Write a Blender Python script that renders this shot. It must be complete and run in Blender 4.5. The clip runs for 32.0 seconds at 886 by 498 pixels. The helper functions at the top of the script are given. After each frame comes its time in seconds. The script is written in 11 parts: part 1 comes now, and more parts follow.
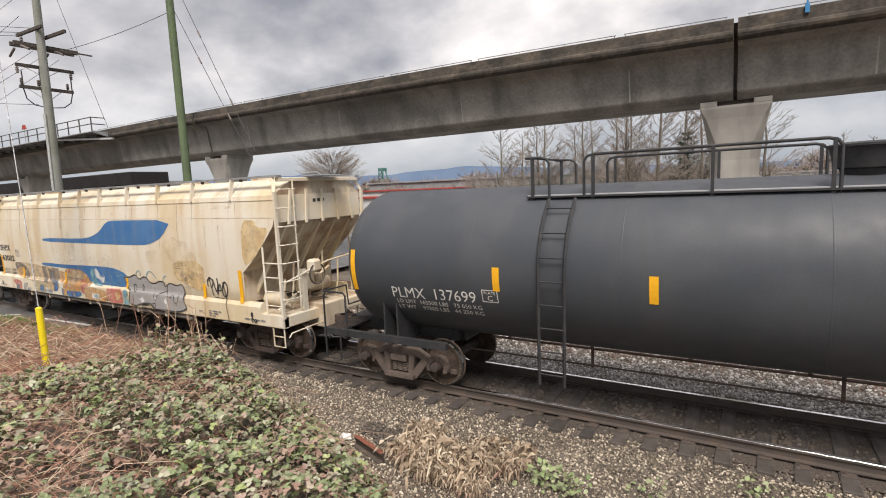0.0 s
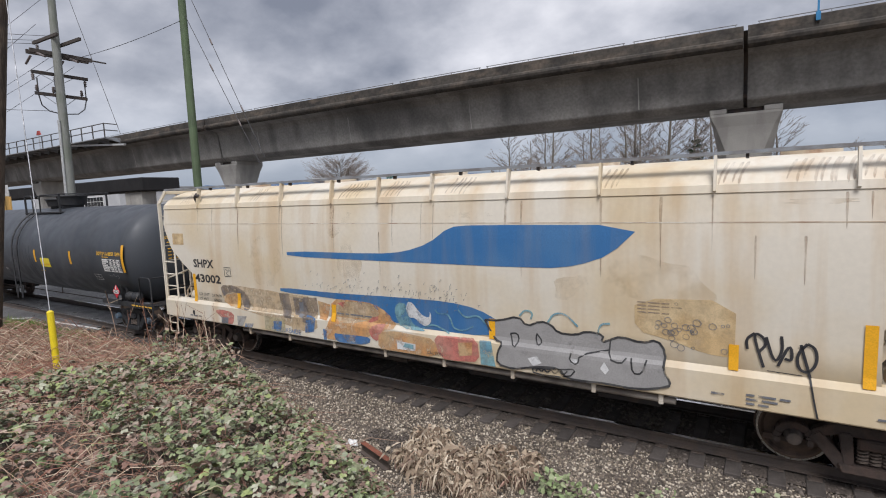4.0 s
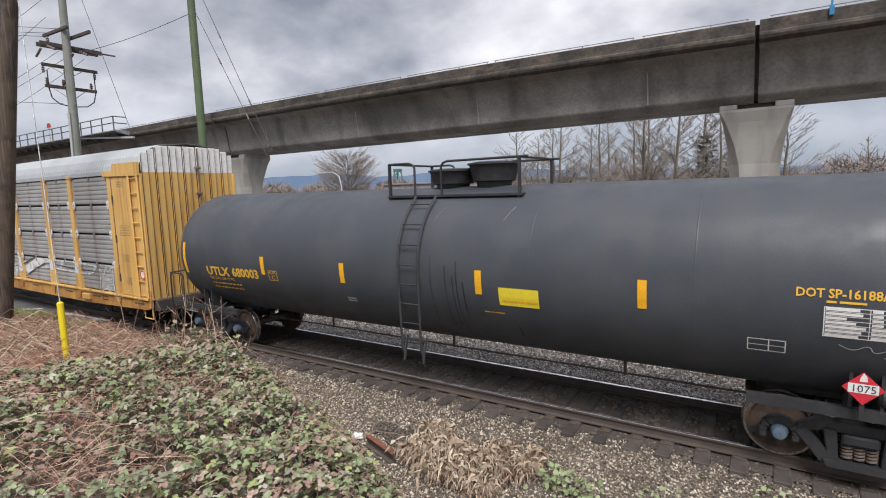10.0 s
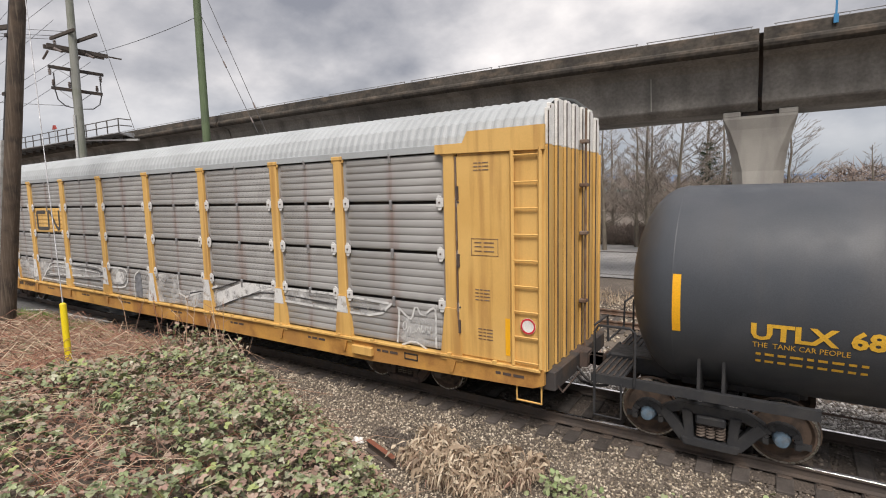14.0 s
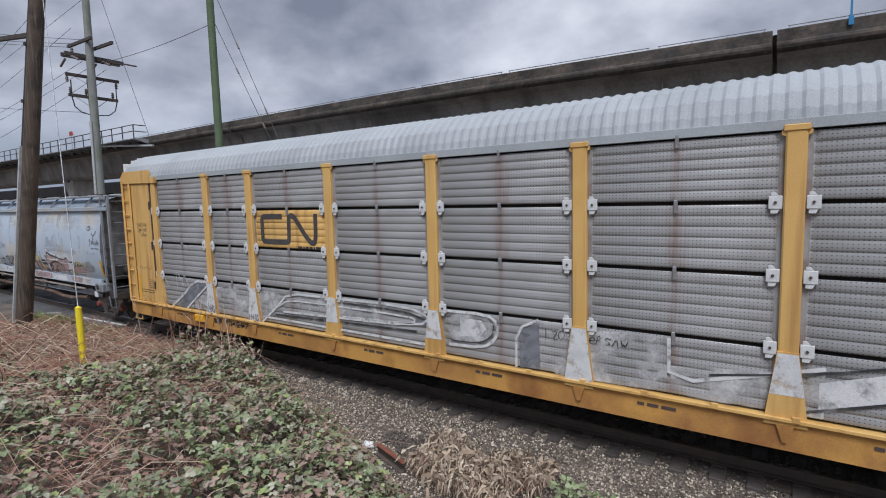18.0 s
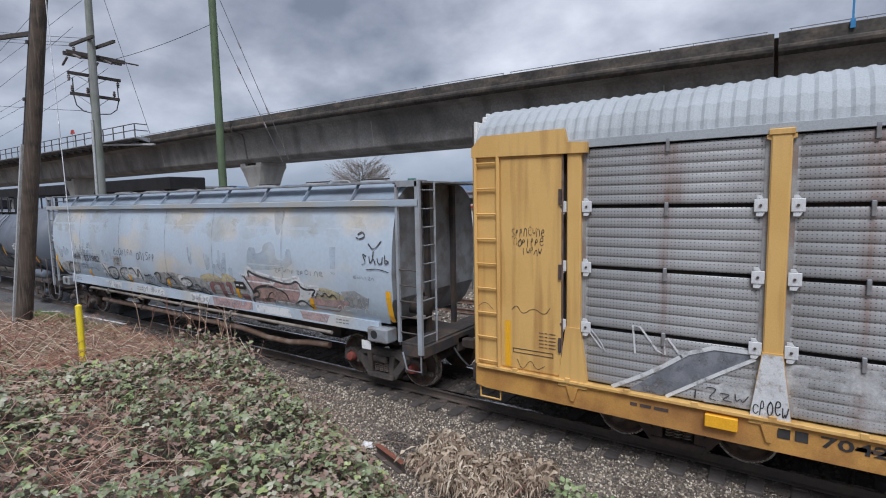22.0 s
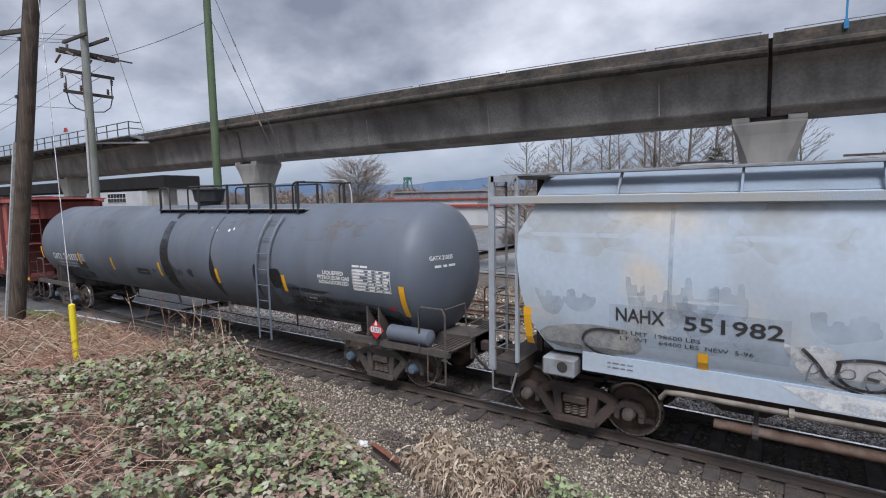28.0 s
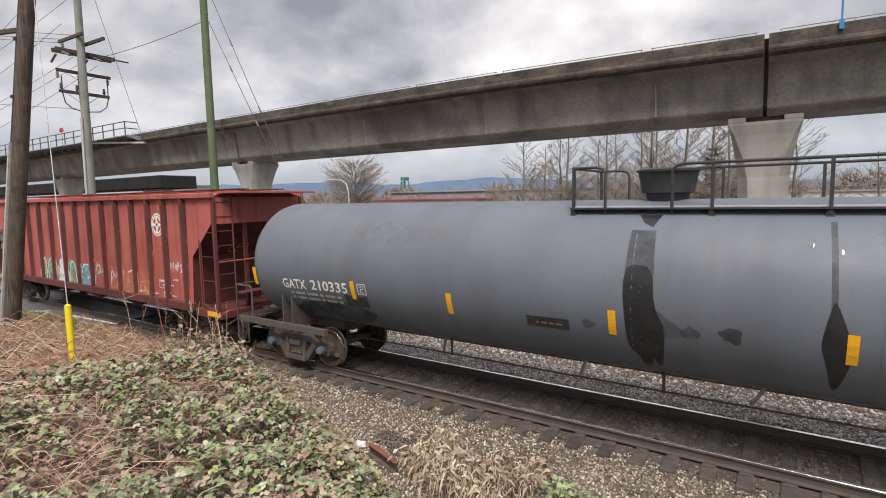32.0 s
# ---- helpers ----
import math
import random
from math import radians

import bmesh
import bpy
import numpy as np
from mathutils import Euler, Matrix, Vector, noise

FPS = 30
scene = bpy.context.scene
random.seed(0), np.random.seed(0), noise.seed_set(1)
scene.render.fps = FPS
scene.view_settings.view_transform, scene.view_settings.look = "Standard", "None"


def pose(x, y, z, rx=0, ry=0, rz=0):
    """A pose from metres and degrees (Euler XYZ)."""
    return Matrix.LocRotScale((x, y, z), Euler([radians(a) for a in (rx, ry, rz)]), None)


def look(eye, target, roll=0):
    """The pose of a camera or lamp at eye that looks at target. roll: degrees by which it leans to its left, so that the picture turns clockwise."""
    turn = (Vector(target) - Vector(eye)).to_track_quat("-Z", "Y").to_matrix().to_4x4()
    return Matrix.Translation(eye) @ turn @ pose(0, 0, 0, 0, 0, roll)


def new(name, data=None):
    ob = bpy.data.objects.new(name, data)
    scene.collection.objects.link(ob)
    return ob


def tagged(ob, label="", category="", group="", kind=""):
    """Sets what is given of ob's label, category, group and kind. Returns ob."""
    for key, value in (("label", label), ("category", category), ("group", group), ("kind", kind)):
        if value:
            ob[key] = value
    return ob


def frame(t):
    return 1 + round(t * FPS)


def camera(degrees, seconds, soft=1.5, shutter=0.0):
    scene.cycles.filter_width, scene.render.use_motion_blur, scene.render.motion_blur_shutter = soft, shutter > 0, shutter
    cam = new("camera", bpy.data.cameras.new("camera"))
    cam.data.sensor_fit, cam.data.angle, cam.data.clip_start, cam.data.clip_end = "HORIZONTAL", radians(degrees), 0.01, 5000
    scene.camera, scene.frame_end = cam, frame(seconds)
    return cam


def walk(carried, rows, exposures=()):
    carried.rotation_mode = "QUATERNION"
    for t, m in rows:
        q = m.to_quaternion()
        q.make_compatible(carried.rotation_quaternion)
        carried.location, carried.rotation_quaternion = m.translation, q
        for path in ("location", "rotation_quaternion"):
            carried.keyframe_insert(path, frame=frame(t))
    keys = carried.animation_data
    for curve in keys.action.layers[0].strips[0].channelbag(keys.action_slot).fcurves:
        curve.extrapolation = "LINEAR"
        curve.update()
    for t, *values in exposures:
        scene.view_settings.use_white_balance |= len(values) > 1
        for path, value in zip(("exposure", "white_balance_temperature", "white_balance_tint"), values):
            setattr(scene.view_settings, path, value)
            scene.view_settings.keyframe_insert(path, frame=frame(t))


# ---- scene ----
# ---- camera and its path: one eye, small pans and tilts ----
FOV, EYE = 81.73, Vector((0.0, -9.347, 3.992))
cam = camera(FOV, 32.0, soft=1.05)
# seconds, heading, tilt and lean in degrees; heading 0 looks straight across the track
PATH = [
    (0, -31.26, -6.86, -2.44), (0.5, -31.53, -6.75, -2.44), (1, -31.81, -6.64, -2.41), (1.5, -32.06, -6.55, -2.33),
    (2, -32.25, -6.47, -2.29), (2.5, -32.28, -6.36, -2.37), (3, -32.18, -6.23, -2.34), (3.5, -32.06, -6.08, -2.22),
    (5.5, -32.49, -6.30, -1.95), (6, -32.63, -6.50, -1.94), (6.5, -32.67, -6.65, -1.98), (7, -32.68, -6.80, -1.96),
    (7.5, -32.69, -6.90, -2.01), (8, -32.76, -6.88, -2.09), (8.5, -32.79, -6.86, -1.98), (9, -32.80, -6.85, -1.97),
    (9.5, -32.80, -6.78, -1.92), (10, -32.83, -6.65, -1.82), (10.5, -32.80, -6.50, -1.76), (11, -32.80, -6.30, -1.68),
    (11.5, -32.76, -6.13, -1.59), (12, -32.75, -6.04, -1.48), (12.5, -32.68, -6.03, -1.40), (13, -32.80, -6.07, -1.31),
    (13.5, -32.95, -6.09, -1.30), (14, -33.08, -6.13, -1.34), (14.5, -33.21, -6.07, -1.31), (16.5, -33.66, -5.89, -1.25),
    (17, -33.88, -5.89, -1.26), (17.5, -34.09, -5.77, -1.36), (18, -34.22, -5.61, -1.43), (18.5, -34.25, -5.48, -1.39),
    (19, -34.32, -5.46, -1.35), (19.5, -34.32, -5.50, -1.35), (20, -34.30, -5.56, -1.30), (20.5, -34.30, -5.54, -1.19),
    (21, -34.30, -5.53, -1.09), (21.5, -34.30, -5.52, -1.03), (22, -34.26, -5.53, -1.07), (22.5, -34.11, -5.44, -1.02),
    (23, -33.83, -5.39, -0.92), (23.5, -33.55, -5.42, -0.89), (24, -33.43, -5.54, -0.89), (24.5, -33.51, -5.68, -0.93),
    (25, -33.68, -5.74, -1.04), (25.5, -33.83, -5.71, -1.11), (27.5, -33.84, -5.67, -1.06), (28, -33.77, -5.66, -0.99),
    (28.5, -33.70, -5.60, -0.97), (29, -33.59, -5.50, -0.99), (29.5, -33.51, -5.43, -0.94), (30, -33.44, -5.35, -0.95),
    (30.5, -33.40, -5.34, -0.93), (31, -33.41, -5.44, -0.98), (31.5, -33.45, -5.58, -1.03), (32, -33.47, -5.66, -1.02),

]


def view(heading, tilt, lean):
    a, b = radians(heading), radians(tilt)
    ahead = Vector((math.sin(a) * math.cos(b), math.cos(a) * math.cos(b), math.sin(b)))
    return look(EYE, EYE + ahead, lean)


EXPOSURES = [(0, 0.32, 7150, 14), (2, 0.1, 6950, 14), (4, -0.1, 6350, 14), (7, -0.14, 6000, 14), (9, 0.08, 6250, 14), (10.5, 0.22, 6750, 14), (12, 0.28, 7150, 14), (14, 0.18, 7050, 14), (17, -0.24, 6100, 14), (21, -0.2, 5950, 13), (25, -0.1, 5900, 13), (29, 0.05, 6200, 14), (30.5, 0.26, 6800, 14), (32, 0.3, 7000, 14)]
walk(cam, [(t, view(a, b, c)) for t, a, b, c in PATH], EXPOSURES)

# seconds and metres run by the train since the start
TRAIN = [
    (0, -0.000), (0.5, 1.448), (1, 2.897), (1.5, 4.348), (2, 5.802), (2.5, 7.258), (3, 8.717), (3.5, 10.180), (5.5, 16.091),
    (6, 17.584), (6.5, 19.080), (7, 20.577), (7.5, 22.076), (8, 23.576), (8.5, 25.079), (9, 26.585), (9.5, 28.098),
    (10, 29.616), (10.5, 31.139), (11, 32.661), (11.5, 34.181), (12, 35.697), (12.5, 37.211), (13, 38.732), (13.5, 40.263),
    (14, 41.803), (14.5, 43.348), (16.5, 49.596), (17, 51.172), (17.5, 52.752), (18, 54.335), (18.5, 55.921), (19, 57.508),
    (19.5, 59.098), (20, 60.691), (20.5, 62.288), (21, 63.889), (21.5, 65.495), (22, 67.109), (22.5, 68.729), (23, 70.351),
    (23.5, 71.974), (24, 73.596), (24.5, 75.215), (25, 76.832), (25.5, 78.450), (27.5, 85.015), (28, 86.679), (28.5, 88.347),
    (29, 90.017), (29.5, 91.691), (30, 93.367), (30.5, 95.042), (31, 96.721), (31.5, 98.404), (32, 100.090),
]


def run(t):
    """Metres that the train has gone at t seconds."""
    return float(np.interp(t, [r[0] for r in TRAIN], [r[1] for r in TRAIN]))


# ---- sky and sun: broken overcast ----
world = bpy.data.worlds.new("sky")
scene.world = world
world.use_nodes = True


CLOUD_SHIFT = (-0.228, -16.283, -11.563)


def build_sky():
    nt = world.node_tree
    nt.nodes.clear()
    n, l = nt.nodes.new, nt.links.new
    out, bg = n("ShaderNodeOutputWorld"), n("ShaderNodeBackground")
    sky = n("ShaderNodeTexSky")
    sky.sky_type, sky.sun_disc = "NISHITA", False
    sky.sun_elevation, sky.sun_rotation = radians(55), radians(149)
    tc, sep = n("ShaderNodeTexCoord"), n("ShaderNodeSeparateXYZ")
    l(tc.outputs["Generated"], sep.inputs[0])
    # clouds lie on a flat layer: divide the direction by its height
    hz = n("ShaderNodeMath")
    hz.operation, hz.inputs[1].default_value = "ADD", 0.5
    l(sep.outputs["Z"], hz.inputs[0])
    hm = n("ShaderNodeMath")
    hm.operation, hm.inputs[1].default_value = "MAXIMUM", 0.05
    l(hz.outputs[0], hm.inputs[0])
    div = n("ShaderNodeVectorMath")
    div.operation = "DIVIDE"
    cb = n("ShaderNodeCombineXYZ")
    for k in "XYZ":
        l(hm.outputs[0], cb.inputs[k])
    l(tc.outputs["Generated"], div.inputs[0])
    l(cb.outputs[0], div.inputs[1])
    move = n("ShaderNodeVectorMath")
    move.inputs[1].default_value = CLOUD_SHIFT
    l(div.outputs[0], move.inputs[0])
    big, small = n("ShaderNodeTexNoise"), n("ShaderNodeTexNoise")
    for q, sc, det, dist in ((big, 1.5, 3.0, 0.0), (small, 4.2, 8.0, 0.0)):
        q.inputs["Scale"].default_value, q.inputs["Detail"].default_value = sc, det
        q.inputs["Distortion"].default_value, q.inputs["Roughness"].default_value = dist, 0.55
        l(move.outputs[0], q.inputs["Vector"])
    mx = n("ShaderNodeMix")
    mx.data_type, mx.inputs[0].default_value = "FLOAT", 0.38
    l(big.outputs["Fac"], mx.inputs[2])
    l(small.outputs["Fac"], mx.inputs[3])
    ramp = n("ShaderNodeValToRGB")
    cr = ramp.color_ramp
    cr.elements[0].position, cr.elements[0].color = 0.37, (0.27, 0.295, 0.35, 1)
    cr.elements[1].position, cr.elements[1].color = 0.64, (1.05, 1.06, 1.08, 1)
    e = cr.elements.new(0.465)
    e.color = (0.49, 0.515, 0.565, 1)
    e = cr.elements.new(0.54)
    e.color = (0.73, 0.75, 0.79, 1)
    l(mx.outputs[0], ramp.inputs[0])
    # a bluer, greyer belt close to the skyline
    belt = n("ShaderNodeMapRange")
    belt.inputs["From Min"].default_value, belt.inputs["From Max"].default_value = 0.0, 0.2
    l(sep.outputs["Z"], belt.inputs["Value"])
    low = n("ShaderNodeMix")
    low.data_type = "RGBA"
    low.inputs["A"].default_value = (0.30, 0.37, 0.47, 1)
    l(belt.outputs[0], low.inputs["Factor"])
    l(ramp.outputs[0], low.inputs["B"])
    skm = n("ShaderNodeVectorMath")
    skm.operation, skm.inputs["Scale"].default_value = "SCALE", 0.07
    l(sky.outputs[0], skm.inputs[0])
    add = n("ShaderNodeMix")
    add.data_type, add.inputs["Factor"].default_value = "RGBA", 0.85
    l(skm.outputs[0], add.inputs["A"])
    l(low.outputs["Result"], add.inputs["B"])
    l(add.outputs["Result"], bg.inputs[0])
    bg.inputs[1].default_value = 1.0
    l(bg.outputs[0], out.inputs[0])


build_sky()
sun = new("sun", bpy.data.lights.new("sun", "SUN"))
sun.data.energy, sun.data.angle, sun.data.color = 3.2, radians(24), (1.0, 0.98, 0.95)
sun.matrix_world = look((0, 0, 60), Vector((0, 0, 60)) - Vector((0.27, -0.45, 0.75)))

# ---- materials ----
def mat(name, col, rough=0.7, metal=0.0, alt=None, scale=3.0, amount=0.5, fine=0.12, fine_scale=60.0, bump=0.15, bump_scale=80.0,
        streak=None, streak_amount=0.0, streak_scale=(3.0, 3.0, 0.35), lo=0.45, hi=0.62, vary=0.0, spec=0.5):
    """A weathered surface: base colour, a second colour in patches, fine grain, and streaks that run down."""
    m = bpy.data.materials.new(name)
    m.use_nodes = True
    nt = m.node_tree
    n, l = nt.nodes.new, nt.links.new
    bsdf = nt.nodes["Principled BSDF"]
    bsdf.inputs["Metallic"].default_value = metal
    bsdf.inputs["Specular IOR Level"].default_value = spec
    tc = n("ShaderNodeTexCoord")
    vec = tc.outputs["Object"]

    def noise_tex(sc, det=4.0, vector=None):
        q = n("ShaderNodeTexNoise")
        q.inputs["Scale"].default_value, q.inputs["Detail"].default_value = sc, det
        l(vector or vec, q.inputs["Vector"])
        return q.outputs["Fac"]

    def spread(value, a, b, c=0.0, d=1.0):
        q = n("ShaderNodeMapRange")
        for key, v in (("From Min", a), ("From Max", b), ("To Min", c), ("To Max", d)):
            q.inputs[key].default_value = v
        l(value, q.inputs["Value"])
        return q.outputs[0]

    def mixed(a, b, fac):
        q = n("ShaderNodeMix")
        q.data_type = "RGBA"
        for key, v in (("A", a), ("B", b)):
            if isinstance(v, tuple):
                q.inputs[key].default_value = (*v, 1)
            else:
                l(v, q.inputs[key])
        l(fac, q.inputs["Factor"])
        return q.outputs["Result"]

    patches = spread(noise_tex(scale), lo, hi, 0.0, amount)
    color = mixed(tuple(col), tuple(alt or [c * 0.6 for c in col]), patches)
    if streak:
        mp = n("ShaderNodeMapping")
        mp.inputs["Scale"].default_value = streak_scale
        l(vec, mp.inputs["Vector"])
        color = mixed(color, tuple(streak), spread(noise_tex(1.0, 6.0, mp.outputs[0]), 0.5, 0.68, 0.0, streak_amount))
    grain = noise_tex(fine_scale, 3.0)
    hsv = n("ShaderNodeHueSaturation")
    l(color, hsv.inputs["Color"])
    val = spread(grain, 0.3, 0.7, 1 - fine, 1 + fine)
    if vary:
        info = n("ShaderNodeObjectInfo")
        mul = n("ShaderNodeMath")
        mul.operation = "MULTIPLY"
        l(val, mul.inputs[0])
        l(spread(info.outputs["Random"], 0, 1, 1 - vary, 1 + vary), mul.inputs[1])
        val = mul.outputs[0]
    l(val, hsv.inputs["Value"])
    l(hsv.outputs[0], bsdf.inputs["Base Color"])
    l(spread(noise_tex(scale * 2.3), 0.3, 0.7, max(rough - 0.12, 0.05), min(rough + 0.12, 1)), bsdf.inputs["Roughness"])
    if bump:
        b = n("ShaderNodeBump")
        b.inputs["Strength"].default_value, b.inputs["Distance"].default_value = bump, 0.02
        l(noise_tex(bump_scale, 3.0), b.inputs["Height"])
        l(b.outputs[0], bsdf.inputs["Normal"])
    return m


def island_mat(name, cols, rough=0.8, grain=0.1, steps=False):
    """For scattered bits: each loose piece takes a colour of its own from a ramp."""
    m = bpy.data.materials.new(name)
    m.use_nodes = True
    nt = m.node_tree
    n, l = nt.nodes.new, nt.links.new
    bsdf = nt.nodes["Principled BSDF"]
    geo, ramp = n("ShaderNodeNewGeometry"), n("ShaderNodeValToRGB")
    l(geo.outputs["Random Per Island"], ramp.inputs[0])
    cr = ramp.color_ramp
    cr.interpolation = "CONSTANT" if steps else "LINEAR"
    while len(cr.elements) < len(cols):
        cr.elements.new(0.5)
    for i, (e, c) in enumerate(zip(cr.elements, cols)):
        e.position, e.color = i / (len(cols) - (0 if steps else 1)), (*c, 1)
    tc, q = n("ShaderNodeTexCoord"), n("ShaderNodeTexNoise")
    q.inputs["Scale"].default_value = 40
    l(tc.outputs["Object"], q.inputs["Vector"])
    mr, hsv = n("ShaderNodeMapRange"), n("ShaderNodeHueSaturation")
    mr.inputs["From Min"].default_value, mr.inputs["From Max"].default_value = 0.3, 0.7
    mr.inputs["To Min"].default_value, mr.inputs["To Max"].default_value = 1 - grain, 1 + grain
    l(q.outputs["Fac"], mr.inputs["Value"])
    l(mr.outputs[0], hsv.inputs["Value"])
    l(ramp.outputs[0], hsv.inputs["Color"])
    l(hsv.outputs[0], bsdf.inputs["Base Color"])
    bsdf.inputs["Roughness"].default_value = rough
    return m


def worn(m, scale, lo, hi, least=0.0):
    """Lets what lies beneath show through where paint or stain has worn thin."""
    nt = m.node_tree
    n, l = nt.nodes.new, nt.links.new
    tc, a, b = n("ShaderNodeTexCoord"), n("ShaderNodeTexNoise"), n("ShaderNodeMapRange")
    a.inputs["Scale"].default_value, a.inputs["Detail"].default_value, a.inputs["Roughness"].default_value = scale, 7.0, 0.65
    l(tc.outputs["Object"], a.inputs["Vector"])
    for key, v in (("From Min", lo), ("From Max", hi), ("To Min", least), ("To Max", 1.0)):
        b.inputs[key].default_value = v
    l(a.outputs["Fac"], b.inputs["Value"])
    l(b.outputs[0], nt.nodes["Principled BSDF"].inputs["Alpha"])


RUST = (0.16, 0.07, 0.035)


def perforated(name):
    """Pressed steel sheet with rows of small round holes and rust run down from the middle strap."""
    m = mat(name, (0.35, 0.352, 0.352), 0.5, 0.1, alt=(0.265, 0.261, 0.258), scale=0.9, amount=0.7, fine=0.1, bump=0)
    nt = m.node_tree
    n, l = nt.nodes.new, nt.links.new
    bsdf = nt.nodes["Principled BSDF"]
    paint = bsdf.inputs["Base Color"].links[0].from_socket

    def calc(op, a, b=0.0):
        q = n("ShaderNodeMath")
        q.operation = op
        for i, v in enumerate((a, b)):
            if isinstance(v, (int, float)):
                q.inputs[i].default_value = v
            else:
                l(v, q.inputs[i])
        return q.outputs[0]

    tc, sep, info = n("ShaderNodeTexCoord"), n("ShaderNodeSeparateXYZ"), n("ShaderNodeObjectInfo")
    l(tc.outputs["Object"], sep.inputs[0])
    x, z = sep.outputs["X"], sep.outputs["Z"]
    u = calc("SUBTRACT", calc("FRACT", calc("ADD", calc("DIVIDE", x, 0.05), 100.0)), 0.5)
    w = calc("SUBTRACT", calc("FRACT", calc("ADD", calc("DIVIDE", z, 0.0485), 0.32)), 0.5)
    r2 = calc("ADD", calc("MULTIPLY", calc("MULTIPLY", u, u), 0.75), calc("MULTIPLY", calc("MULTIPLY", w, w), 1.5))
    hole = calc("LESS_THAN", r2, 0.024)
    # rust: narrow about the middle of the sheet, ragged, longer on some sheets than on others
    mp, tex = n("ShaderNodeMapping"), n("ShaderNodeTexNoise")
    mp.inputs["Scale"].default_value = (9.0, 9.0, 1.2)
    l(tc.outputs["Object"], mp.inputs["Vector"])
    shift = n("ShaderNodeVectorMath")
    l(mp.outputs[0], shift.inputs[0])
    l(info.outputs["Random"], shift.inputs[1])
    tex.inputs["Scale"].default_value, tex.inputs["Detail"].default_value = 1.0, 5.0
    l(shift.outputs[0], tex.inputs["Vector"])
    near = calc("SUBTRACT", 1.0, calc("MULTIPLY", calc("ABSOLUTE", x), calc("ADD", 3.2, calc("MULTIPLY", info.outputs["Random"], 6.0))))
    rust = calc("MULTIPLY", calc("MAXIMUM", near, 0.0), calc("MULTIPLY", calc("SUBTRACT", tex.outputs["Fac"], 0.25), 2.2))
    rust = calc("MINIMUM", calc("MAXIMUM", rust, 0.0), 0.8)
    for colour, fac in (((0.20, 0.115, 0.085, 1), rust), ((0.085, 0.085, 0.087, 1), hole)):
        mx = n("ShaderNodeMix")
        mx.data_type = "RGBA"
        l(fac, mx.inputs["Factor"])
        l(paint, mx.inputs["A"])
        mx.inputs["B"].default_value = colour
        paint = mx.outputs["Result"]
    l(paint, bsdf.inputs["Base Color"])
    return m


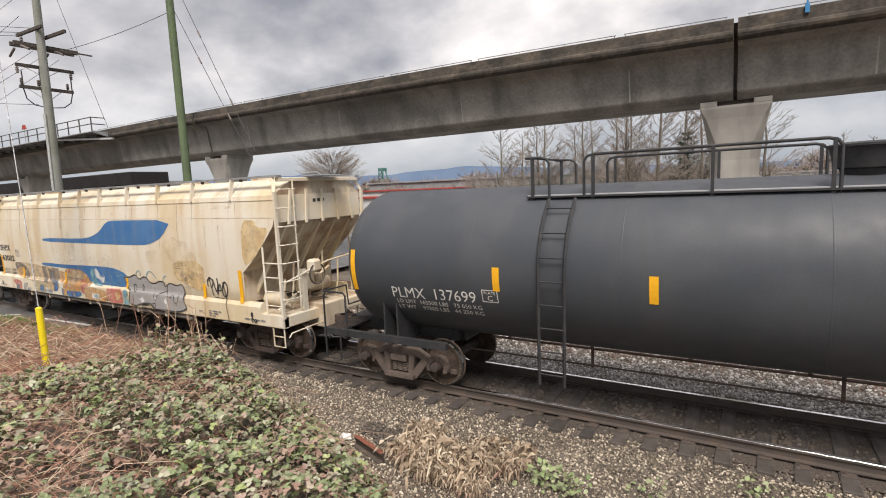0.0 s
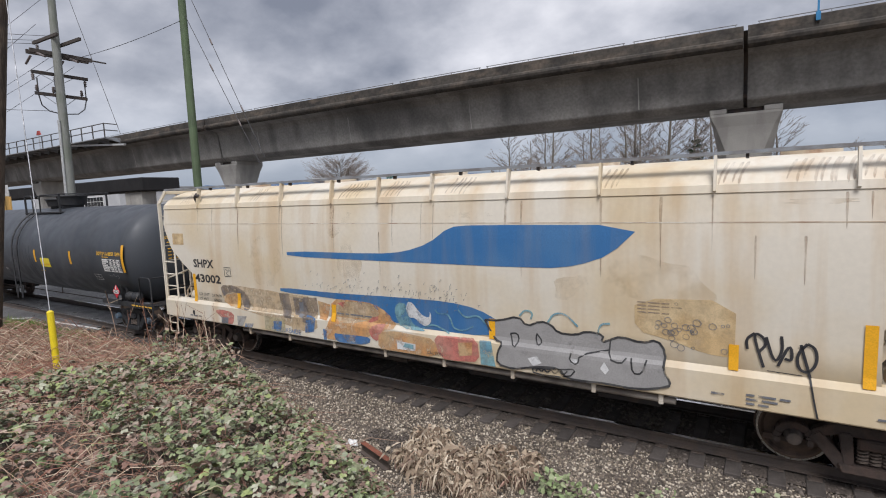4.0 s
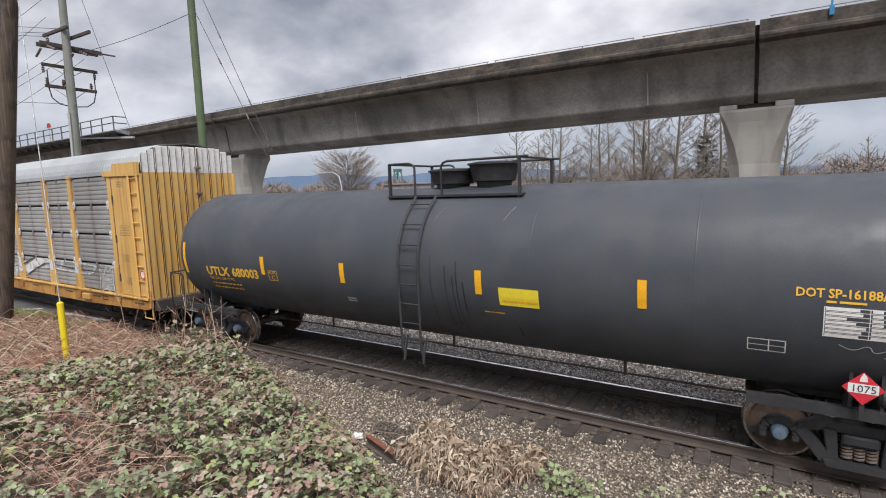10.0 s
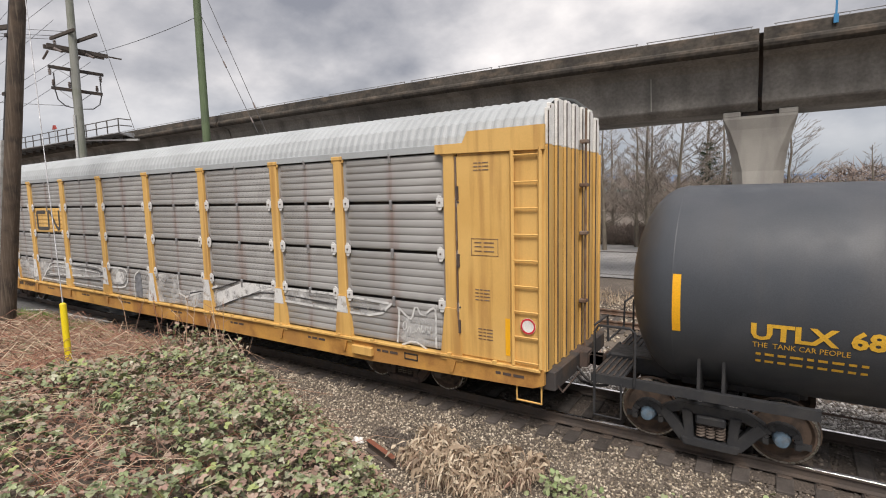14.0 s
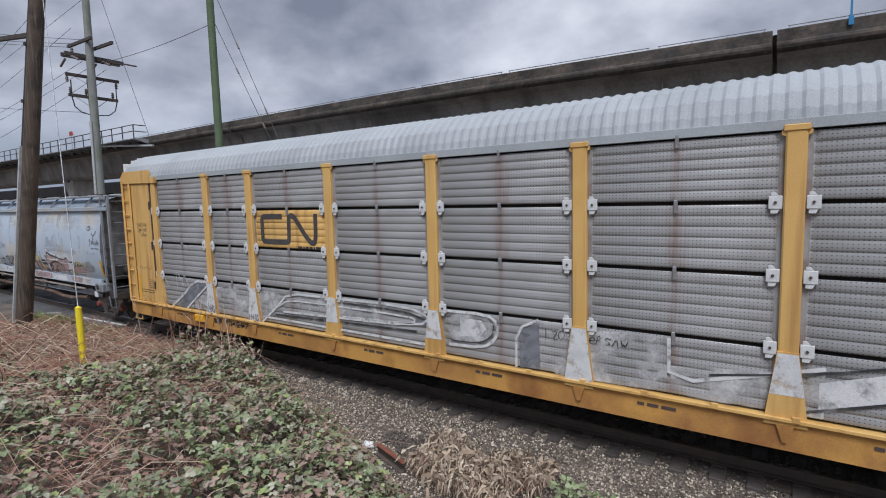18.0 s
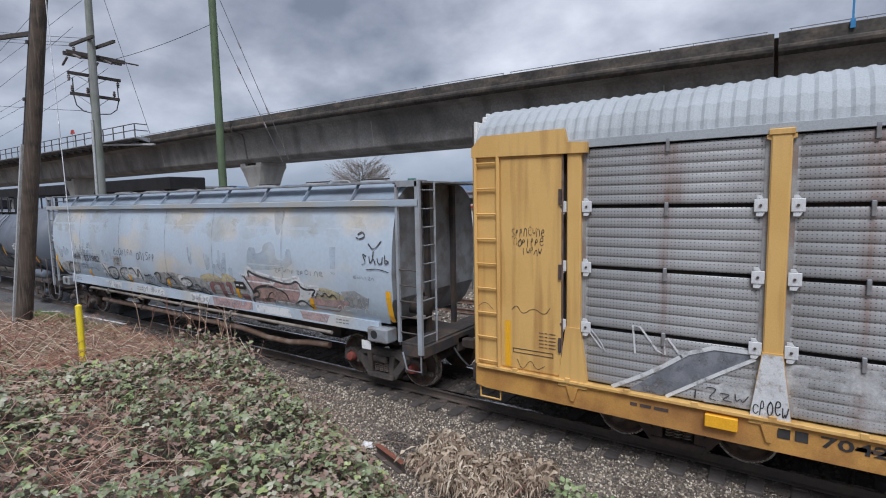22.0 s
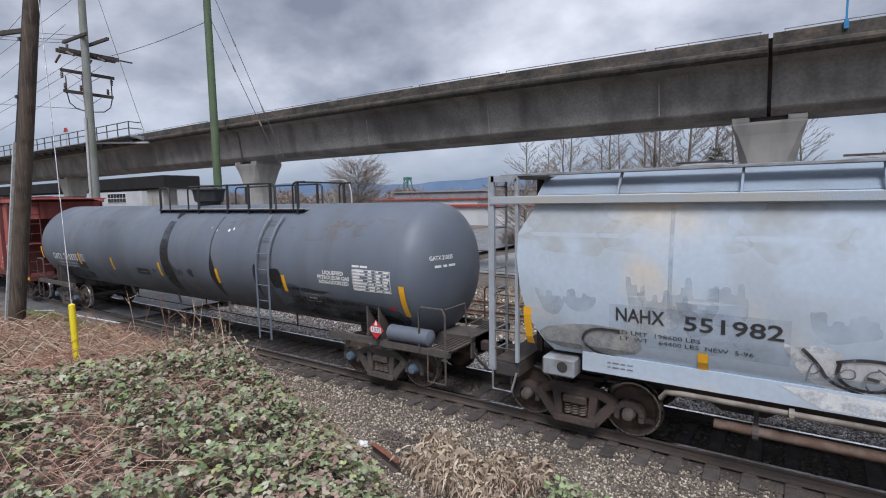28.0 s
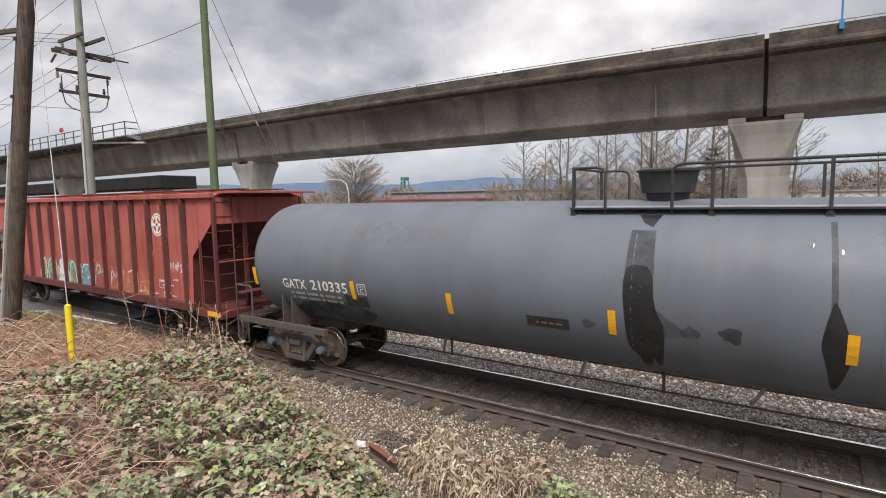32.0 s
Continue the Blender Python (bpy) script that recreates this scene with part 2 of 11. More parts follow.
M = {
    "rack_mesh": perforated("rack_mesh"),
    "concrete": mat("concrete", (0.315, 0.305, 0.285), 0.85, alt=(0.165, 0.16, 0.152), scale=0.42, amount=0.85, lo=0.40, hi=0.62, streak=(0.095, 0.092, 0.09),
                    streak_amount=0.55, streak_scale=(0.9, 0.9, 0.12), fine=0.16, fine_scale=9, bump=0.25, bump_scale=25),
    "pier_concrete": mat("pier_concrete", (0.42, 0.41, 0.38), 0.85, alt=(0.30, 0.29, 0.27), scale=0.5, amount=0.7, streak=(0.22, 0.21, 0.2),
                         streak_amount=0.5, streak_scale=(1.6, 1.6, 0.12), bump=0.25, bump_scale=25),
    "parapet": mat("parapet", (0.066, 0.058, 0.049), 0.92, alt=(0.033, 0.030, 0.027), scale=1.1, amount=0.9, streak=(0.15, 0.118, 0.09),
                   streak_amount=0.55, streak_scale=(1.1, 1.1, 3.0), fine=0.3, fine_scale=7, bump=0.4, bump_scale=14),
    "black_tank": mat("black_tank", (0.056, 0.064, 0.076), 0.48, alt=(0.072, 0.079, 0.091), scale=0.9, amount=0.8, fine=0.1,
                      streak=(0.078, 0.08, 0.084), streak_amount=0.35, streak_scale=(2.2, 0.6, 0.25), bump=0.04, spec=0.35),
    "grey_tank": mat("grey_tank", (0.125, 0.145, 0.178), 0.48, alt=(0.15, 0.168, 0.195), scale=0.7, amount=0.7, fine=0.08,
                     streak=(0.105, 0.107, 0.112), streak_amount=0.4, streak_scale=(1.8, 0.5, 0.22), bump=0.04, spec=0.35),
    "black_steel": mat("black_steel", (0.026, 0.028, 0.032), 0.65, alt=(0.042, 0.042, 0.043), scale=5, amount=0.7, bump=0.2),
    "truck_steel": mat("truck_steel", (0.075, 0.066, 0.061), 0.8, alt=(0.12, 0.095, 0.08), scale=6, amount=0.8, bump=0.35),
    "rusty_truck": mat("rusty_truck", (0.085, 0.06, 0.05), 0.88, alt=(0.05, 0.042, 0.039), scale=5, amount=0.8, bump=0.35),
    "tank_truck": mat("tank_truck", (0.135, 0.105, 0.09), 0.85, alt=(0.085, 0.068, 0.06), scale=5, amount=0.8, bump=0.35),
    "wheel_steel": mat("wheel_steel", (0.12, 0.085, 0.065), 0.75, 0.35, alt=(0.05, 0.04, 0.035), scale=5, amount=0.8),
    "tread": mat("tread", (0.42, 0.42, 0.42), 0.3, 1.0, alt=(0.25, 0.24, 0.23), scale=6),
    "spring": mat("spring", (0.16, 0.13, 0.11), 0.7, alt=(0.07, 0.05, 0.04), scale=9, amount=0.8),
    "cream": mat("cream", (0.70, 0.655, 0.56), 0.55, alt=(0.62, 0.50, 0.31), scale=0.45, amount=0.85, lo=0.43, hi=0.66, fine=0.03, fine_scale=14,
                 streak=(0.52, 0.36, 0.19), streak_amount=0.5, streak_scale=(2.2, 1.2, 0.22), bump=0.05),
    "cream_roof": mat("cream_roof", (0.64, 0.59, 0.50), 0.7, alt=(0.46, 0.36, 0.25), scale=1.3, amount=0.8,
                      streak=(0.26, 0.13, 0.07), streak_amount=0.75, streak_scale=(3.2, 1.2, 0.3), bump=0.08),
    "cream_bloom": mat("cream_bloom", (0.58, 0.43, 0.24), 0.6, alt=(0.52, 0.33, 0.16), scale=1.5, amount=0.8, bump=0),
    "spray_mid_grey": mat("spray_mid_grey", (0.30, 0.295, 0.29), 0.7, alt=(0.35, 0.345, 0.34), scale=3, amount=0.6, bump=0),
    "tag_black": mat("tag_black", (0.03, 0.03, 0.034), 0.6, alt=(0.05, 0.05, 0.055), scale=4, amount=0.6, bump=0),
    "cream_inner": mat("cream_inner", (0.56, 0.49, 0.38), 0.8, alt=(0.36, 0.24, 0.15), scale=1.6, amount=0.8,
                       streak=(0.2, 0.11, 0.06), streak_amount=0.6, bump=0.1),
    "blue_paint": mat("blue_paint", (0.035, 0.15, 0.36), 0.6, alt=(0.07, 0.19, 0.38), scale=1.2, amount=0.6,
                      streak=(0.15, 0.2, 0.28), streak_amount=0.4, streak_scale=(4, 1, 0.3), bump=0.03),
    "light_blue": mat("light_blue", (0.455, 0.53, 0.61), 0.55, alt=(0.40, 0.445, 0.485), scale=0.9, amount=0.8, fine=0.05, fine_scale=12, lo=0.48, hi=0.62,
                      streak=(0.60, 0.54, 0.44), streak_amount=0.75, streak_scale=(0.7, 0.8, 0.9), bump=0.04),
    "blue_frame": mat("blue_frame", (0.34, 0.375, 0.41), 0.6, alt=(0.25, 0.26, 0.27), scale=2, amount=0.7, streak=(0.22, 0.18, 0.15), streak_amount=0.4, streak_scale=(5, 5, 0.6), bump=0.06),
    # pale tone includes the sky reflected by the walkway plates
    "deck_grey": mat("deck_grey", (0.30, 0.315, 0.33), 0.45, alt=(0.24, 0.25, 0.26), scale=2, amount=0.6, bump=0.1),
    "soft_soot": mat("soft_soot", (0.028, 0.029, 0.032), 0.5, alt=(0.04, 0.041, 0.043), scale=3, amount=0.6, bump=0),
    "light_blue_roof": mat("light_blue_roof", (0.36, 0.42, 0.48), 0.65, alt=(0.42, 0.38, 0.30), scale=0.9, amount=0.6, bump=0.06),
    "grey_steel": mat("grey_steel", (0.27, 0.29, 0.31), 0.65, alt=(0.16, 0.14, 0.13), scale=3, amount=0.7, bump=0.1),
    "dark_frame": mat("dark_frame", (0.05, 0.045, 0.045), 0.8, alt=(0.1, 0.07, 0.05), scale=3, amount=0.7, bump=0.2),
    "rack_yellow": mat("rack_yellow", (0.68, 0.425, 0.14), 0.55, alt=(0.62, 0.37, 0.11), scale=1.1, amount=0.7, fine=0.06,
                       streak=(0.24, 0.09, 0.03), streak_amount=0.45, streak_scale=(5, 5, 0.35), bump=0.06),
    "rack_roof": mat("rack_roof", (0.37, 0.40, 0.42), 0.65, 0.0, alt=(0.31, 0.335, 0.35), scale=0.8, amount=0.7, bump=0.05),
    "galvanised": mat("galvanised", (0.58, 0.60, 0.60), 0.5, 0.4, alt=(0.4, 0.4, 0.38), scale=8, amount=0.6),
    "red_car": mat("red_car", (0.42, 0.112, 0.092), 0.6, alt=(0.33, 0.082, 0.068), scale=0.8, amount=0.8, fine=0.08,
                   streak=(0.10, 0.035, 0.025), streak_amount=0.5, streak_scale=(4, 4, 0.3), bump=0.08),
    # darker red puts the shade of the car's ends and underside into colour
    "red_shaded": mat("red_shaded", (0.12, 0.03, 0.025), 0.8, alt=(0.07, 0.025, 0.02), scale=2, amount=0.8, bump=0.1),
    "white_paint": mat("white_paint", (0.78, 0.78, 0.76), 0.6, alt=(0.6, 0.6, 0.58), scale=6, amount=0.5, bump=0.03),
    "grey_paint": mat("grey_paint", (0.42, 0.43, 0.42), 0.6, alt=(0.3, 0.3, 0.3), scale=5, amount=0.6, bump=0.03),
    "dark_paint": mat("dark_paint", (0.03, 0.03, 0.032), 0.6, alt=(0.06, 0.055, 0.05), scale=6, amount=0.6, bump=0.03),
    "reflector": mat("reflector", (0.85, 0.43, 0.02), 0.45, alt=(0.80, 0.40, 0.02), scale=9, amount=0.6, bump=0.02),
    "yellow_text": mat("yellow_text", (0.80, 0.47, 0.05), 0.55, alt=(0.65, 0.38, 0.05), scale=9, amount=0.5, bump=0.02),
    "yellow_sign": mat("yellow_sign", (0.82, 0.66, 0.04), 0.55, alt=(0.75, 0.6, 0.05), scale=9, amount=0.5, bump=0.02),
    "placard_red": mat("placard_red", (0.62, 0.03, 0.05), 0.5, alt=(0.5, 0.03, 0.04), scale=9, bump=0.02),
    "tan_patch": mat("tan_patch", (0.60, 0.43, 0.22), 0.7, alt=(0.66, 0.53, 0.33), scale=2, amount=0.7, bump=0.03),
    "spray_red": mat("spray_red", (0.52, 0.17, 0.14), 0.7, alt=(0.5, 0.28, 0.22), scale=3, amount=0.6, bump=0),
    "spray_orange": mat("spray_orange", (0.58, 0.30, 0.12), 0.7, alt=(0.52, 0.38, 0.22), scale=2.5, amount=0.8, bump=0),
    "spray_blue": mat("spray_blue", (0.06, 0.16, 0.36), 0.7, alt=(0.14, 0.25, 0.42), scale=3, amount=0.6, bump=0),
    "spray_teal": mat("spray_teal", (0.20, 0.38, 0.43), 0.7, alt=(0.08, 0.24, 0.38), scale=3, amount=0.6, bump=0),
    "spray_brown": mat("spray_brown", (0.17, 0.15, 0.14), 0.75, alt=(0.32, 0.25, 0.18), scale=3, amount=0.9, bump=0),
    "spray_pink": mat("spray_pink", (0.46, 0.30, 0.28), 0.75, alt=(0.38, 0.30, 0.29), scale=2, amount=0.8, bump=0),
    "spray_green": mat("spray_green", (0.16, 0.32, 0.24), 0.75, alt=(0.3, 0.36, 0.24), scale=3, amount=0.8, bump=0),
    "spray_grey": mat("spray_grey", (0.34, 0.34, 0.33), 0.7, alt=(0.46, 0.45, 0.43), scale=3, amount=0.8, bump=0),
    "spray_white": mat("spray_white", (0.66, 0.67, 0.67), 0.7, alt=(0.5, 0.51, 0.52), scale=4, amount=0.6, bump=0),
    "spray_sand": mat("spray_sand", (0.50, 0.43, 0.26), 0.7, alt=(0.42, 0.38, 0.28), scale=3, amount=0.7, bump=0),
    "spray_red_brown": mat("spray_red_brown", (0.25, 0.115, 0.115), 0.7, alt=(0.3, 0.2, 0.19), scale=3, amount=0.7, bump=0),
    "spray_black": mat("spray_black", (0.035, 0.035, 0.038), 0.65, alt=(0.09, 0.09, 0.09), scale=4, amount=0.7, bump=0),
    "spray_slate": mat("spray_slate", (0.15, 0.16, 0.18), 0.7, alt=(0.24, 0.25, 0.27), scale=4, amount=0.7, bump=0),
    "spray_tan": mat("spray_tan", (0.50, 0.38, 0.24), 0.7, alt=(0.56, 0.46, 0.33), scale=3, amount=0.8, bump=0),
    "spray_brown_pink": mat("spray_brown_pink", (0.42, 0.29, 0.245), 0.7, alt=(0.36, 0.25, 0.22), scale=2, amount=0.8, bump=0),
    "rust_run": mat("rust_run", (0.27, 0.14, 0.07), 0.8, alt=(0.36, 0.21, 0.11), scale=4, amount=0.7, bump=0),
    "dirty_pipe": mat("dirty_pipe", (0.26, 0.23, 0.20), 0.7, alt=(0.11, 0.09, 0.075), scale=2.5, amount=0.8, bump=0.1),
    "dust_film": mat("dust_film", (0.56, 0.53, 0.45), 0.75, alt=(0.48, 0.43, 0.35), scale=1.4, amount=0.8, bump=0),
    "blue_roof": mat("blue_roof", (0.25, 0.30, 0.36), 0.8, alt=(0.20, 0.22, 0.25), scale=1.2, amount=0.7, bump=0.1, spec=0.25),
    # near-black tone of the road bridge deck
    "near_black_concrete": mat("near_black_concrete", (0.03, 0.029, 0.03), 0.95, alt=(0.022, 0.022, 0.023), scale=0.5, amount=0.8, bump=0.1, spec=0.2),
    "soft_rust": mat("soft_rust", (0.26, 0.205, 0.15), 0.6, alt=(0.20, 0.17, 0.14), scale=2, amount=0.7, bump=0),
    "soft_tar": mat("soft_tar", (0.03, 0.032, 0.036), 0.45, alt=(0.045, 0.047, 0.05), scale=3, amount=0.6, bump=0),
    "soft_oil": mat("soft_oil", (0.016, 0.017, 0.019), 0.4, alt=(0.03, 0.031, 0.033), scale=3, amount=0.6, bump=0.02),
    # red darkened for the shadow on rib sides, also on posts and ladders
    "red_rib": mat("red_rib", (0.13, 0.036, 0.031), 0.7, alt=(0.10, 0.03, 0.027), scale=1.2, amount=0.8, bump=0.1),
    "rack_sill": mat("rack_sill", (0.56, 0.30, 0.075), 0.6, alt=(0.36, 0.175, 0.055), scale=0.9, amount=0.8, streak=(0.22, 0.085, 0.03), streak_amount=0.75, streak_scale=(1.6, 1.6, 1.2), bump=0.08),
    "spray_pale": mat("spray_pale", (0.70, 0.71, 0.71), 0.7, alt=(0.58, 0.59, 0.60), scale=3, amount=0.7, bump=0),
    "clip_white": mat("clip_white", (0.66, 0.67, 0.67), 0.55, alt=(0.5, 0.5, 0.5), scale=8, amount=0.6, bump=0.03),
    "emblem_grey": mat("emblem_grey", (0.055, 0.052, 0.052), 0.6, alt=(0.08, 0.075, 0.07), scale=3, amount=0.6, bump=0),
    "stained_zinc": mat("stained_zinc", (0.33, 0.33, 0.325), 0.6, 0.1, alt=(0.23, 0.17, 0.14), scale=2.2, amount=0.8, bump=0.05),
    "cap_red": mat("cap_red", (0.26, 0.06, 0.045), 0.75, alt=(0.15, 0.05, 0.04), scale=9, amount=0.7, bump=0.1),
    "stain_grey": mat("stain_grey", (0.36, 0.42, 0.49), 0.6, alt=(0.44, 0.505, 0.58), scale=2.2, amount=0.9, fine=0.05, bump=0),
    "rail_side": mat("rail_side", (0.075, 0.062, 0.055), 0.7, alt=(0.10, 0.075, 0.06), scale=3, amount=0.7, bump=0.2),
    "rail_head": mat("rail_head", (0.80, 0.80, 0.81), 0.15, 1.0, alt=(0.50, 0.49, 0.48), scale=5, amount=0.7, bump=0.02),
    "rusty_rail": mat("rusty_rail", (0.13, 0.08, 0.055), 0.8, alt=(0.22, 0.17, 0.14), scale=4, amount=0.7, bump=0.2),
    "tie_wood": mat("tie_wood", (0.060, 0.051, 0.046), 0.85, alt=(0.095, 0.083, 0.075), scale=4, amount=0.8, streak=(0.03, 0.027, 0.025),
                    streak_amount=0.6, streak_scale=(18, 1.2, 18), bump=0.5, bump_scale=40, vary=0.3),
    "ground": mat("ground", (0.115, 0.095, 0.078), 0.95, alt=(0.17, 0.145, 0.12), scale=1.2, amount=0.8, fine=0.35, fine_scale=45, bump=0.8, bump_scale=35),
    "ballast": mat("ballast", (0.085, 0.069, 0.058), 0.95, alt=(0.05, 0.042, 0.036), scale=1.1, amount=0.7, fine=0.5, fine_scale=38, bump=1.0, bump_scale=38),
    "asphalt": mat("asphalt", (0.15, 0.15, 0.153), 0.38, alt=(0.115, 0.115, 0.117), scale=0.7, amount=0.8, fine=0.2, fine_scale=120, bump=0.3, bump_scale=150),
    "pole_wood": mat("pole_wood", (0.08, 0.058, 0.043), 0.9, alt=(0.035, 0.027, 0.022), scale=2, amount=0.8, streak=(0.15, 0.12, 0.09),
                     streak_amount=0.7, streak_scale=(30, 30, 0.8), bump=0.5, bump_scale=50),
    "pole_green": mat("pole_green", (0.10, 0.145, 0.075), 0.8, alt=(0.075, 0.105, 0.06), scale=1.5, amount=0.7, streak=(0.14, 0.18, 0.12),
                      streak_amount=0.5, streak_scale=(20, 20, 0.4), bump=0.2),
    "pole_grey": mat("pole_grey", (0.23, 0.24, 0.22), 0.8, alt=(0.15, 0.17, 0.13), scale=1.2, amount=0.7, streak=(0.30, 0.31, 0.29),
                     streak_amount=0.5, streak_scale=(20, 20, 0.4), bump=0.2),
    "arm_wood": mat("arm_wood", (0.075, 0.062, 0.055), 0.9, alt=(0.04, 0.035, 0.03), scale=6, amount=0.7),
    "porcelain": mat("porcelain", (0.16, 0.13, 0.12), 0.3, alt=(0.1, 0.09, 0.09), scale=6, bump=0),
    "wire": mat("wire", (0.30, 0.31, 0.33), 0.6, 0.5, alt=(0.2, 0.2, 0.2), scale=6, bump=0),
    "dark_wire": mat("dark_wire", (0.04, 0.04, 0.045), 0.7, alt=(0.06, 0.06, 0.06), scale=6, bump=0),
    "guard_yellow": mat("guard_yellow", (0.80, 0.63, 0.02), 0.5, alt=(0.70, 0.53, 0.03), scale=5, amount=0.6, bump=0.03),
    "bark": mat("bark", (0.15, 0.13, 0.105), 0.95, alt=(0.23, 0.205, 0.165), scale=1.5, amount=0.8, bump=0.4, bump_scale=20),
    "cane": island_mat("cane", [(0.25, 0.105, 0.07), (0.33, 0.18, 0.12), (0.58, 0.48, 0.36), (0.29, 0.195, 0.14), (0.20, 0.09, 0.06), (0.37, 0.24, 0.165), (0.47, 0.36, 0.25), (0.23, 0.115, 0.08), (0.17, 0.105, 0.08), (0.32, 0.22, 0.155)], 0.75, steps=True),
    "bramble_leaf": island_mat("bramble_leaf", [(0.14, 0.172, 0.08), (0.24, 0.258, 0.155), (0.195, 0.24, 0.12), (0.305, 0.252, 0.19), (0.165, 0.212, 0.10), (0.335, 0.23, 0.18), (0.23, 0.282, 0.145), (0.28, 0.182, 0.145),
                                                (0.22, 0.245, 0.16), (0.365, 0.27, 0.215), (0.25, 0.295, 0.155), (0.40, 0.405, 0.30), (0.17, 0.19, 0.105), (0.27, 0.24, 0.18), (0.28, 0.33, 0.13), (0.24, 0.165, 0.13)], 0.48, steps=True),
    "weed_leaf": island_mat("weed_leaf", [(0.20, 0.27, 0.12), (0.28, 0.35, 0.17), (0.24, 0.27, 0.15), (0.35, 0.40, 0.24)], 0.6),
    "dead_leaf": island_mat("dead_leaf", [(0.29, 0.165, 0.13), (0.38, 0.245, 0.19), (0.21, 0.125, 0.10), (0.47, 0.36, 0.28)], 0.9),
    "dry_grass": island_mat("dry_grass", [(0.56, 0.47, 0.35), (0.30, 0.22, 0.155), (0.68, 0.59, 0.46), (0.22, 0.155, 0.11), (0.50, 0.40, 0.29), (0.36, 0.27, 0.20)], 0.9),
    "green_grass": island_mat("green_grass", [(0.09, 0.16, 0.03), (0.14, 0.22, 0.05), (0.20, 0.22, 0.08)], 0.9),
    "stones": island_mat("stones", [(0.075, 0.062, 0.05), (0.36, 0.305, 0.235), (0.12, 0.10, 0.078), (0.48, 0.42, 0.33), (0.21, 0.172, 0.13), (0.08, 0.067, 0.054), (0.29, 0.24, 0.185),
                                   (0.15, 0.125, 0.098), (0.60, 0.535, 0.44), (0.11, 0.09, 0.072)], 0.85, grain=0.25, steps=True),
    "dark_stones": island_mat("dark_stones", [(0.055, 0.046, 0.040), (0.10, 0.083, 0.071), (0.16, 0.135, 0.115), (0.07, 0.058, 0.050)], 0.8, grain=0.25),
    # pale gravel; its whitest stones carry sunlit wet glints in their colour
    "pale_stones": island_mat("pale_stones", [(0.15, 0.135, 0.125), (0.36, 0.34, 0.325), (0.70, 0.68, 0.66), (0.22, 0.20, 0.185), (0.09, 0.08, 0.072)], 0.3, grain=0.25),
    "conifer": island_mat("conifer", [(0.018, 0.032, 0.016), (0.035, 0.055, 0.025), (0.025, 0.04, 0.022)], 0.85),
    "hedge": island_mat("hedge", [(0.035, 0.06, 0.018), (0.065, 0.095, 0.03), (0.05, 0.075, 0.025), (0.10, 0.10, 0.04)], 0.8),
    "twig": island_mat("twig", [(0.22, 0.185, 0.165), (0.28, 0.245, 0.215), (0.16, 0.14, 0.125), (0.31, 0.27, 0.235)], 0.95),
    "far_wood": island_mat("far_wood", [(0.25, 0.20, 0.18), (0.31, 0.25, 0.22), (0.20, 0.175, 0.165), (0.34, 0.275, 0.235)], 1.0),
    # the blue of distance haze is mixed into both hill colours
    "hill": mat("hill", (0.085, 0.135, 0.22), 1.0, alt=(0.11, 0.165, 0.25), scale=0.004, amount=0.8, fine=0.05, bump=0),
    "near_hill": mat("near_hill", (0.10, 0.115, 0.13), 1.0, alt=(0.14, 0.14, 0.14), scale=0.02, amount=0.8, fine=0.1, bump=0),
    "building_white": mat("building_white", (0.55, 0.56, 0.57), 0.75, alt=(0.45, 0.46, 0.47), scale=0.4, amount=0.6, bump=0.05),
    "building_grey": mat("building_grey", (0.27, 0.28, 0.29), 0.8, alt=(0.2, 0.21, 0.22), scale=0.4, amount=0.6, bump=0.1),
    "roof_red": mat("roof_red", (0.36, 0.06, 0.05), 0.7, alt=(0.26, 0.05, 0.045), scale=0.4, amount=0.6, bump=0.1),
    "roof_teal": mat("roof_teal", (0.08, 0.22, 0.20), 0.7, alt=(0.06, 0.16, 0.15), scale=0.4, amount=0.6, bump=0.1),
    "glass": mat("glass", (0.03, 0.035, 0.04), 0.1, alt=(0.04, 0.045, 0.05), scale=2, bump=0),
    "fence_steel": mat("fence_steel", (0.10, 0.10, 0.10), 0.7, 0.2, alt=(0.16, 0.13, 0.11), scale=4, bump=0.05),
    "yard_grey": mat("yard_grey", (0.30, 0.30, 0.30), 0.85, alt=(0.22, 0.22, 0.22), scale=0.5, amount=0.7, fine=0.15, bump=0.2),
    "gate_mesh": mat("gate_mesh", (0.17, 0.175, 0.18), 0.7, alt=(0.12, 0.12, 0.12), scale=1.5, amount=0.7, fine=0.3, fine_scale=40, bump=0.3),
    "shed_grey": mat("shed_grey", (0.26, 0.29, 0.31), 0.7, alt=(0.2, 0.21, 0.22), scale=1.5, amount=0.7, streak=(0.17, 0.17, 0.17), streak_amount=0.5, streak_scale=(12, 12, 0.5), bump=0.1),
    "rust_red": mat("rust_red", (0.22, 0.075, 0.045), 0.9, alt=(0.14, 0.06, 0.04), scale=12, amount=0.8, bump=0.4),
    "sign_blue": mat("sign_blue", (0.03, 0.22, 0.45), 0.5, alt=(0.04, 0.18, 0.38), scale=5, bump=0),
    "litter": mat("litter", (0.75, 0.75, 0.74), 0.5, alt=(0.6, 0.6, 0.6), scale=20, bump=0.1),
    "hose": mat("hose", (0.02, 0.02, 0.02), 0.6, alt=(0.035, 0.03, 0.03), scale=6, bump=0.05),
    "blue_cap": mat("blue_cap", (0.10, 0.155, 0.21), 0.6, alt=(0.09, 0.085, 0.08), scale=9, bump=0.05),
}
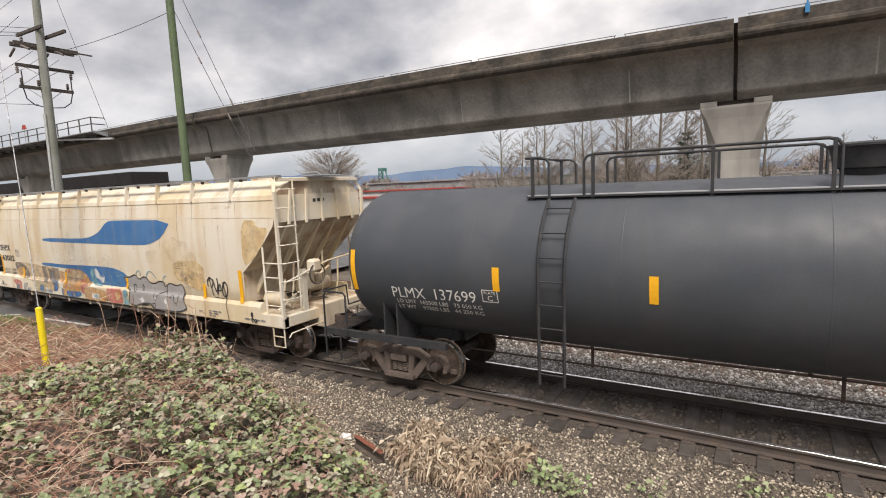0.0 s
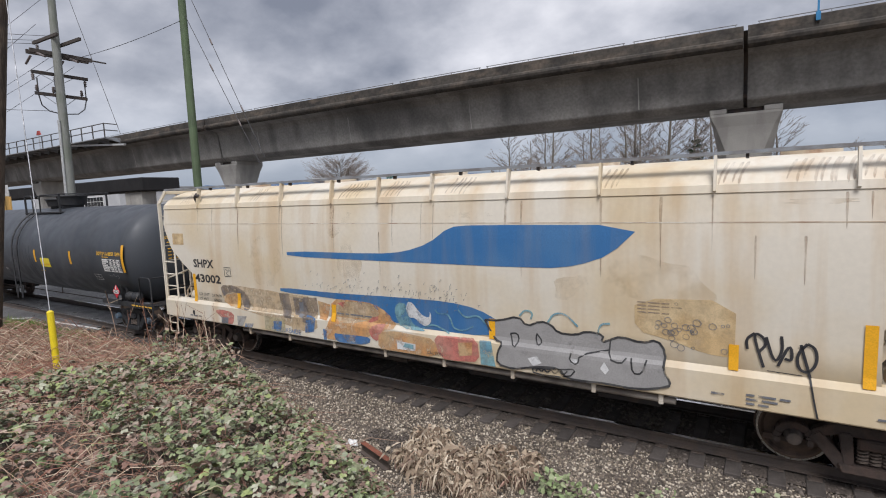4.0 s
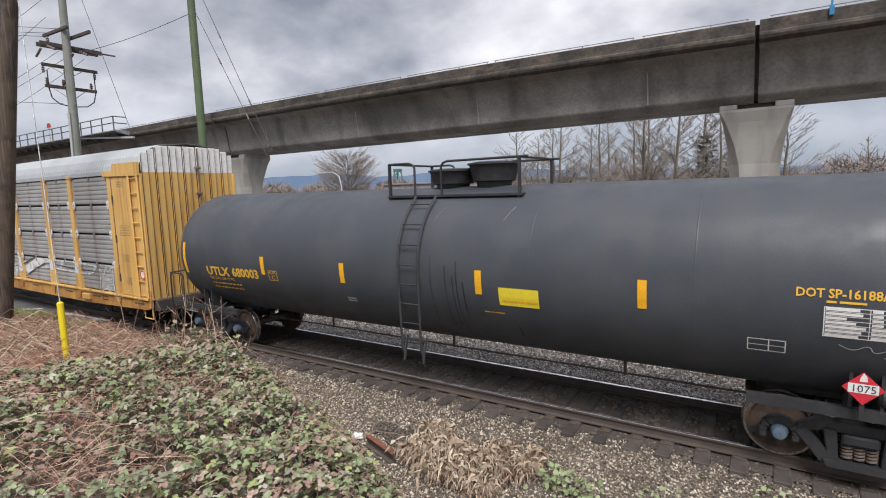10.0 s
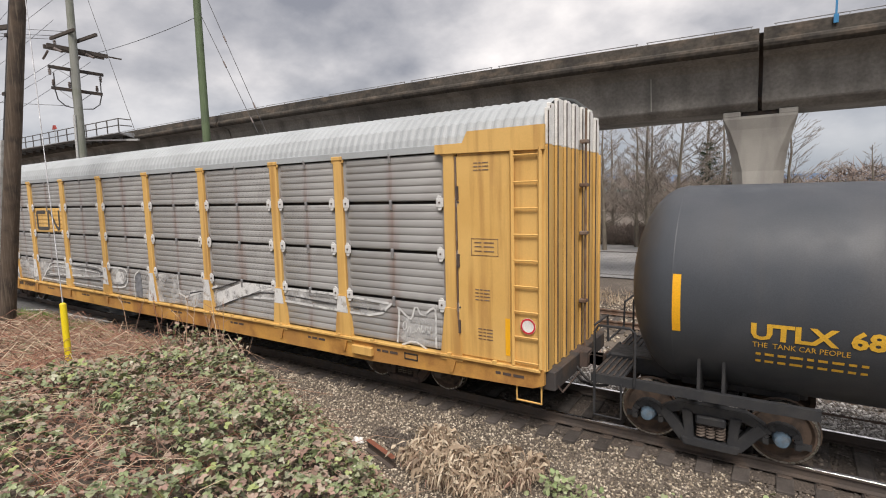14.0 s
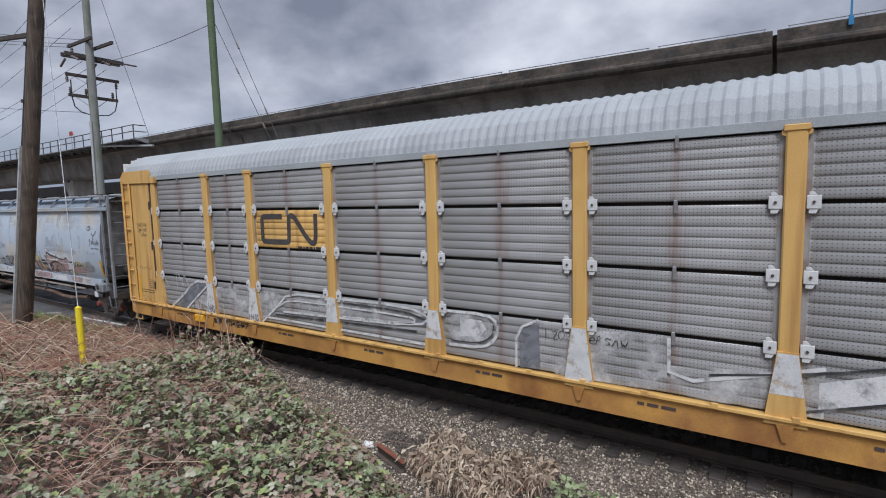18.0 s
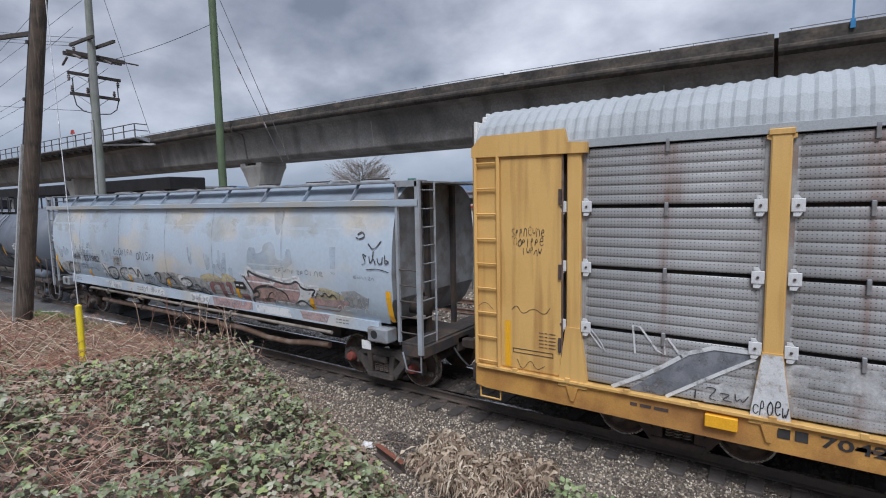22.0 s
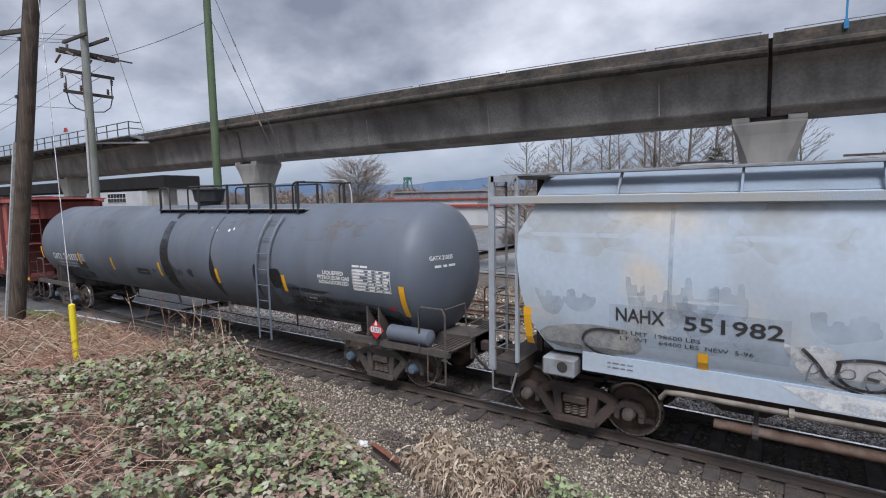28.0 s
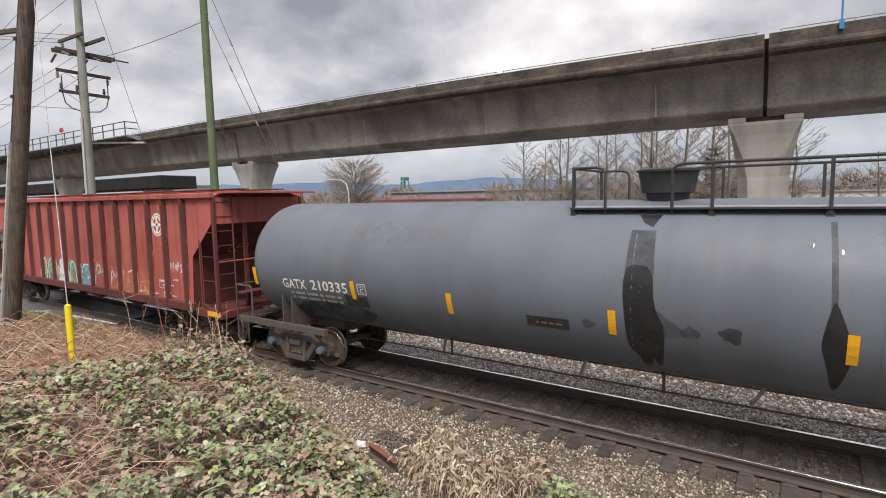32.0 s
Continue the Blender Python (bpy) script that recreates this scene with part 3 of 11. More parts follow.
for key in list(M):
    if key.startswith("spray_") and key not in ("spray_pale", "spray_mid_grey"):
        strong = key in ("spray_black", "spray_white", "spray_slate")
        worn(M[key], 5.0, 0.32, 0.48 if strong else 0.58, 0.22)
for key in ("stain_grey", "rust_run"):
    worn(M[key], 3.0, 0.3, 1.1)
worn(M["spray_pale"], 2.2, 0.42, 0.7)
worn(M["cream_bloom"], 1.3, 0.46, 1.3)
worn(M["spray_mid_grey"], 5.0, 0.2, 0.4, 0.6)
worn(M["soft_rust"], 1.6, 0.46, 1.15)
worn(M["dust_film"], 0.9, 0.44, 1.3)
worn(M["soft_soot"], 1.1, 0.30, 0.85)
worn(M["soft_oil"], 5.0, 0.30, 0.42, 0.35)
worn(M["soft_tar"], 4.0, 0.35, 0.55)
worn(M["tan_patch"], 4.0, 0.25, 0.6, 0.3)

# ---- mesh helpers ----
class Shape:
    """Vertices and faces of one mesh."""

    def __init__(self):
        self.v, self.f = [], []

    def add(self, verts, faces):
        k = len(self.v)
        self.v += [tuple(p) for p in verts]
        self.f += [tuple(k + i for i in face) for face in faces]
        return self

    def box(self, x0, x1, y0, y1, z0, z1, c=0.0):
        """A box; c: width of its chamfered edges."""
        if c <= 0:
            v = [(x, y, z) for x in (x0, x1) for y in (y0, y1) for z in (z0, z1)]
            return self.add(v, [(0, 1, 3, 2), (4, 6, 7, 5), (0, 4, 5, 1), (2, 3, 7, 6), (0, 2, 6, 4), (1, 5, 7, 3)])
        lim, v, at = ((x0, x1), (y0, y1), (z0, z1)), [], {}
        for i in (0, 1):
            for j in (0, 1):
                for k in (0, 1):
                    ijk = (i, j, k)
                    for a in range(3):
                        at[ijk, a] = len(v)
                        v.append(tuple(lim[b][ijk[b]] if b == a else lim[b][ijk[b]] + (c if ijk[b] == 0 else -c) for b in range(3)))
        f = []
        for a in range(3):
            p, q = [b for b in range(3) if b != a]
            for s in (0, 1):
                ring = []
                for u, w in ((0, 0), (1, 0), (1, 1), (0, 1)):
                    key = [0, 0, 0]
                    key[a], key[p], key[q] = s, u, w
                    ring.append(at[tuple(key), a])
                f.append(ring if (s == 1) == (a != 1) else ring[::-1])
            for u in (0, 1):
                for w in (0, 1):
                    k0, k1 = [0, 0, 0], [0, 0, 0]
                    k0[p], k0[q], k1[p], k1[q], k1[a] = u, w, u, w, 1
                    f.append((at[tuple(k0), p], at[tuple(k1), p], at[tuple(k1), q], at[tuple(k0), q]))
        f += [tuple(at[(i, j, k), a] for a in range(3)) for i in (0, 1) for j in (0, 1) for k in (0, 1)]
        return self.add(v, f)

    def bar(self, p, q, w, h=None, up=(0, 0, 1)):
        """A square bar from p to q, w wide and h high."""
        p, q, h = Vector(p), Vector(q), h or w
        d = (q - p).normalized()
        s = d.cross(Vector(up))
        s = s.normalized() if s.length > 1e-4 else d.cross(Vector((0, 1, 0))).normalized()
        u = s.cross(d)
        ring = [s * w / 2 + u * h / 2, s * -w / 2 + u * h / 2, s * -w / 2 - u * h / 2, s * w / 2 - u * h / 2]
        return self.add([e + r for e in (p, q) for r in ring],
                        [(0, 1, 2, 3), (7, 6, 5, 4)] + [(i, i + 4, (i + 1) % 4 + 4, (i + 1) % 4) for i in range(4)])

    def tube(self, path, r, n=6, r2=None, caps=True):
        """A round tube along a path, which may taper to r2."""
        path = [Vector(p) for p in path]
        k, faces, verts, last = len(path), [], [], None
        for i, p in enumerate(path):
            d = (path[min(i + 1, k - 1)] - path[max(i - 1, 0)]).normalized()
            ref = last or (Vector((0, 0, 1)) if abs(d.z) < 0.9 else Vector((1, 0, 0)))
            u = (ref - d * ref.dot(d)).normalized()
            last, s = u, d.cross(u)
            rr = r if r2 is None else r + (r2 - r) * i / (k - 1)
            verts += [p + (u * math.cos(a) + s * math.sin(a)) * rr for a in (2 * math.pi * j / n for j in range(n))]
            if i:
                faces += [((i - 1) * n + j, (i - 1) * n + (j + 1) % n, i * n + (j + 1) % n, i * n + j) for j in range(n)]
        if caps:
            faces += [tuple(range(n))[::-1], tuple((k - 1) * n + j for j in range(n))]
        return self.add(verts, faces)

    def lathe(self, rows, n=24, axis="y", at=(0, 0, 0), caps=True):
        """A turned body: rows of (place along the axis, radius)."""
        verts, faces = [], []
        for i, (a, r) in enumerate(rows):
            for j in range(n):
                c, s = r * math.cos(2 * math.pi * j / n), r * math.sin(2 * math.pi * j / n)
                p = {"x": (a, c, s), "y": (c, a, s), "z": (c, s, a)}[axis]
                verts.append((p[0] + at[0], p[1] + at[1], p[2] + at[2]))
            if i:
                faces += [((i - 1) * n + j, (i - 1) * n + (j + 1) % n, i * n + (j + 1) % n, i * n + j) for j in range(n)]
        if caps:
            faces += [tuple(range(n)), tuple((len(rows) - 1) * n + j for j in range(n))[::-1]]
        return self.add(verts, faces)

    def slab(self, outline, a0, a1, axis="y"):
        """An outline of points pulled along an axis from a0 to a1. axis y: outline in x, z; x: in y, z; z: in x, y."""
        k = len(outline)
        put = {"y": lambda p, a: (p[0], a, p[1]), "x": lambda p, a: (a, p[0], p[1]), "z": lambda p, a: (p[0], p[1], a)}[axis]
        v = [put(p, a) for a in (a0, a1) for p in outline]
        return self.add(v, [tuple(range(k)), tuple(range(2 * k - 1, k - 1, -1))] + [(i, (i + 1) % k, (i + 1) % k + k, i + k) for i in range(k)])

    def grid(self, rows, closed=False):
        """A sheet through rows of points."""
        n = len(rows[0])
        faces = []
        for i in range(len(rows) - 1):
            for j in range(n if closed else n - 1):
                faces.append((i * n + j, i * n + (j + 1) % n, (i + 1) * n + (j + 1) % n, (i + 1) * n + j))
        return self.add([p for row in rows for p in row], faces)

    def mesh(self, name, material=None, smooth=None):
        me = bpy.data.meshes.new(name)
        me.from_pydata(self.v, [], self.f)
        bm = bmesh.new()
        bm.from_mesh(me)
        if len(bm.faces) < 60000:
            bmesh.ops.recalc_face_normals(bm, faces=bm.faces)
        bm.to_mesh(me)
        bm.free()
        if material:
            me.materials.append(M[material])
        if smooth:
            me.shade_smooth()
            me.set_sharp_from_angle(angle=radians(smooth))
        me.update()
        return me


def islands(shape):
    """The loose pieces of a shape, each as a shape of its own."""
    root = list(range(len(shape.v)))

    def find(i):
        while root[i] != i:
            root[i] = root[root[i]]
            i = root[i]
        return i

    for face in shape.f:
        for i in face[1:]:
            root[find(i)] = find(face[0])
    groups = {}
    for face in shape.f:
        groups.setdefault(find(face[0]), []).append(face)
    out = []
    for faces in groups.values():
        used = sorted({i for face in faces for i in face})
        at = {i: k for k, i in enumerate(used)}
        out.append(Shape().add([shape.v[i] for i in used], [tuple(at[i] for i in face) for face in faces]))
    return out


PIECES = {"graffiti_line": "sprayed_line", "lettering": "letter", "small_writing": "writing_bar"}


def part(name, shape, material, parent, label="", smooth=None, at=None):
    """One mesh object under a thing or a part; sprayed lines and words become one object a line or letter."""
    if name in PIECES and isinstance(shape, Shape):
        pieces = islands(shape)
        for piece in pieces[:-1]:
            part(PIECES[name], piece, material, parent, label, smooth, at)
        name, shape = PIECES[name], pieces[-1]
    me = shape.mesh(name, material, smooth) if isinstance(shape, Shape) else shape
    ob = new(name, me)
    ob.parent = parent
    if at is not None:
        ob.matrix_basis = at
    return tagged(ob, label) if label else ob


def thing(name, label, category, group="", kind="", at=(0, 0, 0), shape=None, material=None, smooth=None):
    """A top-level thing: an Empty at its base, or one mesh."""
    ob = new(name, shape.mesh(name, material, smooth) if shape else None)
    ob.matrix_basis = at if isinstance(at, Matrix) else Matrix.Translation(at)
    return tagged(ob, label, category, group, kind)


def lerp(a, b, k):
    return a + (b - a) * k


def curve_at(table, x):
    return float(np.interp(x, [r[0] for r in table], [r[1] for r in table]))


# lettering and marks on a surface: put(x, z, lift) gives the place of the point x along, z up on it
def text_shape(words, size, bold=0.0):
    """The flat mesh of some words in the built-in font: points in x, y with the left end of the base line at 0, 0."""
    cu = bpy.data.curves.new("letters", "FONT")
    cu.body, cu.size, cu.offset, cu.resolution_u = words, size, bold, 2
    ob = bpy.data.objects.new("letters", cu)
    scene.collection.objects.link(ob)
    me = bpy.data.meshes.new_from_object(ob.evaluated_get(bpy.context.evaluated_depsgraph_get()))
    pts, faces = [tuple(v.co) for v in me.vertices], [tuple(p.vertices) for p in me.polygons]
    bpy.data.objects.remove(ob)
    bpy.data.curves.remove(cu)
    bpy.data.meshes.remove(me)
    return pts, faces


def words_on(put, words, x, z, size, width=None, lift=0.006, bold=0.0):
    """Words on a surface, read along +x, base line at z; width: metres from end to end."""
    pts, faces = text_shape(words, size, bold)
    right = max(p[0] for p in pts) or 1
    k = width / right if width else 1
    return Shape().add([put(x + p[0] * k, z + p[1], lift) for p in pts], faces)


def rect_on(put, x0, x1, z0, z1, lift=0.005, shape=None, lean=0.0):
    """A painted rectangle on a surface."""
    n = max(1, int(abs(z1 - z0) / 0.12))
    k = max(1, int(abs(x1 - x0) / 0.4))
    rows = [[put(lerp(x0, x1, i / k) + lean * (j / n), lerp(z0, z1, j / n), lift) for i in range(k + 1)] for j in range(n + 1)]
    return (shape or Shape()).grid(rows)


def frame_on(put, x0, x1, z0, z1, w, lift=0.005, shape=None):
    s = shape or Shape()
    for a in ((x0, x1, z0, z0 + w), (x0, x1, z1 - w, z1), (x0, x0 + w, z0, z1), (x1 - w, x1, z0, z1)):
        rect_on(put, *a, lift=lift, shape=s)
    return s


def patch_on(put, outline, lift=0.005, cell=0.12):
    """A painted patch with any outline on a surface, cut into cells so that it follows the curve."""
    bm = bmesh.new()
    outline = [tuple(p) for p in outline]
    if len(outline) > 5:
        for _ in range(1):
            outline = [(a[0] + (b[0] - a[0]) * k, a[1] + (b[1] - a[1]) * k) for a, b in zip(outline, outline[1:] + outline[:1]) for k in (0.22, 0.78)]
    bm.faces.new([bm.verts.new((x, z, 0)) for x, z in outline])
    xs, zs = [p[0] for p in outline], [p[1] for p in outline]
    for lo, hi, no in ((min(xs), max(xs), (1, 0, 0)), (min(zs), max(zs), (0, 1, 0))):
        step = cell * (4 if no[0] else 1)
        a = lo + step
        while a < hi:
            co = (a, 0, 0) if no[0] else (0, a, 0)
            bmesh.ops.bisect_plane(bm, geom=bm.verts[:] + bm.edges[:] + bm.faces[:], plane_co=co, plane_no=no)
            a += step
    bmesh.ops.triangulate(bm, faces=bm.faces)
    bm.verts.index_update()
    s = Shape().add([put(v.co.x, v.co.y, lift) for v in bm.verts], [tuple(v.index for v in f.verts) for f in bm.faces])
    bm.free()
    return s


def stroke_on(put, points, w, lift=0.009, shape=None, rounds=2):
    """A sprayed line of width w through points (x, z), its corners rounded."""
    pts = [Vector(p) for p in points]
    for _ in range(rounds):
        nxt = [pts[0]]
        for a, b in zip(pts, pts[1:]):
            nxt += [a.lerp(b, 0.25), a.lerp(b, 0.75)]
        pts = nxt + [pts[-1]]
    rows = []
    for i, p in enumerate(pts):
        d = (pts[min(i + 1, len(pts) - 1)] - pts[max(i - 1, 0)])
        d = d.normalized() if d.length > 1e-6 else Vector((1, 0))
        o = Vector((-d.y, d.x)) * w / 2
        rows.append([put(*(p + o), lift), put(*(p - o), lift)])
    return (shape or Shape()).grid(rows)


def blob(cx, cz, rx, rz, n=14, seed=0, rough=0.25):
    rnd = random.Random(seed)
    return [(cx + rx * math.cos(a) * k, cz + rz * math.sin(a) * k) for a, k in
            ((2 * math.pi * i / n, 1 + rnd.uniform(-rough, rough)) for i in range(n))]


def flat_side(y):
    return lambda x, z, lift=0.0: (x, y - lift, z)


def round_side(radius, zc):
    """The near side of a lying tank."""
    def put(x, z, lift=0.0):
        a = max(-0.999, min(0.999, (z - zc) / radius))
        c = math.sqrt(1 - a * a)
        return (x, -(radius + lift) * c, zc + (radius + lift) * a)
    return put


def profile_side(profile):
    """The near side of a body whose half profile is a table of (z, half width)."""
    return lambda x, z, lift=0.0: (x, -curve_at(profile, z) - lift, z)


# ---- running gear shared by the cars ----
WHEELS = []  # (wheel, radius), to be rolled


def wheel_mesh(radius):
    r = radius
    return Shape().lathe([(-0.065, 0.06), (-0.065, 0.13), (-0.03, 0.15), (-0.015, r - 0.10), (-0.062, r - 0.06), (-0.062, r - 0.006),
                          (-0.055, r), (0.035, r + 0.004), (0.05, r + 0.027), (0.068, r + 0.022), (0.068, r - 0.05), (0.03, r - 0.10),
                          (0.02, 0.16), (0.05, 0.13), (0.05, 0.06)], 36).mesh("wheel", "wheel_steel", 35)


def tread_mesh(radius):
    r = radius
    return Shape().lathe([(-0.064, r - 0.03), (-0.064, r - 0.004), (-0.056, r + 0.002), (0.034, r + 0.006)], 36, caps=False).mesh("tread", "tread", 35)


def side_frame(steel):
    """A cast side frame with two triangular windows, arched pedestals and a spring seat. x along, z up, about the truck's middle."""
    s = Shape()
    y0, y1 = -0.08, 0.08
    s.slab([(-0.70, 0.60), (-0.45, 0.74), (0.45, 0.74), (0.70, 0.60), (0.66, 0.50), (0.42, 0.59), (-0.42, 0.59), (-0.66, 0.50)], y0, y1)
    for k in (-1, 1):
        # pedestal: an arch over the bearing
        arch = [(k * (0.889 + 0.25 * math.cos(a)), 0.43 + 0.24 * math.sin(a)) for a in (math.pi * i / 8 for i in range(9))]
        inner = [(k * (0.889 + 0.15 * math.cos(a)), 0.43 + 0.13 * math.sin(a)) for a in (math.pi * i / 8 for i in range(8, -1, -1))]
        for i in range(8):
            s.slab([arch[i], arch[i + 1], inner[7 - i], inner[8 - i]], y0, y1)
        s.slab([(k * 1.14, 0.43), (k * 1.04, 0.43), (k * 1.04, 0.33), (k * 1.12, 0.33)], y0, y1)
        s.slab([(k * 0.74, 0.44), (k * 0.64, 0.46), (k * 0.66, 0.34), (k * 0.74, 0.33)], y0, y1)
        s.slab([(k * 0.72, 0.52), (k * 0.60, 0.62), (k * 0.24, 0.20), (k * 0.40, 0.12)], y0 - 0.02, y1 + 0.02)
        s.slab([(k * 0.40, 0.64), (k * 0.25, 0.64), (k * 0.22, 0.22), (k * 0.34, 0.20)], y0 - 0.03, y1 + 0.02)
    s.slab([(-0.40, 0.22), (0.40, 0.22), (0.36, 0.10), (-0.36, 0.10)], y0 - 0.06, y1 + 0.05)
    me = s.mesh("side_frame", steel)
    bm = bmesh.new()
    bm.from_mesh(me)
    bmesh.ops.bevel(bm, geom=[e for e in bm.edges if len(e.link_faces) == 2 and e.calc_face_angle(0) > 0.5], offset=0.012, segments=2, affect="EDGES", clamp_overlap=True)
    bm.to_mesh(me)
    bm.free()
    me.shade_smooth()
    me.set_sharp_from_angle(angle=radians(40))
    return me


def coil_mesh():
    path = [(0.06 * math.cos(a), 0.06 * math.sin(a), 0.24 + 0.23 * i / 40) for i, a in ((i, 2 * math.pi * i / 8) for i in range(41))]
    return Shape().tube(path, 0.016, 5).mesh("spring", "spring", 60)


CACHE = {}


def cached(key, make):
    if key not in CACHE:
        CACHE[key] = make()
    return CACHE[key]


def truck(car, x, steel="truck_steel", radius=0.457, cap="truck_steel"):
    """A two-axle truck under a car at x along it."""
    root = part("truck", Shape().box(-0.18, 0.18, -0.95, 0.95, 0.46, 0.62, 0.02).box(-0.3, 0.3, -0.35, 0.35, 0.62, 0.80, 0.03), steel, car,
                at=Matrix.Translation((x, 0, 0)))
    frame_mesh = cached(("frame", steel), lambda: side_frame(steel))
    for y in (-0.98, 0.98):
        part("side_frame", frame_mesh, None, root, at=Matrix.Translation((0, y, 0)))
    for sx in (-0.13, 0.0, 0.13):
        part("spring", cached("coil", coil_mesh), None, root, at=Matrix.Translation((sx, -1.02, 0)))
    for wx in (-0.889, 0.889):
        part("axle", cached("axle", lambda: Shape().lathe([(-1.0, 0.07), (-0.7, 0.085), (0.7, 0.085), (1.0, 0.07)], 12).mesh("axle", "truck_steel", 40)),
             None, root, at=Matrix.Translation((wx, 0, radius)))
        part("bearing_cap", cached(("cap", cap), lambda: Shape().lathe([(-0.10, 0.05), (-0.09, 0.085), (-0.04, 0.10), (0.1, 0.125)], 14).mesh("bearing_cap", cap, 40)),
             None, root, at=Matrix.Translation((wx, -1.06, radius)))
        for side in (-1, 1):
            w = part("wheel", cached(("wheel", radius), lambda: wheel_mesh(radius)), None, root,
                     at=Matrix.LocRotScale((wx, side * 0.755, radius), Euler((0, 0, 0 if side < 0 else math.pi)), None))
            WHEELS.append((w, radius, side))
        part("tread", cached(("tread", radius), lambda: tread_mesh(radius)), None, root, at=Matrix.Translation((wx, -0.755, radius)))
    s = Shape().bar((-1.25, -0.86, 0.33), (1.25, -0.86, 0.33), 0.05, 0.08)
    for wx in (-0.36, 0.36):
        s.box(wx - 0.04, wx + 0.04, -0.9, 0.9, 0.28, 0.42)
    part("brake_beam", s, steel, root)
    part("bolster_end", cached(("bolster", steel), lambda: Shape().box(-0.2, 0.2, -1.13, -0.9, 0.46, 0.60, 0.025).mesh("bolster_end", steel)), None, root)
    return root


def coupler(car, x, sign, steel="rusty_truck"):
    s = Shape().box(min(x, x + sign * 0.42), max(x, x + sign * 0.42), -0.09, 0.09, 0.76, 0.96, 0.02)
    k = x + sign * 0.42
    s.slab([(k, -0.16), (k + sign * 0.16, -0.20), (k + sign * 0.22, -0.05), (k + sign * 0.10, 0.02), (k + sign * 0.24, 0.10), (k + sign * 0.12, 0.19),
            (k, 0.15)], 0.72, 1.0, "z")
    part("coupler", s, steel, car)
    part("draft_gear", Shape().box(min(x, x - sign * 0.5), max(x, x - sign * 0.5), -0.24, 0.24, 0.68, 1.02, 0.03), steel, car)
    hose = [(x - sign * 0.05, -0.32, 0.80), (x + sign * 0.12, -0.34, 0.62), (x + sign * 0.3, -0.30, 0.45), (x + sign * 0.5, -0.22, 0.46), (x + sign * 0.62, -0.16, 0.55)]
    part("air_hose", Shape().tube(hose, 0.028, 6), "hose", car, smooth=60)


def ladder(car, name, feet, heads, rungs, material, w=0.03, rung_r=0.012, curve=None, first=0.06, last=0.95):
    """Two stiles from feet to heads and rungs between; curve(p) bends points to a surface. Returns the stiles' object."""
    bend = curve or (lambda p: p)
    n = 10
    lines = [[bend(Vector(a).lerp(Vector(b), i / n)) for i in range(n + 1)] for a, b in zip(feet, heads)]
    root = None
    for line in lines:
        s = Shape().tube(line, w * 0.55, 4)
        if root:
            part("stile", s, material, root)
        else:
            root = part(name, s, material, car)
    for k in range(rungs):
        t = first + (last - first) * k / max(rungs - 1, 1)
        a, b = (bend(Vector(p).lerp(Vector(q), t)) for p, q in zip(feet, heads))
        part("rung", Shape().tube([a, b], rung_r, 5), material, root)
    return root


def reflectors(car, put, places, w=0.1, h=0.46, lift=0.006):
    for x, z in places:
        part("reflector", rect_on(put, x - w / 2, x + w / 2, z - h / 2, z + h / 2, lift), "reflector", car)


# ---- tank cars ----
def tank_body(length, radius, zc):
    """A lying tank with domed ends, centred on x 0."""
    half, dome = length / 2, radius * 0.5
    rows = []
    for i in range(9):
        a = math.pi / 2 * i / 8
        rows.append((-half + dome * (1 - math.sin(a)), max(radius * math.cos(a), 0.02)))
    rows = rows[::-1]
    n = int(length / 1.1)
    middle = [(-half + dome + (length - 2 * dome) * i / n, radius) for i in range(1, n)]
    rows = rows + middle + [(-x, r) for x, r in rows[::-1]]
    s = Shape()
    s.lathe(rows, 56, "x", (0, 0, zc))
    return s


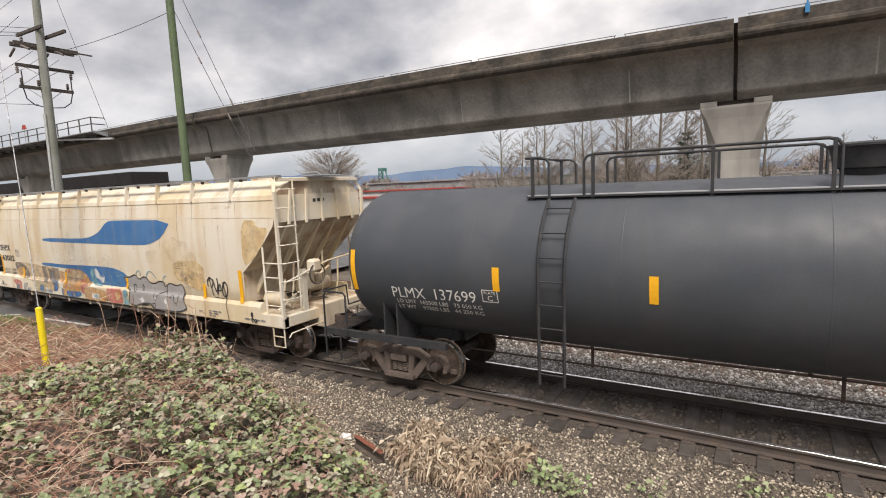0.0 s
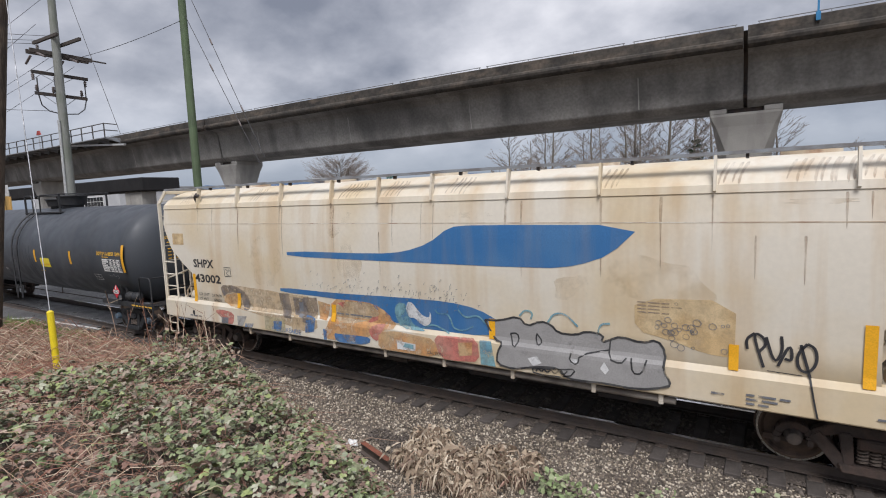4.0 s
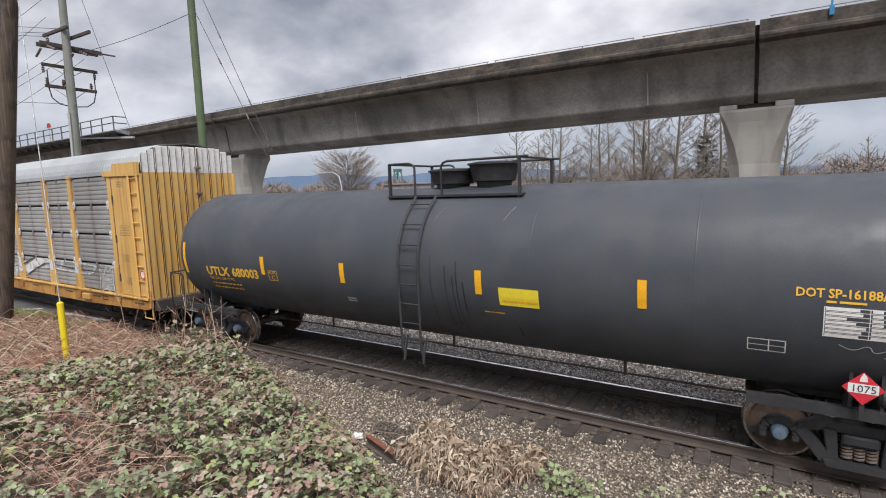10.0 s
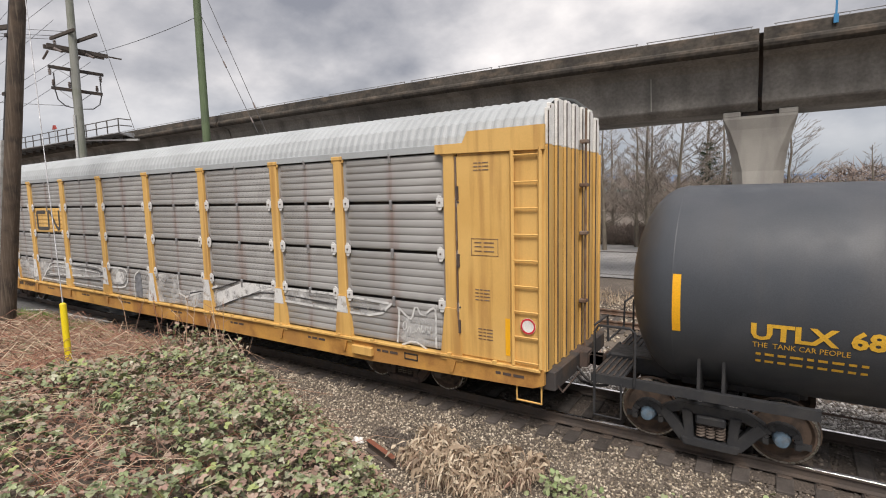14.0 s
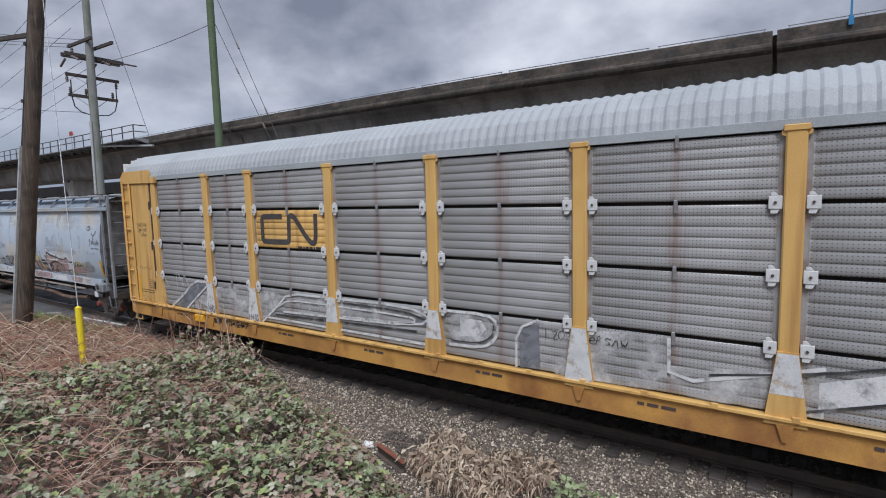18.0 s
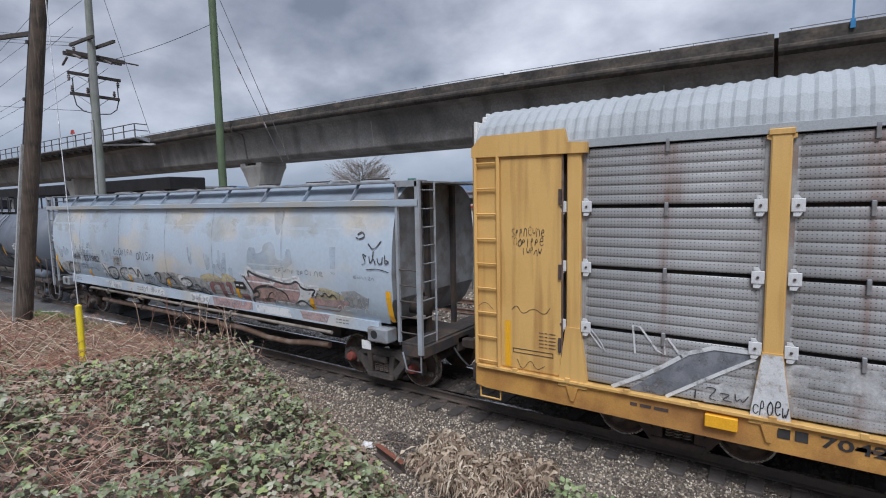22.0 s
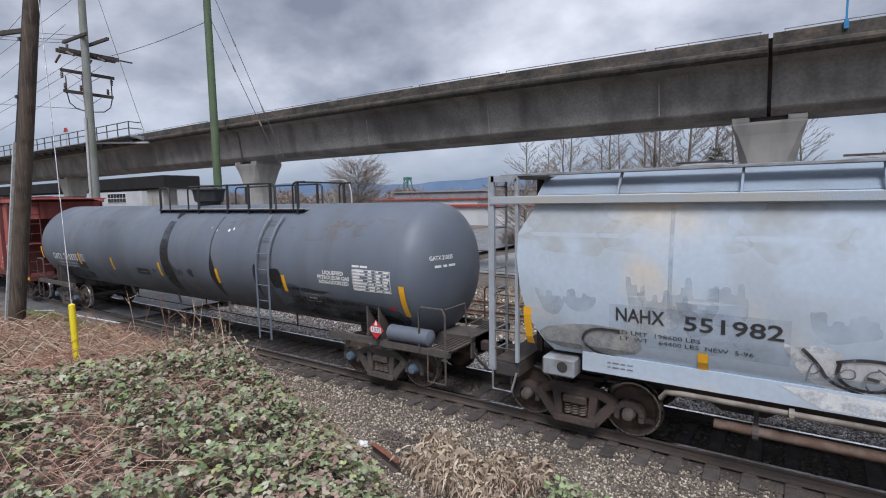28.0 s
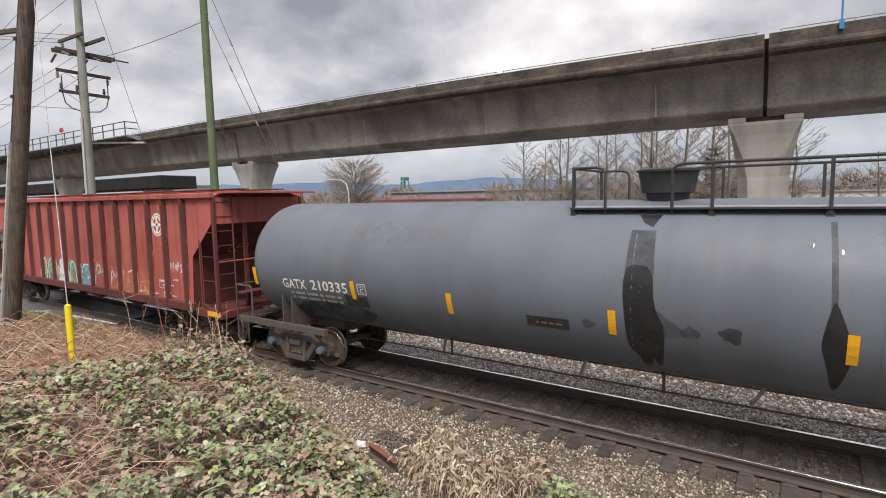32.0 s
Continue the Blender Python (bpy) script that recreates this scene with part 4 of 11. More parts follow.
def tank_car(name, label, cx, length, radius, zc, trucks, material, trim, cap, gear=None):
    car = thing(name, label, "tank car", at=(cx, 0, 0))
    part("tank", tank_body(length, radius, zc), material, car, smooth=40)
    half = length / 2
    for x in np.linspace(-half + radius * 0.5, half - radius * 0.5, 7):
        seam = Shape().lathe([(-0.012, radius + 0.001), (0, radius + 0.005), (0.012, radius + 0.001)], 56, "x", (float(x), 0, zc), caps=False)
        part("weld_seam", seam, material, car, smooth=60)
    for sign in (-1, 1):
        tx = trucks[0] if sign < 0 else trucks[1]
        truck(car, tx, gear or trim, cap=cap)
        end = sign * (half + 0.42)
        # stub sill, bolster saddle and end platform
        lo, hi = sorted((tx - sign * 1.2, end))
        part("stub_sill", Shape().box(lo, hi, -0.32, 0.32, 0.80, 1.12, 0.03), trim, car)
        web = [(y * radius * 0.9, zc - math.sqrt(max(radius ** 2 - (y * radius * 0.9) ** 2, 0)) + 0.03) for y in (-1, -0.8, -0.5, -0.2, 0.2, 0.5, 0.8, 1)]
        for off in (-0.16, 0.16):
            part("saddle", Shape().slab([(-1.28, 0.92)] + [(min(max(y, -1.28), 1.28), z) for y, z in web] + [(1.28, 0.92)], tx + off - 0.02, tx + off + 0.02, "x"), trim, car)
        part("side_sill", Shape().bar((tx - sign * 1.3, -1.28, 0.98), (end, -1.28, 0.98), 0.10, 0.14), trim, car)
        part("side_sill", Shape().bar((tx - sign * 1.3, 1.28, 0.98), (end, 1.28, 0.98), 0.10, 0.14), trim, car)
        plat = part("end_platform", Shape().box(*sorted((end - sign * 0.5, end)), -1.3, 1.3, 1.0, 1.04, 0.006), trim, car)
        for k in range(5):
            part("grating", Shape().bar((end - sign * (0.06 + 0.095 * k), -1.28, 1.05), (end - sign * (0.06 + 0.095 * k), 1.28, 1.05), 0.03, 0.025), "dark_frame", plat)
        part("striker_plate", Shape().box(*sorted((end - sign * 0.04, end)), -0.45, 0.45, 0.66, 1.12, 0.01), trim, car)
        coupler(car, end, sign)
        e = end - sign * 0.06
        for y in (-1.34, 1.34):
            rail = Shape()
            rail.tube([(e, y, 0.42), (e, y, 1.75), (e - sign * 0.06, y, 1.86), (e - sign * 0.55, y, 1.86), (e - sign * 0.62, y, 1.80), (e - sign * 0.62, y, 0.95)], 0.022, 6)
            part("handrail", rail, trim, car, smooth=60)
            step = Shape().tube([(e, y, 0.62), (e, y, 0.38), (e - sign * 0.42, y, 0.38), (e - sign * 0.42, y, 0.95)], 0.018, 5)
            part("sill_step", step, trim, car, smooth=60)
        part("end_handrail", Shape().tube([(e, -1.34, 1.86), (e, -0.6, 1.86), (e, -0.55, 1.4), (e, 0.55, 1.4), (e, 0.6, 1.86), (e, 1.34, 1.86)], 0.02, 6), trim, car, smooth=60)
        part("shear_pad", Shape().box(*sorted((tx - sign * 1.1, tx + sign * 0.5)), -0.5, 0.5, 0.84, 1.12, 0.02), trim, car)
    # pipes and rods under the tank on hangers
    x0, x1 = trucks[0] + 0.8, trucks[1] - 0.8
    near = part("brake_pipe", Shape().tube([(x0, -0.35, 0.68), (x1, -0.35, 0.68)], 0.017, 6), "rusty_truck", car, smooth=60)
    line = part("brake_rod", Shape().bar((x0, 0.75, 0.63), (x1, 0.75, 0.63), 0.03, 0.085, (0, 1, 0)), "rusty_rail", car, "rusty flat brake rod")
    for k, x in enumerate(np.linspace(x0 + 0.9, x1 - 0.9, 7)):
        x = float(x)
        part("hanger", Shape().bar((x, 0.75, 0.62), (x, 0.75, zc - math.sqrt(radius ** 2 - 0.75 ** 2) + 0.03), 0.07, 0.02), "rusty_truck", line)
        if k % 2:
            part("hanger", Shape().bar((x + 0.3, -0.35, 0.65), (x + 0.3, -0.35, zc - math.sqrt(radius ** 2 - 0.35 ** 2) + 0.03), 0.05, 0.02), "rusty_truck", near)
    return car


def tank_table(car, put, x0, x1, z0, z1, lines=7, cols=(0.42, 0.62, 0.81), ink="white_paint"):
    """A stencilled table: its frame, rules and rows of writing too small to read."""
    board = part("data_table", frame_on(put, x0, x1, z0, z1, 0.012), ink, car)
    s, w = Shape(), x1 - x0
    for k in cols:
        rect_on(put, x0 + w * k - 0.004, x0 + w * k + 0.004, z0, z1, 0.005, s)
    for i in range(1, lines):
        z = lerp(z0, z1, i / lines)
        rect_on(put, x0, x1, z - 0.004, z + 0.004, 0.005, s)
    part("ruling", s, ink, board)
    s, rnd = Shape(), random.Random(5)
    for i in range(lines):
        z = lerp(z0, z1, (i + 0.5) / lines)
        for a, b in zip((0.0, *cols), (*cols, 1.0)):
            lo = x0 + w * a + 0.02
            rect_on(put, lo, lo + (w * (b - a) - 0.04) * rnd.uniform(0.5, 1), z - 0.018, z + 0.018, 0.005, s)
    part("small_writing", s, ink, board)


def bars_on(put, x, z, widths, h, gap, lift=0.006):
    """A line of unreadable writing as bars."""
    s = Shape()
    for w in widths:
        rect_on(put, x, x + w, z, z + h, lift, s)
        x += w + gap
    return s


# ---- ground, track and road ----
def toe(x):
    """Where the overgrown bank on the camera's side meets the gravel."""
    return curve_at([(-40, -1.9), (-14, -1.9), (-10.5, -2.15), (-8.5, -2.45), (-7, -2.95), (-5.5, -3.6), (-4.5, -4.1), (-3.5, -4.7), (-2, -5.6), (0, -6.4), (4, -7.0), (12, -7.2)], x)


def bank(x, y):
    d = toe(x) - y
    return 0.0 if d <= 0 else min(d, 0.9) * 0.8 + max(0.0, d - 0.9) * 0.2


def ground_z(x, y):
    a = abs(y)
    z = curve_at([(0, -0.22), (1.45, -0.25), (2.3, -0.42), (3.5, -0.5)], a) if a < 3.5 else -0.5
    if 4.9 < y < 10.2:
        z = curve_at([(4.9, -0.5), (5.7, -0.22), (8.9, -0.22), (10.2, -0.5)], y)
    if x < -19.5 and y > -2.5:
        z = lerp(z, -0.21 if a < 4 else -0.3, min(1.0, (-19.5 - x) / 3))
    if y < -1.9:
        z = max(z, -0.45) + bank(x, y)
    near = max(0.0, 1 - math.hypot(x, y) / 40)
    return z + near * (0.035 * noise.noise((x * 0.9, y * 0.9, 0)) + 0.015 * noise.noise((x * 3.1, y * 3.1, 4)))


def steps(fine0, fine1, fine, far):
    """Grid lines: close between fine0 and fine1, then ever wider out to far."""
    a = list(np.arange(fine0, fine1 + 1e-6, fine))
    lo, hi, d = fine0, fine1, fine
    left, right = [], []
    while hi < far:
        d *= 1.5
        lo, hi = lo - d, hi + d
        left.append(lo)
        right.append(hi)
    return left[::-1] + [float(v) for v in a] + right


def build_ground():
    xs, ys = steps(-26, 8, 0.2, 3500), steps(-11, 14, 0.2, 3500)
    s = Shape().grid([[(x, y, ground_z(x, y)) for x in xs] for y in ys])
    thing("ground", "brown stony ground with sparse dead grass beside the tracks", "ground", kind="structure", shape=s, material="ground", smooth=180)


build_ground()


def rail_section(y):
    """The outline of a rail in y, z; its head tops out at 0."""
    half = [(0.037, 0.0), (0.037, -0.035), (0.010, -0.05), (0.010, -0.14), (0.07, -0.155), (0.07, -0.17)]
    return [(y + a, b) for a, b in half] + [(y - a, b) for a, b in half[::-1]]


def rail_track(name, label, y, x0, x1, dz, head, side):
    track = thing(name, label, "railway track", kind="structure", at=(0, y, dz))
    for k in (-0.7525, 0.7525):
        rail = part("rail", Shape().slab(rail_section(k), x0, x1, "x"), side, track)
        part("rail_head", Shape().box(x0, x1, k - 0.036, k + 0.036, -0.006, 0.004, 0.003), head, rail, "worn shiny running surface")
    return track


main_track = rail_track("main_track", "main railway track with shiny worn rails on dark wooden ties", 0, -200, 60, 0, "rail_head", "rail_side")
far_track = rail_track("siding_track", "rusty siding track beyond the main line", 7.1, -200, 60, 0, "rusty_rail", "rusty_rail")


def ballast_bed(track, x0, x1):
    xs, ys = np.arange(x0, x1, 0.25), np.arange(-1.1, 1.31, 0.2)
    s = Shape().grid([[(float(x), float(y), -0.215 + 0.012 * noise.noise((float(x) * 2, float(y) * 2, 3))) for x in xs] for y in ys])
    part("ballast_bed", s, "ballast", track, "dark oily dirt between the ties", smooth=180)


ballast_bed(main_track, -40, 14)


def build_ties():
    rnd = random.Random(3)
    tie = Shape().box(-0.11, 0.11, -1.3, 1.3, -0.17, 0, 0.012).mesh("tie", "tie_wood")
    plate = Shape().box(-0.09, 0.09, -0.17, 0.17, 0, 0.016, 0.004).mesh("tie_plate", "rail_side")
    spike = Shape().box(-0.012, 0.012, -0.012, 0.012, 0, 0.035).mesh("spike", "rail_side")
    for k in range(62):
        x = -24 + 0.505 * k + rnd.uniform(-0.03, 0.03)
        t = part("tie", tie, None, main_track, at=pose(x, rnd.uniform(-0.05, 0.05), -0.19 + rnd.uniform(-0.012, 0.008), 0, 0, rnd.uniform(-1.5, 1.5)))
        for y in (-0.7525, 0.7525):
            part("tie_plate", plate, None, t, at=Matrix.Translation((0, y, 0)))
            for dx, dy in ((-0.05, -0.1), (0.05, 0.1)):
                if x > -14 and y < 0:
                    part("spike", spike, None, t, at=Matrix.Translation((dx, y + dy, 0.01)))
    for k in range(40):
        x = -18 + 0.53 * k + rnd.uniform(-0.03, 0.03)
        part("tie", tie, None, far_track, at=pose(x, 0, -0.2, 0, 0, rnd.uniform(-2, 2)))


# ---- elevated guideway ----
DECK_Y, WEB_Y, SOFFIT_Y, CENTRE_Y = 12.6, 13.25, 14.1, 15.1
SOFFIT_Z = 6.88


def deck_top(x):
    return curve_at([(-140, 9.2), (-80, 9.5), (-36, 9.75), (-20, 9.76), (-13, 9.74), (-7, 9.67), (-1, 9.57), (3, 9.53), (30, 9.4)], x)


def girder_span(x0, x1, label):
    """One box girder between two piers, with its deck, edge beam and rail."""
    span = thing("guideway_girder", label, "viaduct girder", group="girders of the elevated guideway", at=(0, 0, 0))
    n = max(2, int((x1 - x0) / 3))
    rows = []
    for i in range(n + 1):
        x = lerp(x0, x1, i / n)
        t = deck_top(x) - 0.68
        half = [(SOFFIT_Y, SOFFIT_Z), (SOFFIT_Y - 0.30, SOFFIT_Z + 0.24), (SOFFIT_Y - 0.34, SOFFIT_Z + 0.31), (WEB_Y + 0.30, t - 0.45), (WEB_Y + 0.18, t - 0.2), (DECK_Y + 0.12, t - 0.02), (DECK_Y + 0.06, t + 0.3)]
        ring = half + [(2 * CENTRE_Y - y, z) for y, z in half[::-1]]
        rows.append([(x, y, z) for y, z in ring])
    s = Shape().grid(rows, True)
    k = len(rows[0])
    s.f += [tuple(range(k)), tuple(range(n * k, n * k + k))]
    part("box_girder", s, "concrete", span, "stained grey concrete box")
    for side in (-1, 1):
        s = Shape()
        rows = []
        for i in range(n + 1):
            x = lerp(x0, x1, i / n)
            t = deck_top(x)
            o = [(DECK_Y + 0.10, t - 0.78), (DECK_Y + 0.01, t - 0.74), (DECK_Y - 0.07, t - 0.66), (DECK_Y - 0.10, t - 0.56), (DECK_Y - 0.08, t - 0.47), (DECK_Y - 0.02, t - 0.42), (DECK_Y, t - 0.03), (DECK_Y + 0.03, t),
                 (DECK_Y + 0.2, t), (DECK_Y + 0.22, t - 0.4)]
            rows.append([(x, y if side < 0 else 2 * CENTRE_Y - y, z) for y, z in o])
        s.grid(rows, True)
        s.f += [tuple(range(10)), tuple(range(n * 10, n * 10 + 10))]
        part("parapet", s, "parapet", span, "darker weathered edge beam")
    return span


JOINTS = [-0.67, -32.7, -64.3, -96.0, 30.5]
for a, b in ((-0.60, 30.4), (-32.62, -0.74), (-64.22, -32.78), (-95.9, -64.38), (-130, -96.1)):
    girder = girder_span(a, b, "stained grey concrete box girder of an elevated guideway")
    # top rail in lengths with gaps
    x = a + 0.3
    rnd = random.Random(int(a))
    while x < b - 2:
        e = min(x + rnd.uniform(4.5, 6.5), b - 0.2)
        rail = Shape().tube([(x, DECK_Y + 0.02, deck_top(x) + 0.075), (e, DECK_Y + 0.02, deck_top(e) + 0.075)], 0.018, 5)
        r = part("top_rail", rail, "grey_steel", girder)
        for q in np.linspace(x + 0.05, e - 0.05, 4):
            part("rail_foot", Shape().bar((float(q), DECK_Y + 0.02, deck_top(q) - 0.02), (float(q), DECK_Y + 0.02, deck_top(q) + 0.075), 0.025), "grey_steel", r)
        x = e + rnd.uniform(0.1, 0.5)
    # cast seams down the web, paler than the concrete beside them
    for q in np.arange(a + 4.1, b - 1, 8.0):
        t = deck_top(q) - 0.68
        part("cast_seam", Shape().bar((float(q), SOFFIT_Y - 0.345, SOFFIT_Z + 0.32), (float(q), WEB_Y + 0.295, t - 0.47), 0.05, 0.012, (0, 1, 0)), "pier_concrete", girder)


def pier(x, y):
    p = thing("guideway_pier", "pale concrete pier with a flared head under the guideway", "concrete pier", group="piers of the guideway", at=(x, y, -0.6))
    def octagon(hx, hy, c, z):
        return [(hx - c, -hy, z), (hx, -hy + c, z), (hx, hy - c, z), (hx - c, hy, z), (-hx + c, hy, z), (-hx, hy - c, z), (-hx, -hy + c, z), (-hx + c, -hy, z)]
    rows = [octagon(0.80, 0.75, 0.36, 0), octagon(0.86, 0.78, 0.38, 4.6), octagon(0.88, 0.8, 0.36, 5.2), octagon(0.95, 0.9, 0.28, 5.9), octagon(1.12, 1.05, 0.14, 6.8),
            octagon(1.22, 1.15, 0.04, 7.2), octagon(1.22, 1.15, 0.04, 7.3)]
    s = Shape().grid(rows, True)
    s.f += [tuple(range(8))[::-1], tuple(range(48, 56))]
    part("shaft", s, "pier_concrete", p)
    for dx in (-0.92, 0.92):
        part("bearing_block", Shape().box(dx - 0.3, dx + 0.3, -1.12, 1.12, 7.3, 7.49, 0.02), "pier_concrete", p)
    for dx in (-0.3, 0.3):
        part("bearing", Shape().box(dx - 0.3, dx + 0.3, -0.9, 0.9, 7.3, 7.5, 0.01), "dark_frame", p)
    return p


for jx in JOINTS:
    p = pier(jx, CENTRE_Y)
    t = deck_top(jx) + 0.6
    half = [(SOFFIT_Y - CENTRE_Y + 0.12, SOFFIT_Z + 0.68), (SOFFIT_Y - CENTRE_Y - 0.2, SOFFIT_Z + 0.95), (WEB_Y - CENTRE_Y + 0.42, t - 1.1), (WEB_Y - CENTRE_Y + 0.3, t - 0.75), (DECK_Y - CENTRE_Y + 0.3, t - 0.1)]
    # dark block added inside the joint in place of the shade there
    part("joint_diaphragm", Shape().slab(half + [(-a, b) for a, b in half[::-1]], -0.12, 0.12, "x"), "dark_frame", p, "dark filler block behind the joint")


# ---- road crossing ----
def build_road():
    xs = np.arange(-34, -19.0, 0.6)
    ys = list(np.arange(-30, 60, 1.0))
    s = Shape().grid([[(float(x), float(y), -0.17 if abs(y) < 4 else -0.2) for x in xs] for y in ys])
    thing("road", "wet grey asphalt road across the tracks", "road", kind="structure", shape=s, material="asphalt")


build_road()

# ---- poles and wires ----
def taper_pole(p0, p1, r0, r1, n=14):
    return Shape().tube([Vector(p0).lerp(Vector(p1), i / 8) for i in range(9)], r0, n, r1)


def wooden_pole():
    p = thing("wooden_pole", "weathered brown wooden pole with a steel channel on its side", "utility pole", at=(-17.85, -4.3, 0.5))
    part("shaft", taper_pole((-0.05, -0.04, -0.5), (1.44, 1.16, 13.5), 0.2, 0.165), "pole_wood", p, smooth=50)
    part("cable_channel", Shape().bar((-0.17, -0.16, 0.0), (0.40, 0.28, 5.2), 0.11, 0.08, (1, 0, 0)), "galvanised", p, "pale steel cable guard")
    part("cable", Shape().tube([(0.40, 0.28, 5.1), (0.66, 0.50, 7.5), (1.12, 0.88, 11.6)], 0.03, 6), "dark_wire", p)
    for z in (6.4, 7.9, 9.6):
        part("staple", Shape().box(z * 0.1067 - 0.18, z * 0.1067 - 0.06, z * 0.0859 - 0.22, z * 0.0859 - 0.1, z - 0.04, z + 0.04), "dark_frame", p)
    a = part("service_arm", Shape().bar((0.86, 0.66, 8.15), (-1.8, 0.1, 8.3), 0.09, 0.11), "arm_wood", p)
    part("strain_insulator", Shape().tube([(-1.8, 0.1, 8.3), (-2.2, 0.05, 8.32)], 0.06, 7), "porcelain", a)
    return p


wooden_pole()


def guy_guard():
    g = thing("guy_wire_guard", "bright yellow plastic guard on a guy wire", "guy guard", at=(-12.1, -5.0, 0.28))
    foot, head, top = Vector((0.05, 0, 0)), Vector((-0.02, 0.02, 1.66)), Vector((-3.5, 1.15, 9.3))
    part("guard_tube", Shape().tube([foot, head], 0.062, 12), "guard_yellow", g, smooth=50)
    part("guard_cap", Shape().tube([head, head + (head - foot).normalized() * 0.03], 0.062, 12, 0.03), "guard_yellow", g, smooth=50)
    part("guy_wire", Shape().tube([head, top], 0.011, 5), "wire", g)
    part("anchor_eye", Shape().tube([foot - Vector((0, 0, 0.3)), foot], 0.02, 6), "dark_frame", g)


guy_guard()
UX, UY = -32.35, 4.0


def cross_arm(pole, p, q, w, h, material="arm_wood"):
    return part("cross_arm", Shape().bar(p, q, w, h), material, pole)


def insulator(arm, x, y, z, up=True):
    k = 1 if up else -1
    part("insulator", Shape().lathe([(z, 0.03), (z + k * 0.08, 0.09), (z + k * 0.1, 0.05), (z + k * 0.18, 0.09), (z + k * 0.2, 0.05), (z + k * 0.3, 0.07), (z + k * 0.34, 0.02)], 10, "z", (x, y, 0)),
         "porcelain", arm, smooth=50)


def utility_pole():
    p = thing("utility_pole", "tall grey utility pole with four tiers of dark cross arms", "utility pole", at=(UX, UY, -0.3))
    z0 = 0.3
    part("shaft", taper_pole((-0.08, -0.1, -0.2), (0.40, -0.1, 16.8), 0.27, 0.17), "pole_grey", p, smooth=50)
    for dy in (-0.28, 0.28):
        z = 13.05 if dy < 0 else 12.73
        dx = -0.25 if dy < 0 else 0.85
        a = cross_arm(p, (-1.75 + dx + 0.1, dy, z + z0 + 0.05), (1.25 + dx, dy, z + z0 - 0.02), 0.12, 0.15)
        for k in (-1.2,):
            insulator(a, k + dx, dy, z + z0 - 0.1, False)
    a = cross_arm(p, (-0.3, -1.25, 12.2 + z0), (-0.3, 1.65, 12.2 + z0), 0.14, 0.2)
    cross_arm(p, (0.12, -1.25, 12.2 + z0), (0.12, 1.65, 12.2 + z0), 0.14, 0.2)
    part("arm_rod", Shape().bar((-0.3, 1.5, 12.3 + z0), (-0.3, 2.6, 12.3 + z0), 0.07), "arm_wood", a)
    for y in (-1.0, 0.5):
        part("strain_insulator", Shape().tube([(-0.5, y, 12.05 + z0), (-1.15, y, 11.75 + z0)], 0.06, 7), "porcelain", a)
        part("strain_insulator", Shape().tube([(0.3, y, 12.05 + z0), (0.9, y + 0.1, 11.8 + z0)], 0.06, 7), "porcelain", a)
    a = cross_arm(p, (-0.25, -1.15, 11.2 + z0), (-0.25, 1.5, 11.2 + z0), 0.13, 0.16, "dark_frame")
    for y in (-1.1, -0.1, 1.35):
        insulator(a, -0.25, y, 11.1 + z0, False)
    a = cross_arm(p, (-0.2, -1.1, 10.1 + z0), (-0.2, 1.35, 10.1 + z0), 0.13, 0.16, "dark_frame")
    for y in (-1.0, -0.25, 1.1):
        insulator(a, -0.2, y, 10.2 + z0)
    for y, far in ((-0.95, -0.1), (-0.15, -0.05), (1.3, 0.1)):
        part("drop_cable", Shape().tube([(-0.2, y, 10.9 + z0), (-0.2, y, 10.0 + z0), (-0.2, y * 0.9, 9.5 + z0), (-0.1, y * 0.6, 9.2 + z0), (0.0, far, 9.1 + z0), (0.1, far, 8.7 + z0)], 0.03, 6), "dark_wire", p, smooth=60)
    for y0, y1 in ((-0.8, -0.1), (0.8, 0.1)):
        part("brace", Shape().bar((-0.2, y0, 10.05 + z0), (0.0, y1, 9.5 + z0), 0.05, 0.02), "grey_steel", p)
        part("brace", Shape().bar((-0.25, y0, 11.15 + z0), (0.0, y1, 10.7 + z0), 0.05, 0.02), "grey_steel", p)
    part("conduit", Shape().tube([(0.02, -0.38, 0), (0.27, -0.36, 9.0)], 0.07, 8), "galvanised", p)


utility_pole()


def green_pole():
    p = thing("green_pole", "slender green painted pole beside the track", "utility pole", at=(-21.65, 4.6, -0.4))
    part("shaft", taper_pole((0, 0, 0), (-0.02, 0, 16.5), 0.19, 0.15), "pole_green", p, smooth=50)
    for a, b in (((0.1, 0, 14.1), (4.28, 0.3, 6.15)), ((0.1, 0, 12.6), (3.95, 0.3, 5.95))):
        w = part("guy_wire", Shape().tube([a, b], 0.014, 5), "dark_wire", p)
        for k in (0.35, 0.72):
            q = Vector(a).lerp(Vector(b), k)
            part("strain_insulator", Shape().tube([q, q + (Vector(b) - Vector(a)).normalized() * 0.3], 0.035, 6), "porcelain", w)


green_pole()


def overhead_wire(p, q, sag, r=0.014, material="dark_wire"):
    p, q = Vector(p), Vector(q)
    pts = [p.lerp(q, i / 10) - Vector((0, 0, sag * 4 * (i / 10) * (1 - i / 10))) for i in range(11)]
    thing("overhead_wire", "thin dark overhead wire", "wire", group="overhead wires", shape=Shape().tube(pts, r, 4), material=material)


